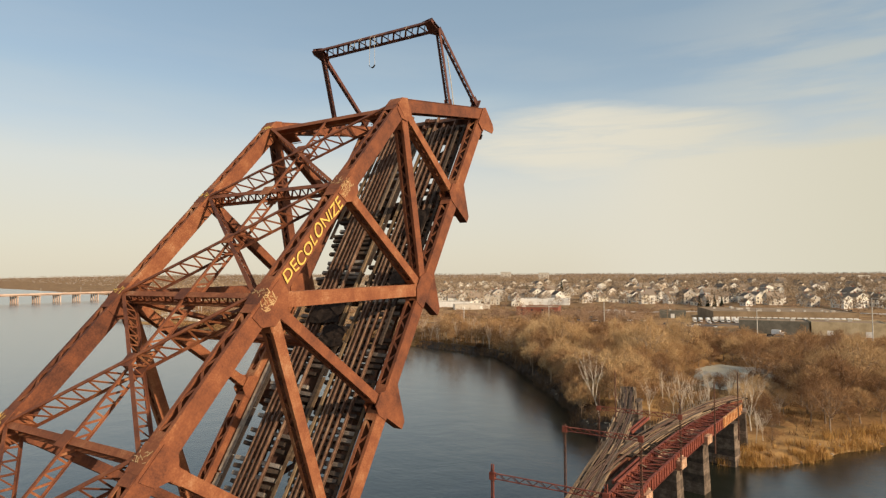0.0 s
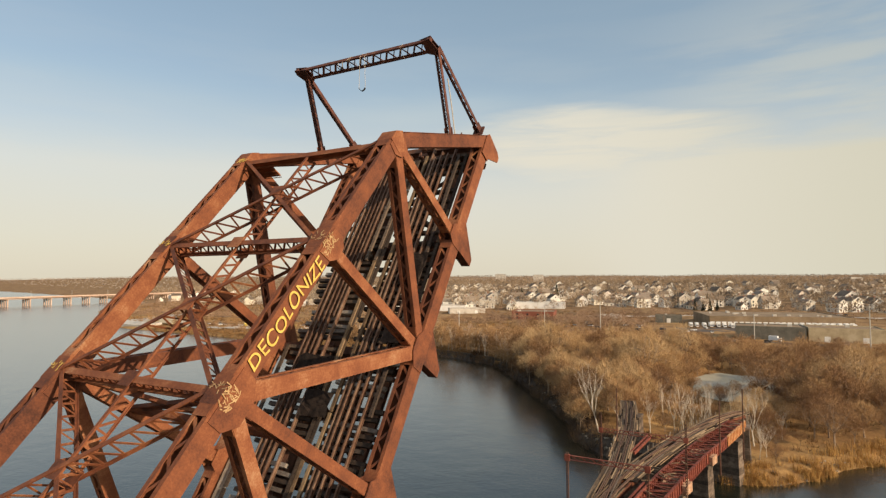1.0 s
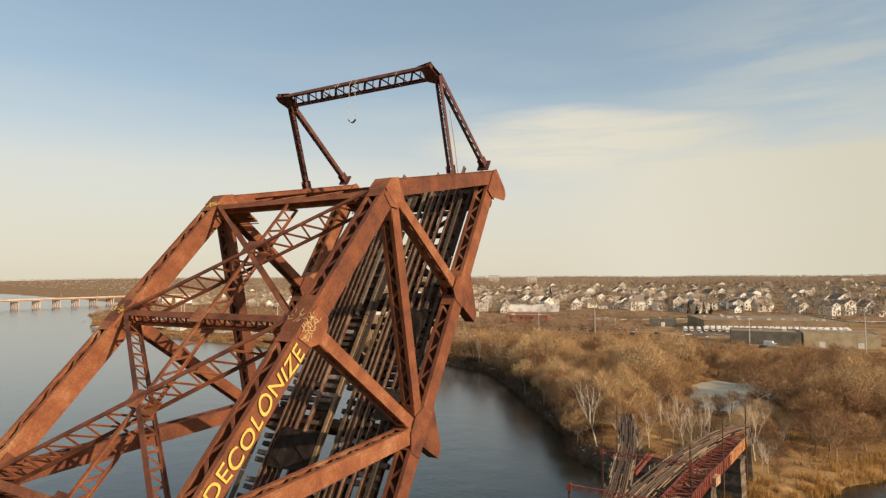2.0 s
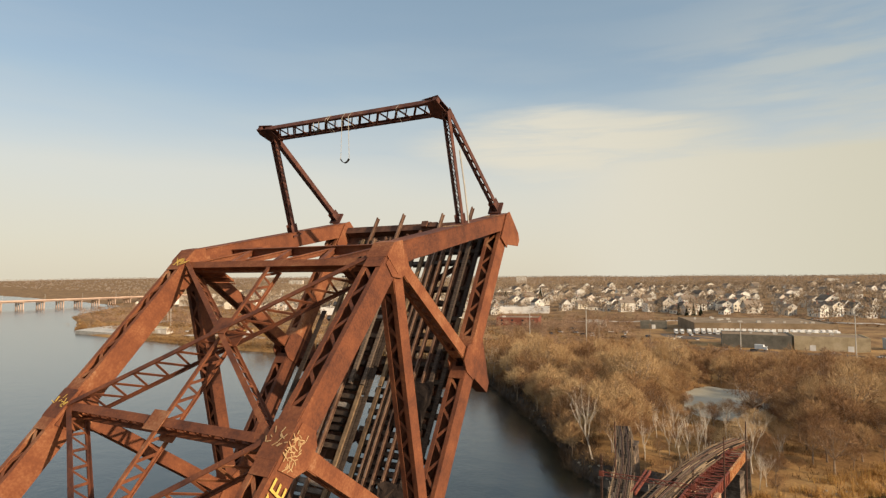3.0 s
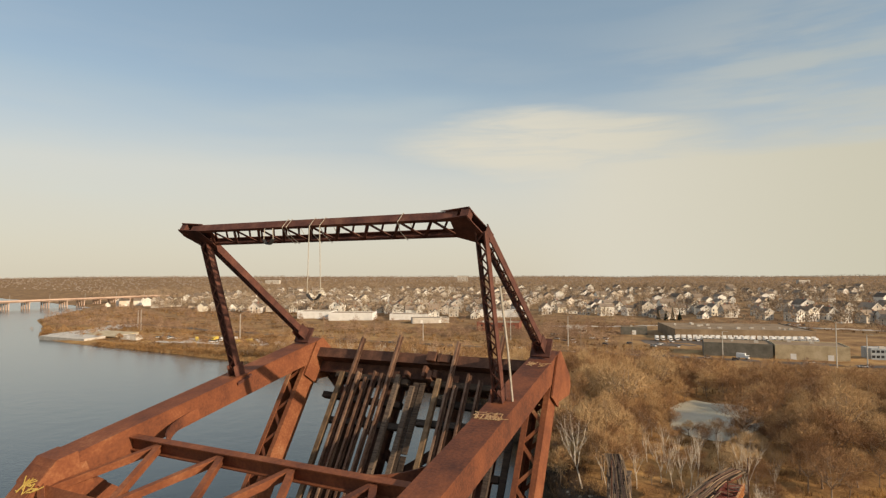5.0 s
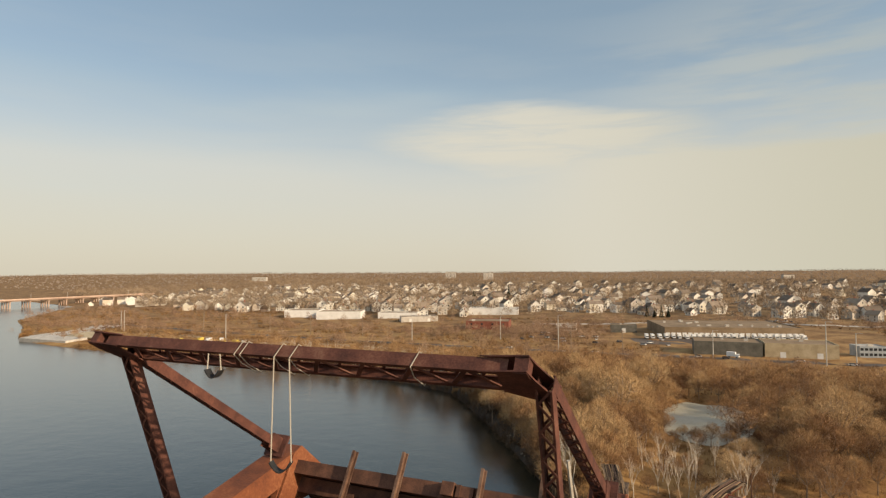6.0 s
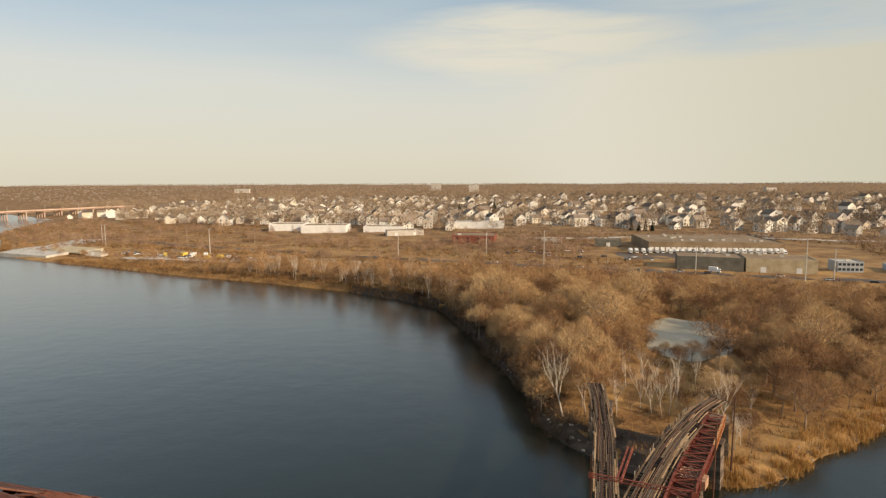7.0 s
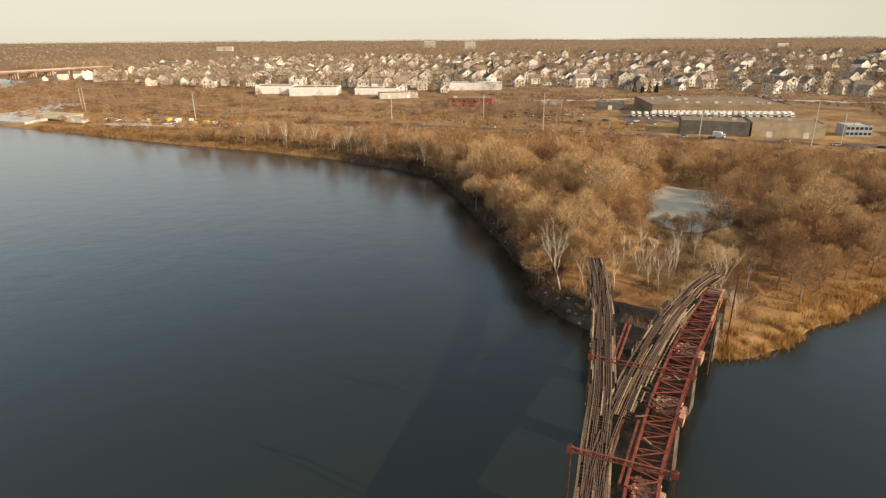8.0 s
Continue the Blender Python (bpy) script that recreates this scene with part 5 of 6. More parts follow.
TWIG_FAR = material("bare_twigs_far", [(0.34, (0.180, 0.093, 0.042)), (0.46, (0.310, 0.178, 0.082)), (0.56, (0.425, 0.256, 0.117)), (0.70, (0.530, 0.342, 0.164))], 0.09, 0.6, 0.9, 0, 0, 0.01, 0.12, per="island")
rest = order[N_NEAR:]
scatter("woods", spots[rest][:, :2], sz[rest], "dense leafless brown woods on the low peninsula", low, (1.0, 1.6), TWIG_FAR, 3, size_here[rest] * shore_size[rest])
g = Geo()
rr = random.Random(6)
for i in rest:
    x, y, d = spots[i]
    h = rr.uniform(4, 8)
    g.tube([(x, y, sz[i] - 0.3), (x + rr.uniform(-0.4, 0.4), y + rr.uniform(-0.4, 0.4), sz[i] + h)], [0.2, 0.08], 4, caps=False)
tagged(part("woods_trunks", g, BARK), "thin grey-brown trunks among the leafless woods", "woods", kind="stuff")

# pale bare trees at the point
pale = [(-24.3, 165.5, 21.0, 0.55, 5), (-12.0, 172, 13, 0.4, 4), (-7.0, 180, 14, 0.4, 4), (-19.5, 171, 11, 0.45, 4), (1.5, 184, 15, 0.45, 4), (14.5, 165, 9, 0.6, 5), (16.0, 168, 8, 0.6, 5), (-1.5, 176, 12, 0.4, 4), (13, 176, 17, 0.5, 5), (-90, 300, 13, 0.4, 4), (-120, 306, 12, 0.4, 4), (-160, 316, 12, 0.4, 4), (-145, 312, 11, 0.4, 4)]
for k, (x, y, h, spread, limbs) in enumerate(pale):
    wood, V, F = grow(300 + k, h, spread, limbs, 160 if k else 420, 0.3, 1.0, 0.045)
    t = thing("pale_tree", "tall bare tree with pale sunlit bark at the water's edge", "tree", pose(x, y, gz(x, y)), "pale bare trees")
    part("trunk", wood, PALE_BARK, t)
    part("crown", array_mesh("crown", V, F, PALE_BARK), PALE_BARK, t)

slim = []
for k in range(4):
    wood, V, F = grow(350 + k, 12, 0.35, 5, 120, 0.3, 0.9, 0.05)
    t = thing("slender_tree", "slender pale bare tree in the thicket along the bank", "tree", pose(0, 0, 0), "slender bank trees")
    part("trunk", wood, PALE_BARK, t)
    part("crown", array_mesh("crown", V, F, TWIG), TWIG, t)
    slim.append(t)
rb = random.Random(77)
for k in range(34):
    x = -262 + 172 * k / 33 + rb.uniform(-3, 3)
    y = float(np.interp(x, [-310, -241, -177, -137, -109, -90], [311, 310, 304, 294, 282, 257])) + rb.uniform(4, 16)
    m = pose(x, y, gz(x, y), rb.uniform(-4, 4), rb.uniform(-4, 4), rb.uniform(0, 360))
    if k < 4:
        slim[k].matrix_basis = m
    else:
        copy_thing(slim[k % 4], m).scale = (1.2, 1.2, rb.uniform(0.95, 1.5))
for k in range(12):
    x, y = rb.uniform(-27, 22), rb.uniform(172, 204)
    m = pose(x, y, gz(x, y), rb.uniform(-4, 4), rb.uniform(-4, 4), rb.uniform(0, 360))
    copy_thing(slim[k % 4], m).scale = (0.85, 0.85, rb.uniform(0.7, 1.05))

# brush, reeds and stones
REED = material("golden_dry_reeds", [(0.25, (0.260, 0.125, 0.035)), (0.5, (0.395, 0.215, 0.062)), (0.75, (0.520, 0.320, 0.105))], 0.2, 3, 0.95, 0, 0, 0.01, 0.3, per="island")
BRUSH = material("brown_brush", [(0.34, (0.097, 0.048, 0.020)), (0.50, (0.238, 0.124, 0.049)), (0.66, (0.398, 0.235, 0.090))], 0.06, 1, 0.95, 0, 0, 0.01, 0.3, per="island")

# bank brush darkened to hold the shade at the foot of the woods
SHADE_BRUSH = material("shade_dark_brush", [(0.32, (0.035, 0.022, 0.014)), (0.5, (0.085, 0.052, 0.030)), (0.7, (0.19, 0.12, 0.065))], 0.06, 1, 0.95, 0, 0, 0.01, 0.3, per="island")


def blades(name, P, Z, count, height, wide, lean, mat, label, category, seed):
    r = np.random.RandomState(seed)
    n = len(P) * count
    base = np.repeat(np.column_stack([P, Z]), count, 0)
    base[:, :2] += r.normal(0, 0.55, (n, 2))
    tip = base + np.column_stack([r.normal(0, lean, (n, 2)), r.uniform(0.5, 1.2, n) * height])
    side = r.normal(0, 1, (n, 3)) * (1, 1, 0)
    side *= (wide / 2 / np.maximum(np.linalg.norm(side, axis=1), 1e-3))[:, None]
    base[:, 2] -= 0.15
    V = np.stack([base - side, base + side, tip], 1).reshape(-1, 3)
    tagged(new(name, array_mesh(name, V, np.arange(n * 3).reshape(-1, 3), mat)), label, category, kind="stuff")


P = np.column_stack([rs.uniform(6, 200, 30000), rs.uniform(146, 300, 30000)])
d = shore_distance(P)
P = P[(d > -0.9) & (d < 8) & (rs.uniform(0, 1, len(P)) < 0.12 + 0.8 * lumps(P, 9, 4) + np.clip(0.9 - d * 0.3, 0, 0.5))]
blades("reeds", P, ground_height(P), 24, 2.1, 0.11, 0.45, REED, "golden dry reeds along the water's edge", "reeds", 5)
P = np.column_stack([rs.uniform(-560, 260, 26000), rs.uniform(148, 420, 26000)])
d = shore_distance(P)
ok = (d > 1.0) & (d < 170) & ~((P[:, 0] > 7) & (d < 2.5)) & ~((P[:, 0] < -370) & (d < 14))
P, d = P[ok], d[ok]
P = P[[not in_pond(x, y) for x, y in P]]
P = P[rs.uniform(0, 1, len(P)) < 0.6 + 0.5 * lumps(P, 60, 12)]
blades("brush", P, ground_height(P), 16, 1.5, 0.13, 0.6, BRUSH, "tangled brown brush and dead grass under the trees", "brush", 6)

ROCK = material("tan_shore_rock", [(0.25, (0.17, 0.13, 0.09)), (0.5, (0.33, 0.27, 0.19)), (0.75, (0.50, 0.43, 0.32))], 1.0, 12, 0.9, 0, 0.4, 0.03, 0.3, per="island")
P = np.column_stack([rs.uniform(-60, 120, 7000), rs.uniform(146, 260, 7000)])
d = shore_distance(P)
P = P[(d > -1.0) & (d < 6) & (rs.uniform(0, 1, len(P)) < 0.35)]
g = Geo()
bm = bmesh.new()
bmesh.ops.create_icosphere(bm, subdivisions=1, radius=1)
ICO_V, ICO_F = [v.co.copy() for v in bm.verts], [tuple(v.index for v in f.verts) for f in bm.faces]
bm.free()
rr = random.Random(15)
for (x, y), z in zip(P, ground_height(P)):
    s = rr.uniform(0.15, 0.6)
    e = Vector((rr.uniform(0.7, 1.5), rr.uniform(0.7, 1.4), rr.uniform(0.4, 0.9)))
    g.add([Vector((x, y, z)) + Vector((v.x * e.x, v.y * e.y, v.z * e.z)) * s * rr.uniform(0.8, 1.15) for v in ICO_V], ICO_F)
tagged(part("shore_stones", g, ROCK), "tan stones and rubble along the shoreline", "stones", kind="stuff")

ICE = material("pale_pond_ice", [(0.25, (0.33, 0.305, 0.225)), (0.5, (0.41, 0.38, 0.29)), (0.75, (0.50, 0.465, 0.37))], 0.06, 1.0, 0.8, 0, 0.1, 0.02, 0.0)
g = Geo()
n = 64
ring = []
for k in range(n):
    a = k * 2 * math.pi / n
    q = 0.94 + 0.05 * math.sin(3 * a + 0.7) + 0.04 * math.sin(7 * a) + 0.02 * math.sin(13 * a + 2)
    ring.append(Vector((POND[0] + POND[2] * q * math.copysign(abs(math.cos(a)) ** 0.75, math.cos(a)), POND[1] + POND[3] * q * math.copysign(abs(math.sin(a)) ** 0.75, math.sin(a)), 2.78)))
g.add(ring, [tuple(range(n))])
tagged(part("pond", g, ICE), "pale grey half-frozen pond among the trees", "pond", kind="structure")


# ---- town across the river ----
WALLS = material("painted_house_walls", [(0.1, (0.50, 0.44, 0.36)), (0.3, (0.66, 0.62, 0.54)), (0.45, (0.82, 0.79, 0.71)), (0.62, (0.74, 0.66, 0.50)), (0.75, (0.83, 0.81, 0.76)), (0.92, (0.64, 0.53, 0.40))], 0.02, 0.8, 0.8, 0, 0, 0.01, 1.0)
WALLS_FAR = material("painted_far_walls", [(0.1, (0.50, 0.44, 0.36)), (0.3, (0.66, 0.62, 0.54)), (0.45, (0.82, 0.79, 0.71)), (0.62, (0.74, 0.66, 0.50)), (0.75, (0.83, 0.81, 0.76)), (0.92, (0.64, 0.53, 0.40))], 0.02, 0.8, 0.8, 0, 0, 0.01, 1.0, per="island")
# both roof browns are lifted to include distance haze
ROOF = material("grey_brown_shingles", [(0.2, (0.09, 0.068, 0.050)), (0.5, (0.18, 0.138, 0.100)), (0.8, (0.31, 0.24, 0.175))], 0.3, 3, 0.9, 0, 0.2, 0.03, 0.5)
ROOF_FAR = material("far_shingles", [(0.2, (0.09, 0.068, 0.050)), (0.5, (0.18, 0.138, 0.100)), (0.8, (0.31, 0.24, 0.175))], 0.3, 3, 0.9, 0, 0.2, 0.03, 0.5, per="island")
GLASS = material("dark_window_glass", [(0.3, (0.02, 0.022, 0.025)), (0.7, (0.05, 0.055, 0.06))], 2, 20, 0.15, 0, 0, 0.01, 0.2, spec=0.5)
TRIM = material("white_trim", [(0.3, (0.66, 0.63, 0.57)), (0.7, (0.80, 0.78, 0.72))], 0.5, 6, 0.7, 0, 0, 0.01, 0.2)


def house_meshes(w, l, h, roof):
    """Body with gables, roof slabs with eaves, chimney, windows and door, the gable towards -y."""
    body = Geo()
    body.add([Vector(p) for p in ((-w / 2, -l / 2, -1), (w / 2, -l / 2, -1), (w / 2, -l / 2, h), (0, -l / 2, h + roof), (-w / 2, -l / 2, h), (-w / 2, l / 2, -1), (w / 2, l / 2, -1), (w / 2, l / 2, h), (0, l / 2, h + roof), (-w / 2, l / 2, h))],
             [(0, 1, 2, 3, 4), (9, 8, 7, 6, 5), (1, 6, 7, 2), (5, 0, 4, 9), (2, 7, 8, 3), (4, 3, 8, 9), (0, 5, 6, 1)])
    top = Geo()
    e, t = 0.45, 0.22
    k = roof / (w / 2)
    for s in (-1, 1):
        a = [Vector((0, y, h + roof + z)) for y in (-l / 2 - e, l / 2 + e) for z in (0.02, t)]
        b = [Vector((s * (w / 2 + e), y, h - e * k + z)) for y in (-l / 2 - e, l / 2 + e) for z in (0.02, t)]
        v = a + b
        top.add(v, [(0, 1, 3, 2), (4, 6, 7, 5), (0, 4, 5, 1), (2, 3, 7, 6), (1, 5, 7, 3), (0, 2, 6, 4)])
    chim = Geo()
    chim.box(w * 0.12, w * 0.12 + 0.8, l * 0.1, l * 0.1 + 0.8, h + roof * 0.4, h + roof + 1.1)
    return body, top, chim


def window_mesh(w, h):
    f = Geo()
    for a in ((-w / 2 - 0.12, w / 2 + 0.12, -h / 2 - 0.12, -h / 2), (-w / 2 - 0.12, w / 2 + 0.12, h / 2, h / 2 + 0.12), (-w / 2 - 0.12, -w / 2, -h / 2, h / 2), (w / 2, w / 2 + 0.12, -h / 2, h / 2)):
        f.box(a[0], a[1], -0.08, 0.02, a[2], a[3])
    p = Geo()
    p.box(-w / 2, w / 2, -0.03, 0.02, -h / 2, h / 2)
    return f.mesh("window_frame", TRIM), p.mesh("pane", GLASS)


WIN_FRAME, WIN_PANE = window_mesh(1.1, 1.6)
PROTO = []
for k, (w, l, h, rf) in enumerate(((7.5, 11, 6.2, 3.4), (8.5, 10, 5.6, 4.0), (9.5, 12, 8.2, 2.6), (7.0, 9, 4.0, 3.2), (10, 11, 8.6, 3.6))):
    t = thing("house", "pale clapboard house with a dark shingled gable roof", "house", pose(0, 0, 0), "houses of the far town")
    b, r_, c = house_meshes(w, l, h, rf)
    part("wall", b, WALLS, t)
    roof = part("roof", r_, ROOF, t)
    part("chimney", c, material("brick_chimney", [(0.3, (0.25, 0.10, 0.07)), (0.7, (0.40, 0.20, 0.14))], 1, 8, 0.9, 0, 0, 0.01, 0.2), roof)
    for z in ((1.6, 4.4) if h > 5 else (1.6,)):
        for x in (-w * 0.27, w * 0.27):
            win = part("window", WIN_FRAME, TRIM, t, pose(x, -l / 2 - 0.03, z))
            part("pane", WIN_PANE, GLASS, win)
        for y in (-l * 0.25, l * 0.25):
            for s in (-1, 1):
                win = part("window", WIN_FRAME, TRIM, t, pose(s * (w / 2 + 0.03), y, z, 0, 0, 90 * s))
                part("pane", WIN_PANE, GLASS, win)
    if h > 7:
        win = part("window", WIN_FRAME, TRIM, t, pose(0, -l / 2 - 0.03, h + 0.6))
        part("pane", WIN_PANE, GLASS, win)
    g = Geo()
    for s in (-1, 1):
        g.bar((0, -l / 2 - 0.47, h + rf - 0.12), (s * (w / 2 + 0.45), -l / 2 - 0.47, h - 0.45 * rf / (w / 2) - 0.12), 0.34, 0.06, (0, 1, 0))
    part("rake_trim", g, TRIM, t)
    g = Geo()
    g.box(-0.5, 0.5, -l / 2 - 0.1, -l / 2 + 0.02, -0.6, 1.7)
    part("door", g, material("house_door", [(0.3, (0.10, 0.05, 0.04)), (0.7, (0.30, 0.22, 0.16))], 1, 8, 0.7, 0, 0, 0.01, 0.4), t)
    PROTO.append(t)

lots = []
rl = np.random.RandomState(23)
for row in range(34):
    y0 = 585 + row * 31
    for col in range(140):
        x = -1150 + col * 15.5 + rl.uniform(-4.5, 4.5)
        y = y0 + rl.uniform(-9, 9) + 0.10 * x
        near = 725 if x > -260 else 640
        if y < near or (x < -700 and y < 690) or x > 620:
            continue
        deep = 880 if x > -200 else 980 if x > -600 else 1250
        if rl.uniform() < 0.44 + 0.28 * min(1, max(0, (y - 0.1 * x - deep + 60) / 200)) or col % 9 == 4:
            continue
        if x < -1000 and y < 1000:
            continue
        lots.append((x, y, rl.uniform(-16, 16) + rl.choice((0, 0, 90, 0)) + 34, rl.randint(5), rl.uniform(0.78, 1.22)))
lots = np.array(lots)
lots = np.array([q for n, q in enumerate(lots) if np.min(np.hypot(lots[:n, 0] - q[0], lots[:n, 1] - q[1]), initial=99.0) > 14.5])
lz = ground_height(lots[:, :2])
dist = np.hypot(lots[:, 0] - 5, lots[:, 1] - 20)
o = np.argsort(dist)
N_HOUSE = 121
first = set()
for i in o[:N_HOUSE]:
    x, y, a, k, s = lots[i]
    k = int(k)
    m = pose(x, y, lz[i], 0, 0, a)
    if k not in first:
        first.add(k)
        PROTO[k].matrix_basis = m @ Matrix.Diagonal((1.35 * s, 1.35 * s, 1.3 * s, 1))
    else:
        copy_thing(PROTO[k], m).scale = (1.35 * s, 1.35 * s, 1.3 * s)
gb, gr = Geo(), Geo()
dims = ((7.5, 11, 6.2, 3.4), (8.5, 10, 5.6, 4.0), (9.5, 12, 8.2, 2.6), (7.0, 9, 4.0, 3.2), (10, 11, 8.6, 3.6))
FAR_H = [house_meshes(*q) for q in dims]
for i in o[N_HOUSE:]:
    x, y, a, k, s = lots[i]
    m = pose(x, y, lz[i], 0, 0, a) @ Matrix.Diagonal((1.3 * s, 1.3 * s, 1.25 * s, 1))
    b, r_, c = FAR_H[int(k)]
    gb.add([m @ p for p in b.v], b.f)
    gr.add([m @ p for p in r_.v], r_.f)
me = bpy.data.meshes.new("far_houses")
me.from_pydata([tuple(p) for p in gb.v], [], gb.f)
me.materials.append(WALLS_FAR)
tagged(new("far_houses", me), "hundreds of pale distant houses on the low hill", "houses", kind="stuff")
me = bpy.data.meshes.new("far_roofs")
me.from_pydata([tuple(p) for p in gr.v], [], gr.f)
me.materials.append(ROOF_FAR)
tagged(new("far_roofs", me), "dark shingled roofs of the distant houses", "roofs", kind="stuff")

# street trees of the town and woods to the horizon
P = np.column_stack([rl.uniform(-1500, 900, 11500), 640 + 1250 * rl.uniform(0, 1, 11500) ** 1.25])
P = P[~((P[:, 1] < np.where(P[:, 0] > -260, 745, 660) + 0.1 * P[:, 0]) & (P[:, 0] > -640) & (rl.uniform(0, 1, len(P)) < 0.7))]
ok = (shore_distance(P) > 120) & ~((P[:, 0] > -130) & (P[:, 0] < 130) & (P[:, 1] < 640)) & (rl.uniform(0, 1, len(P)) < 0.55 + 0.5 * lumps(P, 160, 31))
P = P[ok]
# twigs are lightened: the haze over the town is in this colour
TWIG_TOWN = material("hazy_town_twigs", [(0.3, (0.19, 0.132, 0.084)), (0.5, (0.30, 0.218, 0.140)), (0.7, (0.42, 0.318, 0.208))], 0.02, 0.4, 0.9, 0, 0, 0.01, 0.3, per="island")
low2 = []
for k in range(4):
    wood, V, F = bushy(500 + k, 10.5, 4.2, 8, 72, 1.9, 0.46)
    low2.append((V, F, wood))
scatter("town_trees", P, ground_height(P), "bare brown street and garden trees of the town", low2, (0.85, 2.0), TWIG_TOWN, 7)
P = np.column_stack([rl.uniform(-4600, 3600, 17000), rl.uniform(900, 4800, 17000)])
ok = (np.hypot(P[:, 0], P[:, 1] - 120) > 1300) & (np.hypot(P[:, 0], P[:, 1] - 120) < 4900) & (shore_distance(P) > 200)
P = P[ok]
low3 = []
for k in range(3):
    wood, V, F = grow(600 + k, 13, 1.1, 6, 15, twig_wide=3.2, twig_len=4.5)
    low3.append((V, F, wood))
# distance haze is put into the base colour, paler and greyer
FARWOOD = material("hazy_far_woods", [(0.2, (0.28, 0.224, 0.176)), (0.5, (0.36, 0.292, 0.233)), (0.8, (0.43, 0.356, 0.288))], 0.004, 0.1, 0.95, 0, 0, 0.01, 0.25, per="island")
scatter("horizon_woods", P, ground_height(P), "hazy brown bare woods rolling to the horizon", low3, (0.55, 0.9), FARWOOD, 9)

CONIFER = material("dark_conifer", [(0.3, (0.018, 0.026, 0.014)), (0.7, (0.05, 0.06, 0.032))], 0.4, 4, 0.9, 0, 0, 0.01, 0.3)
rr = random.Random(71)


def conifer(x, y, h):
    t = thing("conifer", "dark evergreen tree standing among the houses", "tree", pose(x, y, gz(x, y)), "evergreens of the town")
    g = Geo()
    g.tube([(0, 0, -0.3), (0, 0, h * 0.9)], [h * 0.02, 0.03], 6)
    part("trunk", g, BARK, t)
    g = Geo()
    z = h * 0.12
    while z < h:
        r0 = (1 - z / h) * h * 0.24 + 0.2
        for k in range(9):
            a = rr.uniform(0, 6.28)
            q = Vector((math.cos(a), math.sin(a), 0))
            s = Vector((-q.y, q.x, 0)) * r0 * 0.35
            tip = q * r0 * rr.uniform(0.7, 1.15) + Vector((0, 0, z - r0 * 0.35))
            c = Vector((0, 0, z + h * 0.03))
            g.add([c, c + q * r0 * 0.5 + s, tip, c + q * r0 * 0.5 - s], [(0, 1, 2), (0, 2, 3)])
        z += h * 0.035
    part("crown", g, CONIFER, t)


for x, y, h in ((-291, 916, 26), (-60, 705, 14), (-52, 708, 13), (-45, 706, 15), (-38, 710, 13), (-345, 900, 20), (-330, 870, 18), (-260, 800, 16), (60, 930, 18), (250, 900, 17), (-520, 760, 15), (-180, 1000, 18)):
    conifer(x, y, h)


# bare trees and brush scattered over the flats before the town
def clear_flat(x, y):
    """Away from the roads, yards and large sheds."""
    if abs(y - 424 - 0.0004 * (x + 80) ** 2 * (x < -80)) < 11 or (-425 < x < -290 and 352 < y < 386):
        return False
    if -75 < x < 130 and 478 < y < 640 or -25 < x < 160 and 385 < y < 480:
        return False
    return not (-480 < x < -160 and 520 < y < 650 and (x + y) % 40 < 30) and not (-570 < x < -440 and y < 392)


rf = np.random.RandomState(91)
low_flat = []
for k in range(4):
    wood, V, F = bushy(540 + k, 9.0, 3.8, 8, 150, 1.5, 0.20, 0.3)
    low_flat.append((V, F, wood))
FLAT_TWIG = material("reddish_brown_twigs", [(0.3, (0.170, 0.098, 0.062)), (0.5, (0.310, 0.196, 0.122)), (0.7, (0.45, 0.31, 0.195))], 0.02, 0.5, 0.9, 0, 0, 0.01, 0.3, per="island")
P = np.column_stack([rf.uniform(-900, 240, 5200), rf.uniform(322, 660, 5200)])
d = shore_distance(P)
ok = (d > 6) & (rf.uniform(0, 1, len(P)) < np.where(P[:, 0] > -260, 0.42, 0.24) + 1.3 * lumps(P, 75, 33))
P = np.array([p for p in P[ok] if clear_flat(*p)])
scatter("flat_trees", P, ground_height(P), "scattered bare brown trees on the riverside flats", low_flat, (0.6, 1.2), FLAT_TWIG, 12)
P = np.vstack([rf.normal((-125, 515), (42, 22), (230, 2)), rf.normal((240, 640), (60, 26), (260, 2)), rf.normal((-330, 470), (60, 14), (120, 2)), rf.normal((-560, 430), (70, 22), (150, 2)), rf.normal((20, 388), (90, 9), (170, 2))])
P = np.array([p for p in P if clear_flat(*p)])
scatter("thicket", P, ground_height(P), "dark reddish bare thickets among the riverside yards", low_flat, (0.5, 1.0), FLAT_TWIG, 16)
P = np.column_stack([rf.uniform(-900, 240, 16000), rf.uniform(318, 660, 16000)])
d = shore_distance(P)
ok = (d > 2) & (rf.uniform(0, 1, len(P)) < 0.5 + 0.9 * lumps(P, 70, 33))
P = np.array([p for p in P[ok] if clear_flat(*p)])
blades("scrub", P, ground_height(P), 10, 2.2, 0.35, 1.0, BRUSH, "low brown scrub and weeds over the flats", "brush", 13)
P = np.column_stack([rf.uniform(-130, 10, 9000), rf.uniform(150, 320, 9000)])
d = shore_distance(P)
P = P[(d > -1.3) & (d < 9) & ~((P[:, 0] > -19) & (P[:, 1] < 158))]
blades("bank_brush", P, np.maximum(ground_height(P), 0.0), 22, 2.6, 0.08, 1.0, SHADE_BRUSH, "tangled bare brush hanging over the river bank, darkened for shade", "brush", 14)
P = np.column_stack([rf.uniform(-620, -120, 26000), rf.uniform(280, 400, 26000)])
d = shore_distance(P)
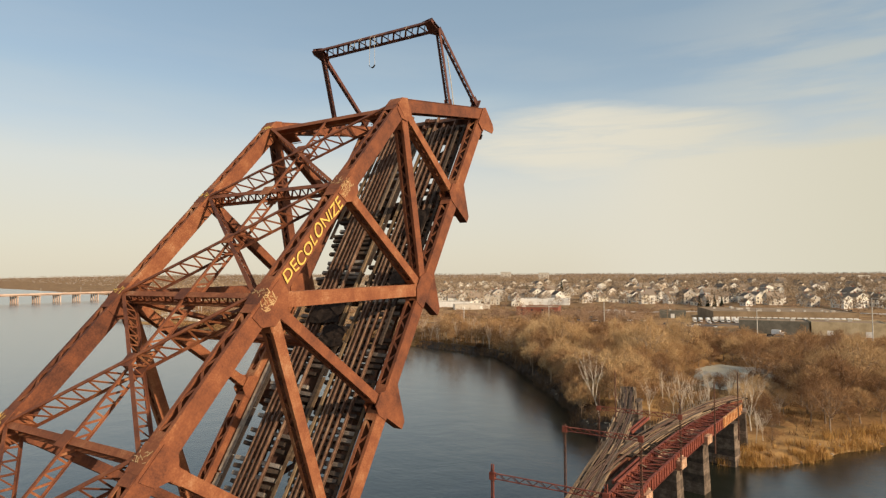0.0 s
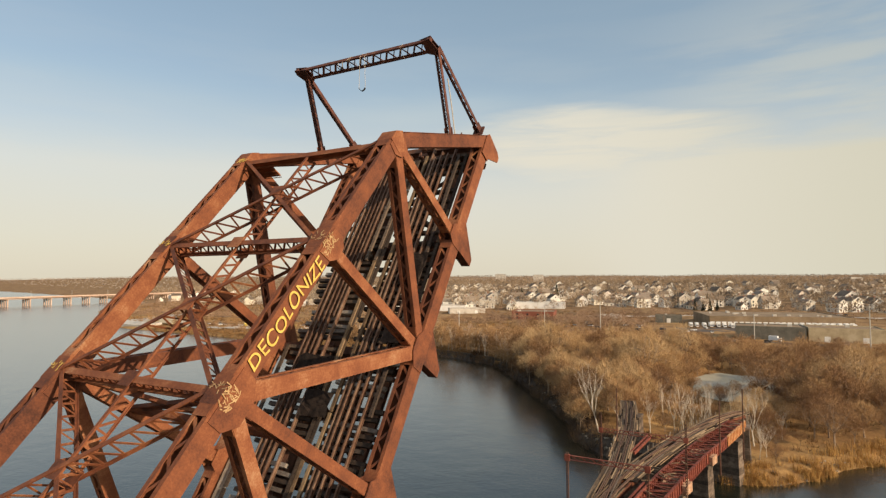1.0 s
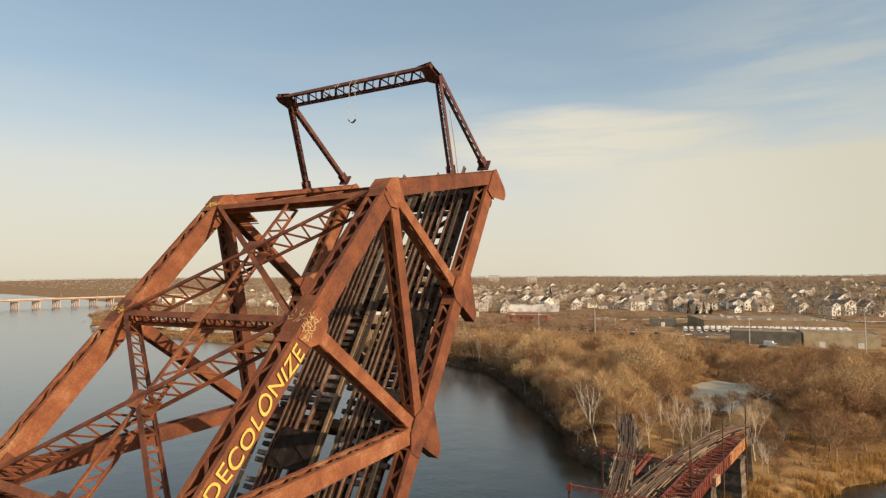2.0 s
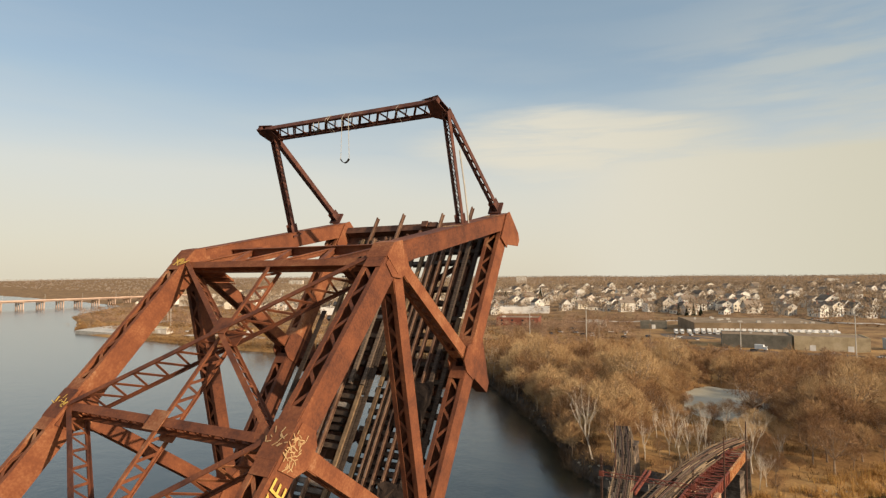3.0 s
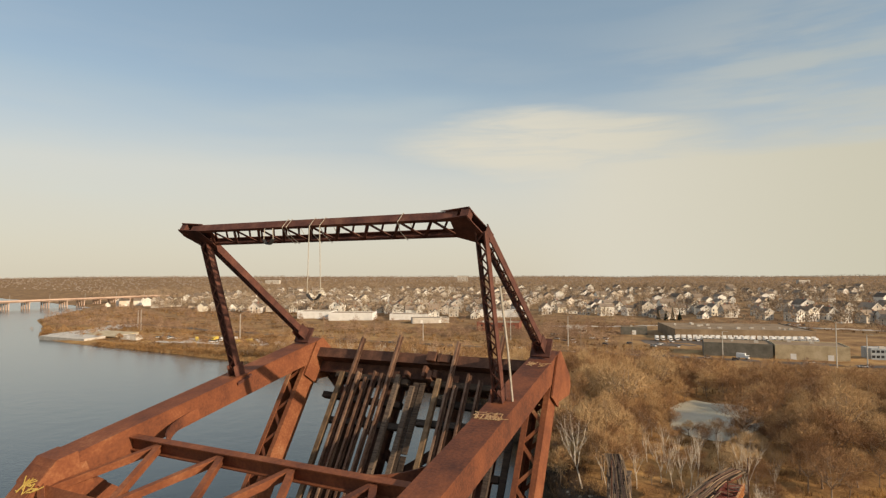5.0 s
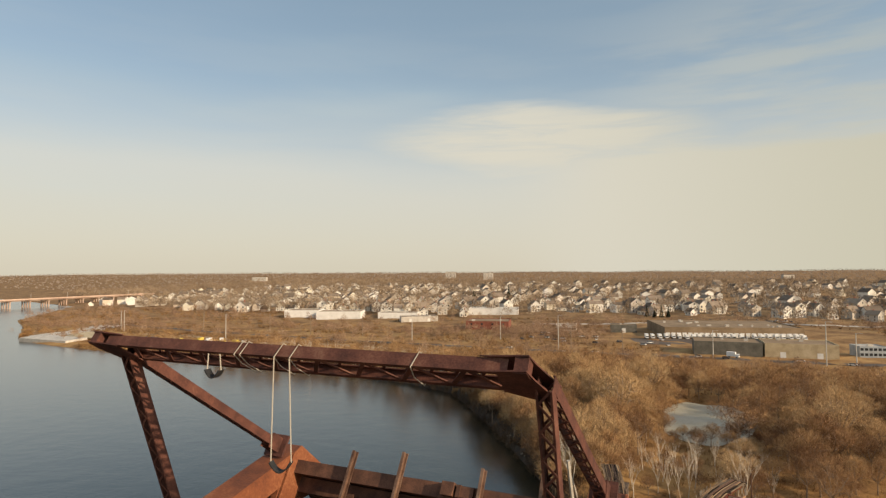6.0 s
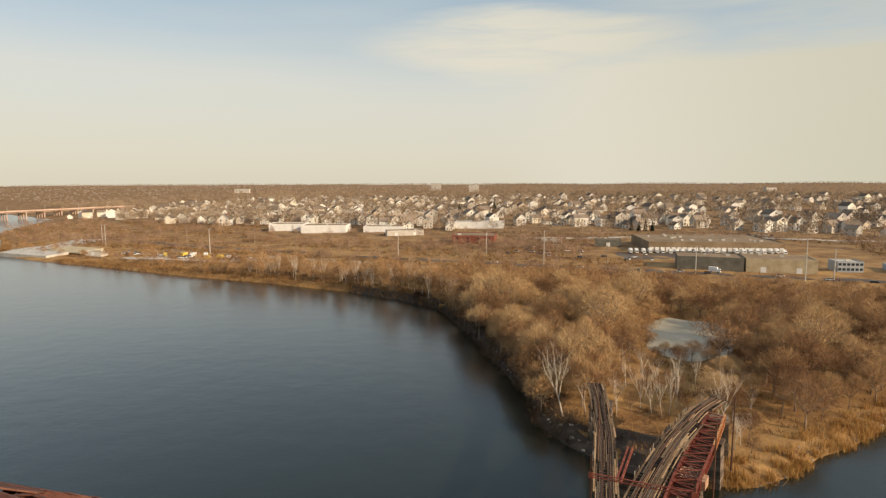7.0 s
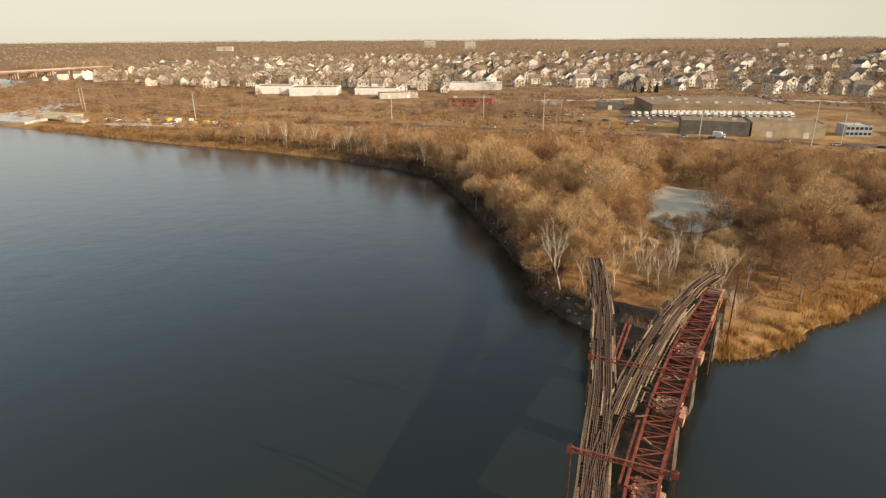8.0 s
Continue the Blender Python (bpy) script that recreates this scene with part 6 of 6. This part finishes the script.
P = P[(d > -0.6) & (d < 9) & (rf.uniform(0, 1, len(P)) < 0.75 + 0.5 * lumps(P, 40, 37)) & ~((P[:, 0] > -575) & (P[:, 0] < -460))]
blades("shore_brush", P, np.maximum(ground_height(P), 0.0), 12, 2.3, 0.12, 0.9, BRUSH, "dark tangled brush along the far river bank", "brush", 15)


# ---- yards, sheds and roads on the flat ----
CONCRETE = material("pale_concrete", [(0.25, (0.38, 0.34, 0.28)), (0.5, (0.55, 0.50, 0.43)), (0.75, (0.68, 0.64, 0.56))], 0.25, 4, 0.9, 0, 0.2, 0.02, 0.15)
ASPHALT = material("worn_asphalt", [(0.25, (0.07, 0.052, 0.04)), (0.5, (0.11, 0.085, 0.068)), (0.75, (0.17, 0.14, 0.11))], 0.05, 2, 0.9, 0, 0.2, 0.02, 0.0)
BROWN_ROOF = material("brown_flat_roof", [(0.25, (0.16, 0.110, 0.063)), (0.5, (0.25, 0.175, 0.104)), (0.75, (0.33, 0.24, 0.15))], 0.08, 2, 0.9, 0, 0.2, 0.02, 0.1)
TAN_WALL = material("tan_painted_wall", [(0.25, (0.36, 0.28, 0.17)), (0.5, (0.50, 0.40, 0.25)), (0.75, (0.60, 0.50, 0.34))], 0.2, 2, 0.85, 0, 0.1, 0.02, 0.1)
DARK_WALL = material("grey_green_wall", [(0.25, (0.08, 0.075, 0.06)), (0.5, (0.14, 0.13, 0.105)), (0.75, (0.21, 0.195, 0.16))], 0.2, 2, 0.85, 0, 0.1, 0.02, 0.1)
WHITE_WALL = material("white_metal_wall", [(0.25, (0.62, 0.60, 0.55)), (0.5, (0.76, 0.74, 0.69)), (0.75, (0.84, 0.82, 0.78))], 0.2, 3, 0.7, 0, 0.1, 0.02, 0.2)
BLUE_WALL = material("pale_blue_wall", [(0.25, (0.24, 0.27, 0.29)), (0.5, (0.33, 0.36, 0.375)), (0.75, (0.44, 0.47, 0.48))], 0.2, 3, 0.7, 0, 0.1, 0.02, 0.1)
BRICK_RED = material("red_brick_wall", [(0.25, (0.15, 0.05, 0.033)), (0.5, (0.23, 0.08, 0.05)), (0.75, (0.31, 0.13, 0.085))], 0.3, 4, 0.9, 0, 0.2, 0.02, 0.1)
VEHICLE_WHITE = material("white_vehicle_paint", [(0.3, (0.72, 0.70, 0.66)), (0.7, (0.85, 0.84, 0.80))], 0.5, 5, 0.4, 0, 0, 0.01, 0.3)
VEHICLE_DARK = material("dark_vehicle_paint", [(0.2, (0.03, 0.035, 0.05)), (0.5, (0.12, 0.10, 0.09)), (0.8, (0.30, 0.26, 0.22))], 0.5, 5, 0.4, 0, 0, 0.01, 0.8)
YELLOW = material("yellow_machine_paint", [(0.3, (0.55, 0.38, 0.06)), (0.7, (0.70, 0.52, 0.12))], 0.5, 5, 0.5, 0, 0, 0.01, 0.2)
TYRE = material("tyre_rubber", [(0.3, (0.02, 0.02, 0.02)), (0.7, (0.04, 0.04, 0.04))], 2, 20, 0.9, 0, 0, 0.01, 0.1)


def shed(x, y, w, l, h, turn, wall, roof, label, doors=0, windows=0, parapet=0.5, name="industrial_building"):
    """A flat-roofed block: walls with a parapet, roof slab, doors and windows on its front (-y)."""
    t = thing(name, label, "building", pose(x, y, gz(x, y), 0, 0, turn))
    g = Geo()
    for a in ((-w / 2, w / 2, -l / 2, -l / 2 + 0.3), (-w / 2, w / 2, l / 2 - 0.3, l / 2), (-w / 2, -w / 2 + 0.3, -l / 2 + 0.3, l / 2 - 0.3), (w / 2 - 0.3, w / 2, -l / 2 + 0.3, l / 2 - 0.3)):
        g.box(*a, -2.5, h + parapet)
    part("wall", g, wall, t)
    g = Geo()
    g.box(-w / 2 + 0.3, w / 2 - 0.3, -l / 2 + 0.3, l / 2 - 0.3, h - 0.4, h)
    roof_ob = part("roof", g, roof, t)
    r = random.Random(int(x * 7 + y))
    for k in range(max(1, int(w * l / 500))):
        g = Geo()
        a, b = r.uniform(-w * 0.42, w * 0.4), r.uniform(-l * 0.4, l * 0.35)
        g.box(a, a + r.uniform(1.2, 3), b, b + r.uniform(1.2, 2.5), h, h + r.uniform(0.8, 1.6))
        part("roof_unit", g, CONCRETE, roof_ob)
    for k in range(doors):
        g = Geo()
        c = -w / 2 + w * (k + 0.5) / doors
        g.box(c - 1.6, c + 1.6, -l / 2 - 0.08, -l / 2 + 0.05, -0.3, 3.6)
        part("loading_door", g, WHITE_WALL, t)
    for k in range(windows):
        c = -w / 2 + w * (k + 0.5) / windows
        for z in ((2.0, 5.2) if h > 6 else (2.0,)):
            g = Geo()
            g.box(c - 0.9, c + 0.9, -l / 2 - 0.05, -l / 2 + 0.05, z - 0.8, z + 0.8)
            part("window", g, GLASS, t)
    return t


shed(11, 573, 104, 74, 7.5, 16, BROWN_ROOF, BROWN_ROOF, "long brown flat-roofed depot behind a row of trailers", doors=24)
shed(14, 452, 40, 26, 8.5, 4, DARK_WALL, BROWN_ROOF, "dark grey-green flat-roofed warehouse by the road")
shed(55, 456, 40, 28, 8.5, 4, TAN_WALL, BROWN_ROOF, "tan flat-roofed warehouse by the road", doors=2)
shed(95, 468, 15, 13, 6.6, 14, BLUE_WALL, CONCRETE, "pale blue two-storey office block with dark windows", windows=6)
shed(138, 478, 36, 20, 3.8, 6, BLUE_WALL, CONCRETE, "low pale office building with a light flat roof", windows=8)
shed(-448, 600, 42, 28, 8.5, 22, WHITE_WALL, BROWN_ROOF, "white metal warehouse with a dark low roof", doors=3)
shed(-392, 596, 52, 30, 8.5, 22, WHITE_WALL, BROWN_ROOF, "white metal warehouse with a dark low roof", doors=2)
shed(-330, 625, 46, 24, 6.0, 20, WHITE_WALL, BROWN_ROOF, "low white shed with a dark flat roof", doors=4)
shed(-286, 590, 40, 18, 5.5, 35, CONCRETE, ASPHALT, "low pale concrete shed with a grey roof", doors=2)
shed(-190, 552, 40, 34, 7.5, 14, BRICK_RED, BROWN_ROOF, "red brick mill building with a brown flat roof", windows=4)
shed(-240, 705, 60, 30, 7.0, 16, WHITE_WALL, CONCRETE, "long white store building with a pale roof", doors=2)
shed(-116, 556, 18, 12, 5.5, 10, CONCRETE, BROWN_ROOF, "pale two-storey block with a brown roof", windows=8)
shed(-66, 560, 22, 14, 6.0, 10, DARK_WALL, BROWN_ROOF, "small grey flat-roofed workshop by the trees", doors=1)
for x, y, w, h in ((-1010, 2300, 44, 26), (-820, 2250, 40, 28), (-1700, 1900, 60, 16), (260, 2500, 40, 14)):
    t = thing("apartment_block", "pale distant apartment block above the trees", "building", pose(x, y, gz(x, y), 0, 0, 24))
    g = Geo()
    g.box(-w / 2, w / 2, -9, 9, -5, h)
    part("wall", g, CONCRETE, t)
    g = Geo()
    g.box(-w / 2 - 0.5, w / 2 + 0.5, -9.5, 9.5, h, h + 1)
    part("roof", g, ASPHALT, t)
    for z in np.arange(4, h - 2, 4.0):
        for c in np.arange(-w / 2 + 3, w / 2 - 2, 6.0):
            g = Geo()
            g.box(c - 1.2, c + 1.2, -9.06, -8.9, z - 1, z + 1)
            part("window", g, GLASS, t)


def box_vehicle(name, label, category, paint, w, l, h, group):
    """A box body on a chassis with a cab and wheels, nose to -y."""
    t = thing(name, label, category, pose(0, 0, 0), group)
    g = Geo()
    g.box(-w / 2, w / 2, -l / 2 + (1.9 if h > 2.5 else 0.0), l / 2, 0.95 if h > 2.5 else 0.35, h)
    if h > 2.5:
        g.box(-w / 2 + 0.06, w / 2 - 0.06, -l / 2, -l / 2 + 1.8, 0.6, h * 0.68)
    part("body", g, paint, t)
    if h <= 2.5:
        g = Geo()
        a, b = -l * 0.22, l * 0.36
        g.prism([(a - 0.5, h), (a, h + 0.55), (b, h + 0.55), (b + 0.5, h)], -w / 2 + 0.12, w / 2 - 0.12)
        part("cabin", g, GLASS, t)
    else:
        g = Geo()
        g.box(-w / 2 + 0.2, w / 2 - 0.2, -l / 2 - 0.03, -l / 2 + 0.02, h * 0.4, h * 0.62)
        part("windscreen", g, GLASS, t)
    for s in (-1, 1):
        for y in (-l * 0.32, l * 0.32):
            g = Geo()
            g.tube([(s * (w / 2 - 0.28), y, 0.4), (s * (w / 2 + 0.02), y, 0.4)], 0.42, 10)
            part("wheel", g, TYRE, t)
    return t


truck = box_vehicle("box_truck", "white box truck parked in a row before the depot", "truck", VEHICLE_WHITE, 2.5, 7.0, 3.6, "trucks parked before the depot")
car_w = box_vehicle("car", "pale car parked in the yard", "car", VEHICLE_WHITE, 1.8, 4.4, 0.95, "parked cars")
car_d = box_vehicle("car", "dark car parked in the yard", "car", VEHICLE_DARK, 1.8, 4.4, 0.95, "parked cars")
machine = box_vehicle("work_truck", "yellow work truck standing in the riverside yard", "truck", YELLOW, 2.5, 6.5, 3.0, "work trucks in the yard")
placed = {}


def place(proto, x, y, turn):
    m = pose(x, y, gz(x, y) + 0.05, 0, 0, turn)
    if proto.name not in placed:
        placed[proto.name] = True
        proto.matrix_basis = m
        return proto
    return copy_thing(proto, m)


rv = random.Random(44)
for k in range(24):
    t = k / 23
    if rv.random() < 0.95:
        place(truck, -42 + t * 112 + rv.uniform(-0.4, 0.4), 514 + t * 32 + rv.uniform(-0.8, 0.8), 16 + rv.uniform(-2, 2))
place(truck, 17.5, 427, 75)
place(truck, -352, 372, 40)
for k in range(7):
    place(truck if rv.random() < 0.4 else machine, -388 + k * 11 + rv.uniform(-3, 3), 366 + rv.uniform(-5, 8), rv.uniform(0, 180))
for k in range(16):
    place(car_w if rv.random() < 0.7 else car_d, -398 + rv.uniform(0, 95), 360 + rv.uniform(0, 16), rv.uniform(0, 180))
for k in range(14):
    place(car_w if rv.random() < 0.6 else car_d, -440 + rv.uniform(0, 40), 365 + rv.uniform(0, 10), rv.uniform(0, 180))
for k in range(44):
    place(car_w if rv.random() < 0.65 else car_d, -48 + 2.9 * k, 655 + 0.28 * 2.9 * k + rv.uniform(-1, 1) + (12 if k % 3 == 0 else 0), 16)
for k in range(22):
    place(car_w if rv.random() < 0.6 else car_d, -140 + rv.uniform(0, 120), 470 + rv.uniform(0, 60), rv.uniform(0, 180))
for k in range(10):
    place(car_w if rv.random() < 0.6 else car_d, -120 + k * 28 + rv.uniform(-8, 8), 423 + rv.uniform(-2, 2), 88)


def sheet(name, pts, mat, label, lift=0.12, width=None):
    """A strip of road or yard laid over the ground: pts are centre points; width its breadth."""
    P = [Vector((*p, 0)) for p in pts]
    fine = []
    for a, b in zip(P[:-1], P[1:]):
        n = max(1, int((b - a).length / 8))
        fine += [a.lerp(b, k / n) for k in range(n)]
    fine.append(P[-1])
    rows, cols = [], 7
    for i, p in enumerate(fine):
        u = (fine[min(i + 1, len(fine) - 1)] - fine[max(i - 1, 0)]).normalized()
        s = Vector((u.y, -u.x, 0))
        rows.append([p + s * (width * (c / (cols - 1) - 0.5)) for c in range(cols)])
    V = [q for r in rows for q in r]
    Z = ground_height([(q.x, q.y) for q in V])
    g = Geo()
    g.add([Vector((q.x, q.y, z + lift)) for q, z in zip(V, Z)], [(i * cols + c, i * cols + c + 1, (i + 1) * cols + c + 1, (i + 1) * cols + c) for i in range(len(rows) - 1) for c in range(cols - 1)])
    return tagged(part(name, g, mat), label, "road", kind="structure")


sheet("road", [(-700, 470), (-450, 432), (-250, 420), (-100, 421), (60, 424), (300, 450)], ASPHALT, "grey two-lane riverside road", 0.15, 9)
sheet("road_2", [(-160, 600), (-60, 640), (80, 668), (300, 690)], CONCRETE, "pale street along the houses", 0.15, 12)
sheet("yard", [(-50, 495), (80, 528)], ASPHALT, "worn asphalt yard before the depot", 0.12, 34)
sheet("yard_2", [(-420, 360), (-300, 372)], CONCRETE, "dusty pale riverside yard", 0.12, 24)
DIRT = material("bare_tan_dirt", [(0.25, (0.25, 0.17, 0.09)), (0.5, (0.36, 0.26, 0.15)), (0.75, (0.46, 0.35, 0.22))], 0.06, 1.5, 0.95, 0, 0.3, 0.05, 0.0)
sheet("dirt_track", [(-480, 395), (-300, 392), (-150, 388), (-60, 400)], DIRT, "bare tan dirt track across the flat", 0.1, 12)

# mud strips whose dark colour includes the shade lying on the bank
SHADE_MUD = material("shade_dark_mud", [(0.25, (0.025, 0.018, 0.012)), (0.5, (0.055, 0.038, 0.025)), (0.75, (0.12, 0.082, 0.052))], 0.3, 3, 0.75, 0, 0.6, 0.06, 0.0)
sheet("mud_bank", [(-175, 306), (-137, 296.5), (-107, 284), (-87.5, 259), (-64.5, 228), (-48.5, 204), (-34.5, 183), (-27.6, 167), (-19.5, 158.8), (-13.6, 155), (-8, 153.4), (-2, 153.8), (3, 153)], SHADE_MUD, "mud and leaf litter along the river bank, darkened for the shade there", 0.14, 7)

sheet("quay_apron", [(-556, 354), (-557, 395), (-580, 440)], CONCRETE, "wide pale concrete apron behind the quay", 0.25, 36)

sheet("mud_bank_2", [(-11, 159.5), (-4, 160), (4, 160)], SHADE_MUD, "mud between the two track abutments, darkened for the shade there", 0.2, 11)

# quay on the far bank
t = thing("quay", "pale concrete quay wall with a sloping apron on the far bank", "quay")
g = Geo()
g.prism([(331, -3), (331, 3.2), (336, 3.6), (350, 4.4), (350, -3)], -548, -484)
part("wall", g, CONCRETE, t)
g = Geo()
g.prism([(350, 3.6), (350, 4.5), (372, 6.2), (372, 3.6)], -515, -470)
part("ramp", g, TAN_WALL, t)
shed(-452, 352, 16, 8, 3.5, 10, CONCRETE, BROWN_ROOF, "small pale concrete shed beside the quay", doors=1, name="shed_building")

# tall light poles and utility poles
GALV = material("pale_galvanised_steel", [(0.3, (0.42, 0.40, 0.36)), (0.7, (0.58, 0.56, 0.50))], 1, 10, 0.6, 0.2, 0, 0.01, 0.1)
WOODPOLE = material("weathered_pole_wood", [(0.3, (0.20, 0.14, 0.09)), (0.7, (0.36, 0.27, 0.19))], 1, 10, 0.9, 0, 0.2, 0.02, 0.2)
for x, y, h in ((-92.6, 428.7, 24), (-364.5, 389, 21), (64.8, 413.5, 25), (6.3, 418, 18), (-50, 435.5, 15), (-509, 403, 20), (-377.6, 457.7, 16), (-320, 445, 16), (-85.5, 437, 15), (-531, 416, 18), (-502, 494, 16), (-270, 452, 16), (-215, 440, 20), (-450, 445, 16), (82, 430, 18), (-150, 470, 18)):
    wood = h < 17
    t = thing("utility_pole" if wood else "light_pole", "weathered wooden utility pole with a crossarm beside the road" if wood else "tall pale steel light pole beside the road", "pole", pose(x, y, gz(x, y)), "poles along the road")
    g = Geo()
    g.tube([(0, 0, -0.5), (0, 0, h)], [0.34, 0.22], 7)
    part("pole", g, WOODPOLE if wood else GALV, t)
    g = Geo()
    if wood:
        g.box(-1.6, 1.6, -0.1, 0.1, h - 1.2, h - 0.95)
        g.box(-1.2, 1.2, -0.1, 0.1, h - 2.6, h - 2.4)
        part("crossarm", g, WOODPOLE, t)
    else:
        g.tube([(0, 0, h - 0.3), (1.2, -0.5, h + 0.1), (2.4, -1.0, h)], 0.09, 5)
        part("arm", g, GALV, t)
        g = Geo()
        g.box(2.2, 3.1, -1.2, -0.8, h - 0.12, h + 0.06)
        part("lamp_head", g, GALV, t)

# highway bridge down-river
HWY = material("rosy_concrete", [(0.25, (0.40, 0.27, 0.20)), (0.5, (0.52, 0.37, 0.28)), (0.75, (0.62, 0.48, 0.38))], 0.05, 1, 0.9, 0, 0, 0.01, 0.1)
hb = thing("highway_bridge", "long low rosy concrete highway bridge crossing the river", "bridge")
A, B = Vector((-1045, 230, 0)), Vector((-1135, 930, 0))
u = (B - A).normalized()
s = Vector((u.y, -u.x, 0))
for k in range(20):
    p, q = A.lerp(B, k / 20), A.lerp(B, (k + 1) / 20)
    up = Vector((0, 0, 14))
    g = Geo()
    g.bar(p + up, q + up, 24, 0.8)
    for e in (-9, -3, 3, 9):
        g.bar(p + up + s * e - Vector((0, 0, 1.2)), q + up + s * e - Vector((0, 0, 1.2)), 0.6, 1.8)
    span = part("deck_span", g, HWY, hb)
    for e in (-11.8, 11.8):
        g = Geo()
        g.bar(p + up + s * e + Vector((0, 0, 0.9)), q + up + s * e + Vector((0, 0, 0.9)), 0.35, 1.0)
        part("parapet", g, HWY, span)
    g = Geo()
    for e in (-9, -3, 3, 9):
        c = p + s * e
        g.box(c.x - 0.9, c.x + 0.9, c.y - 0.9, c.y + 0.9, -3, 11.0)
    g.bar(p + s * -11 + Vector((0, 0, 11.3)), p + s * 11 + Vector((0, 0, 11.3)), 2.0, 1.2)
    part("pier", g, HWY, hb)
    if k % 2 == 0:
        g = Geo()
        c = p + s * 11.5
        g.tube([(c.x, c.y, 14.3), (c.x, c.y, 25)], 0.2, 5)
        part("lamp_post", g, GALV, hb)
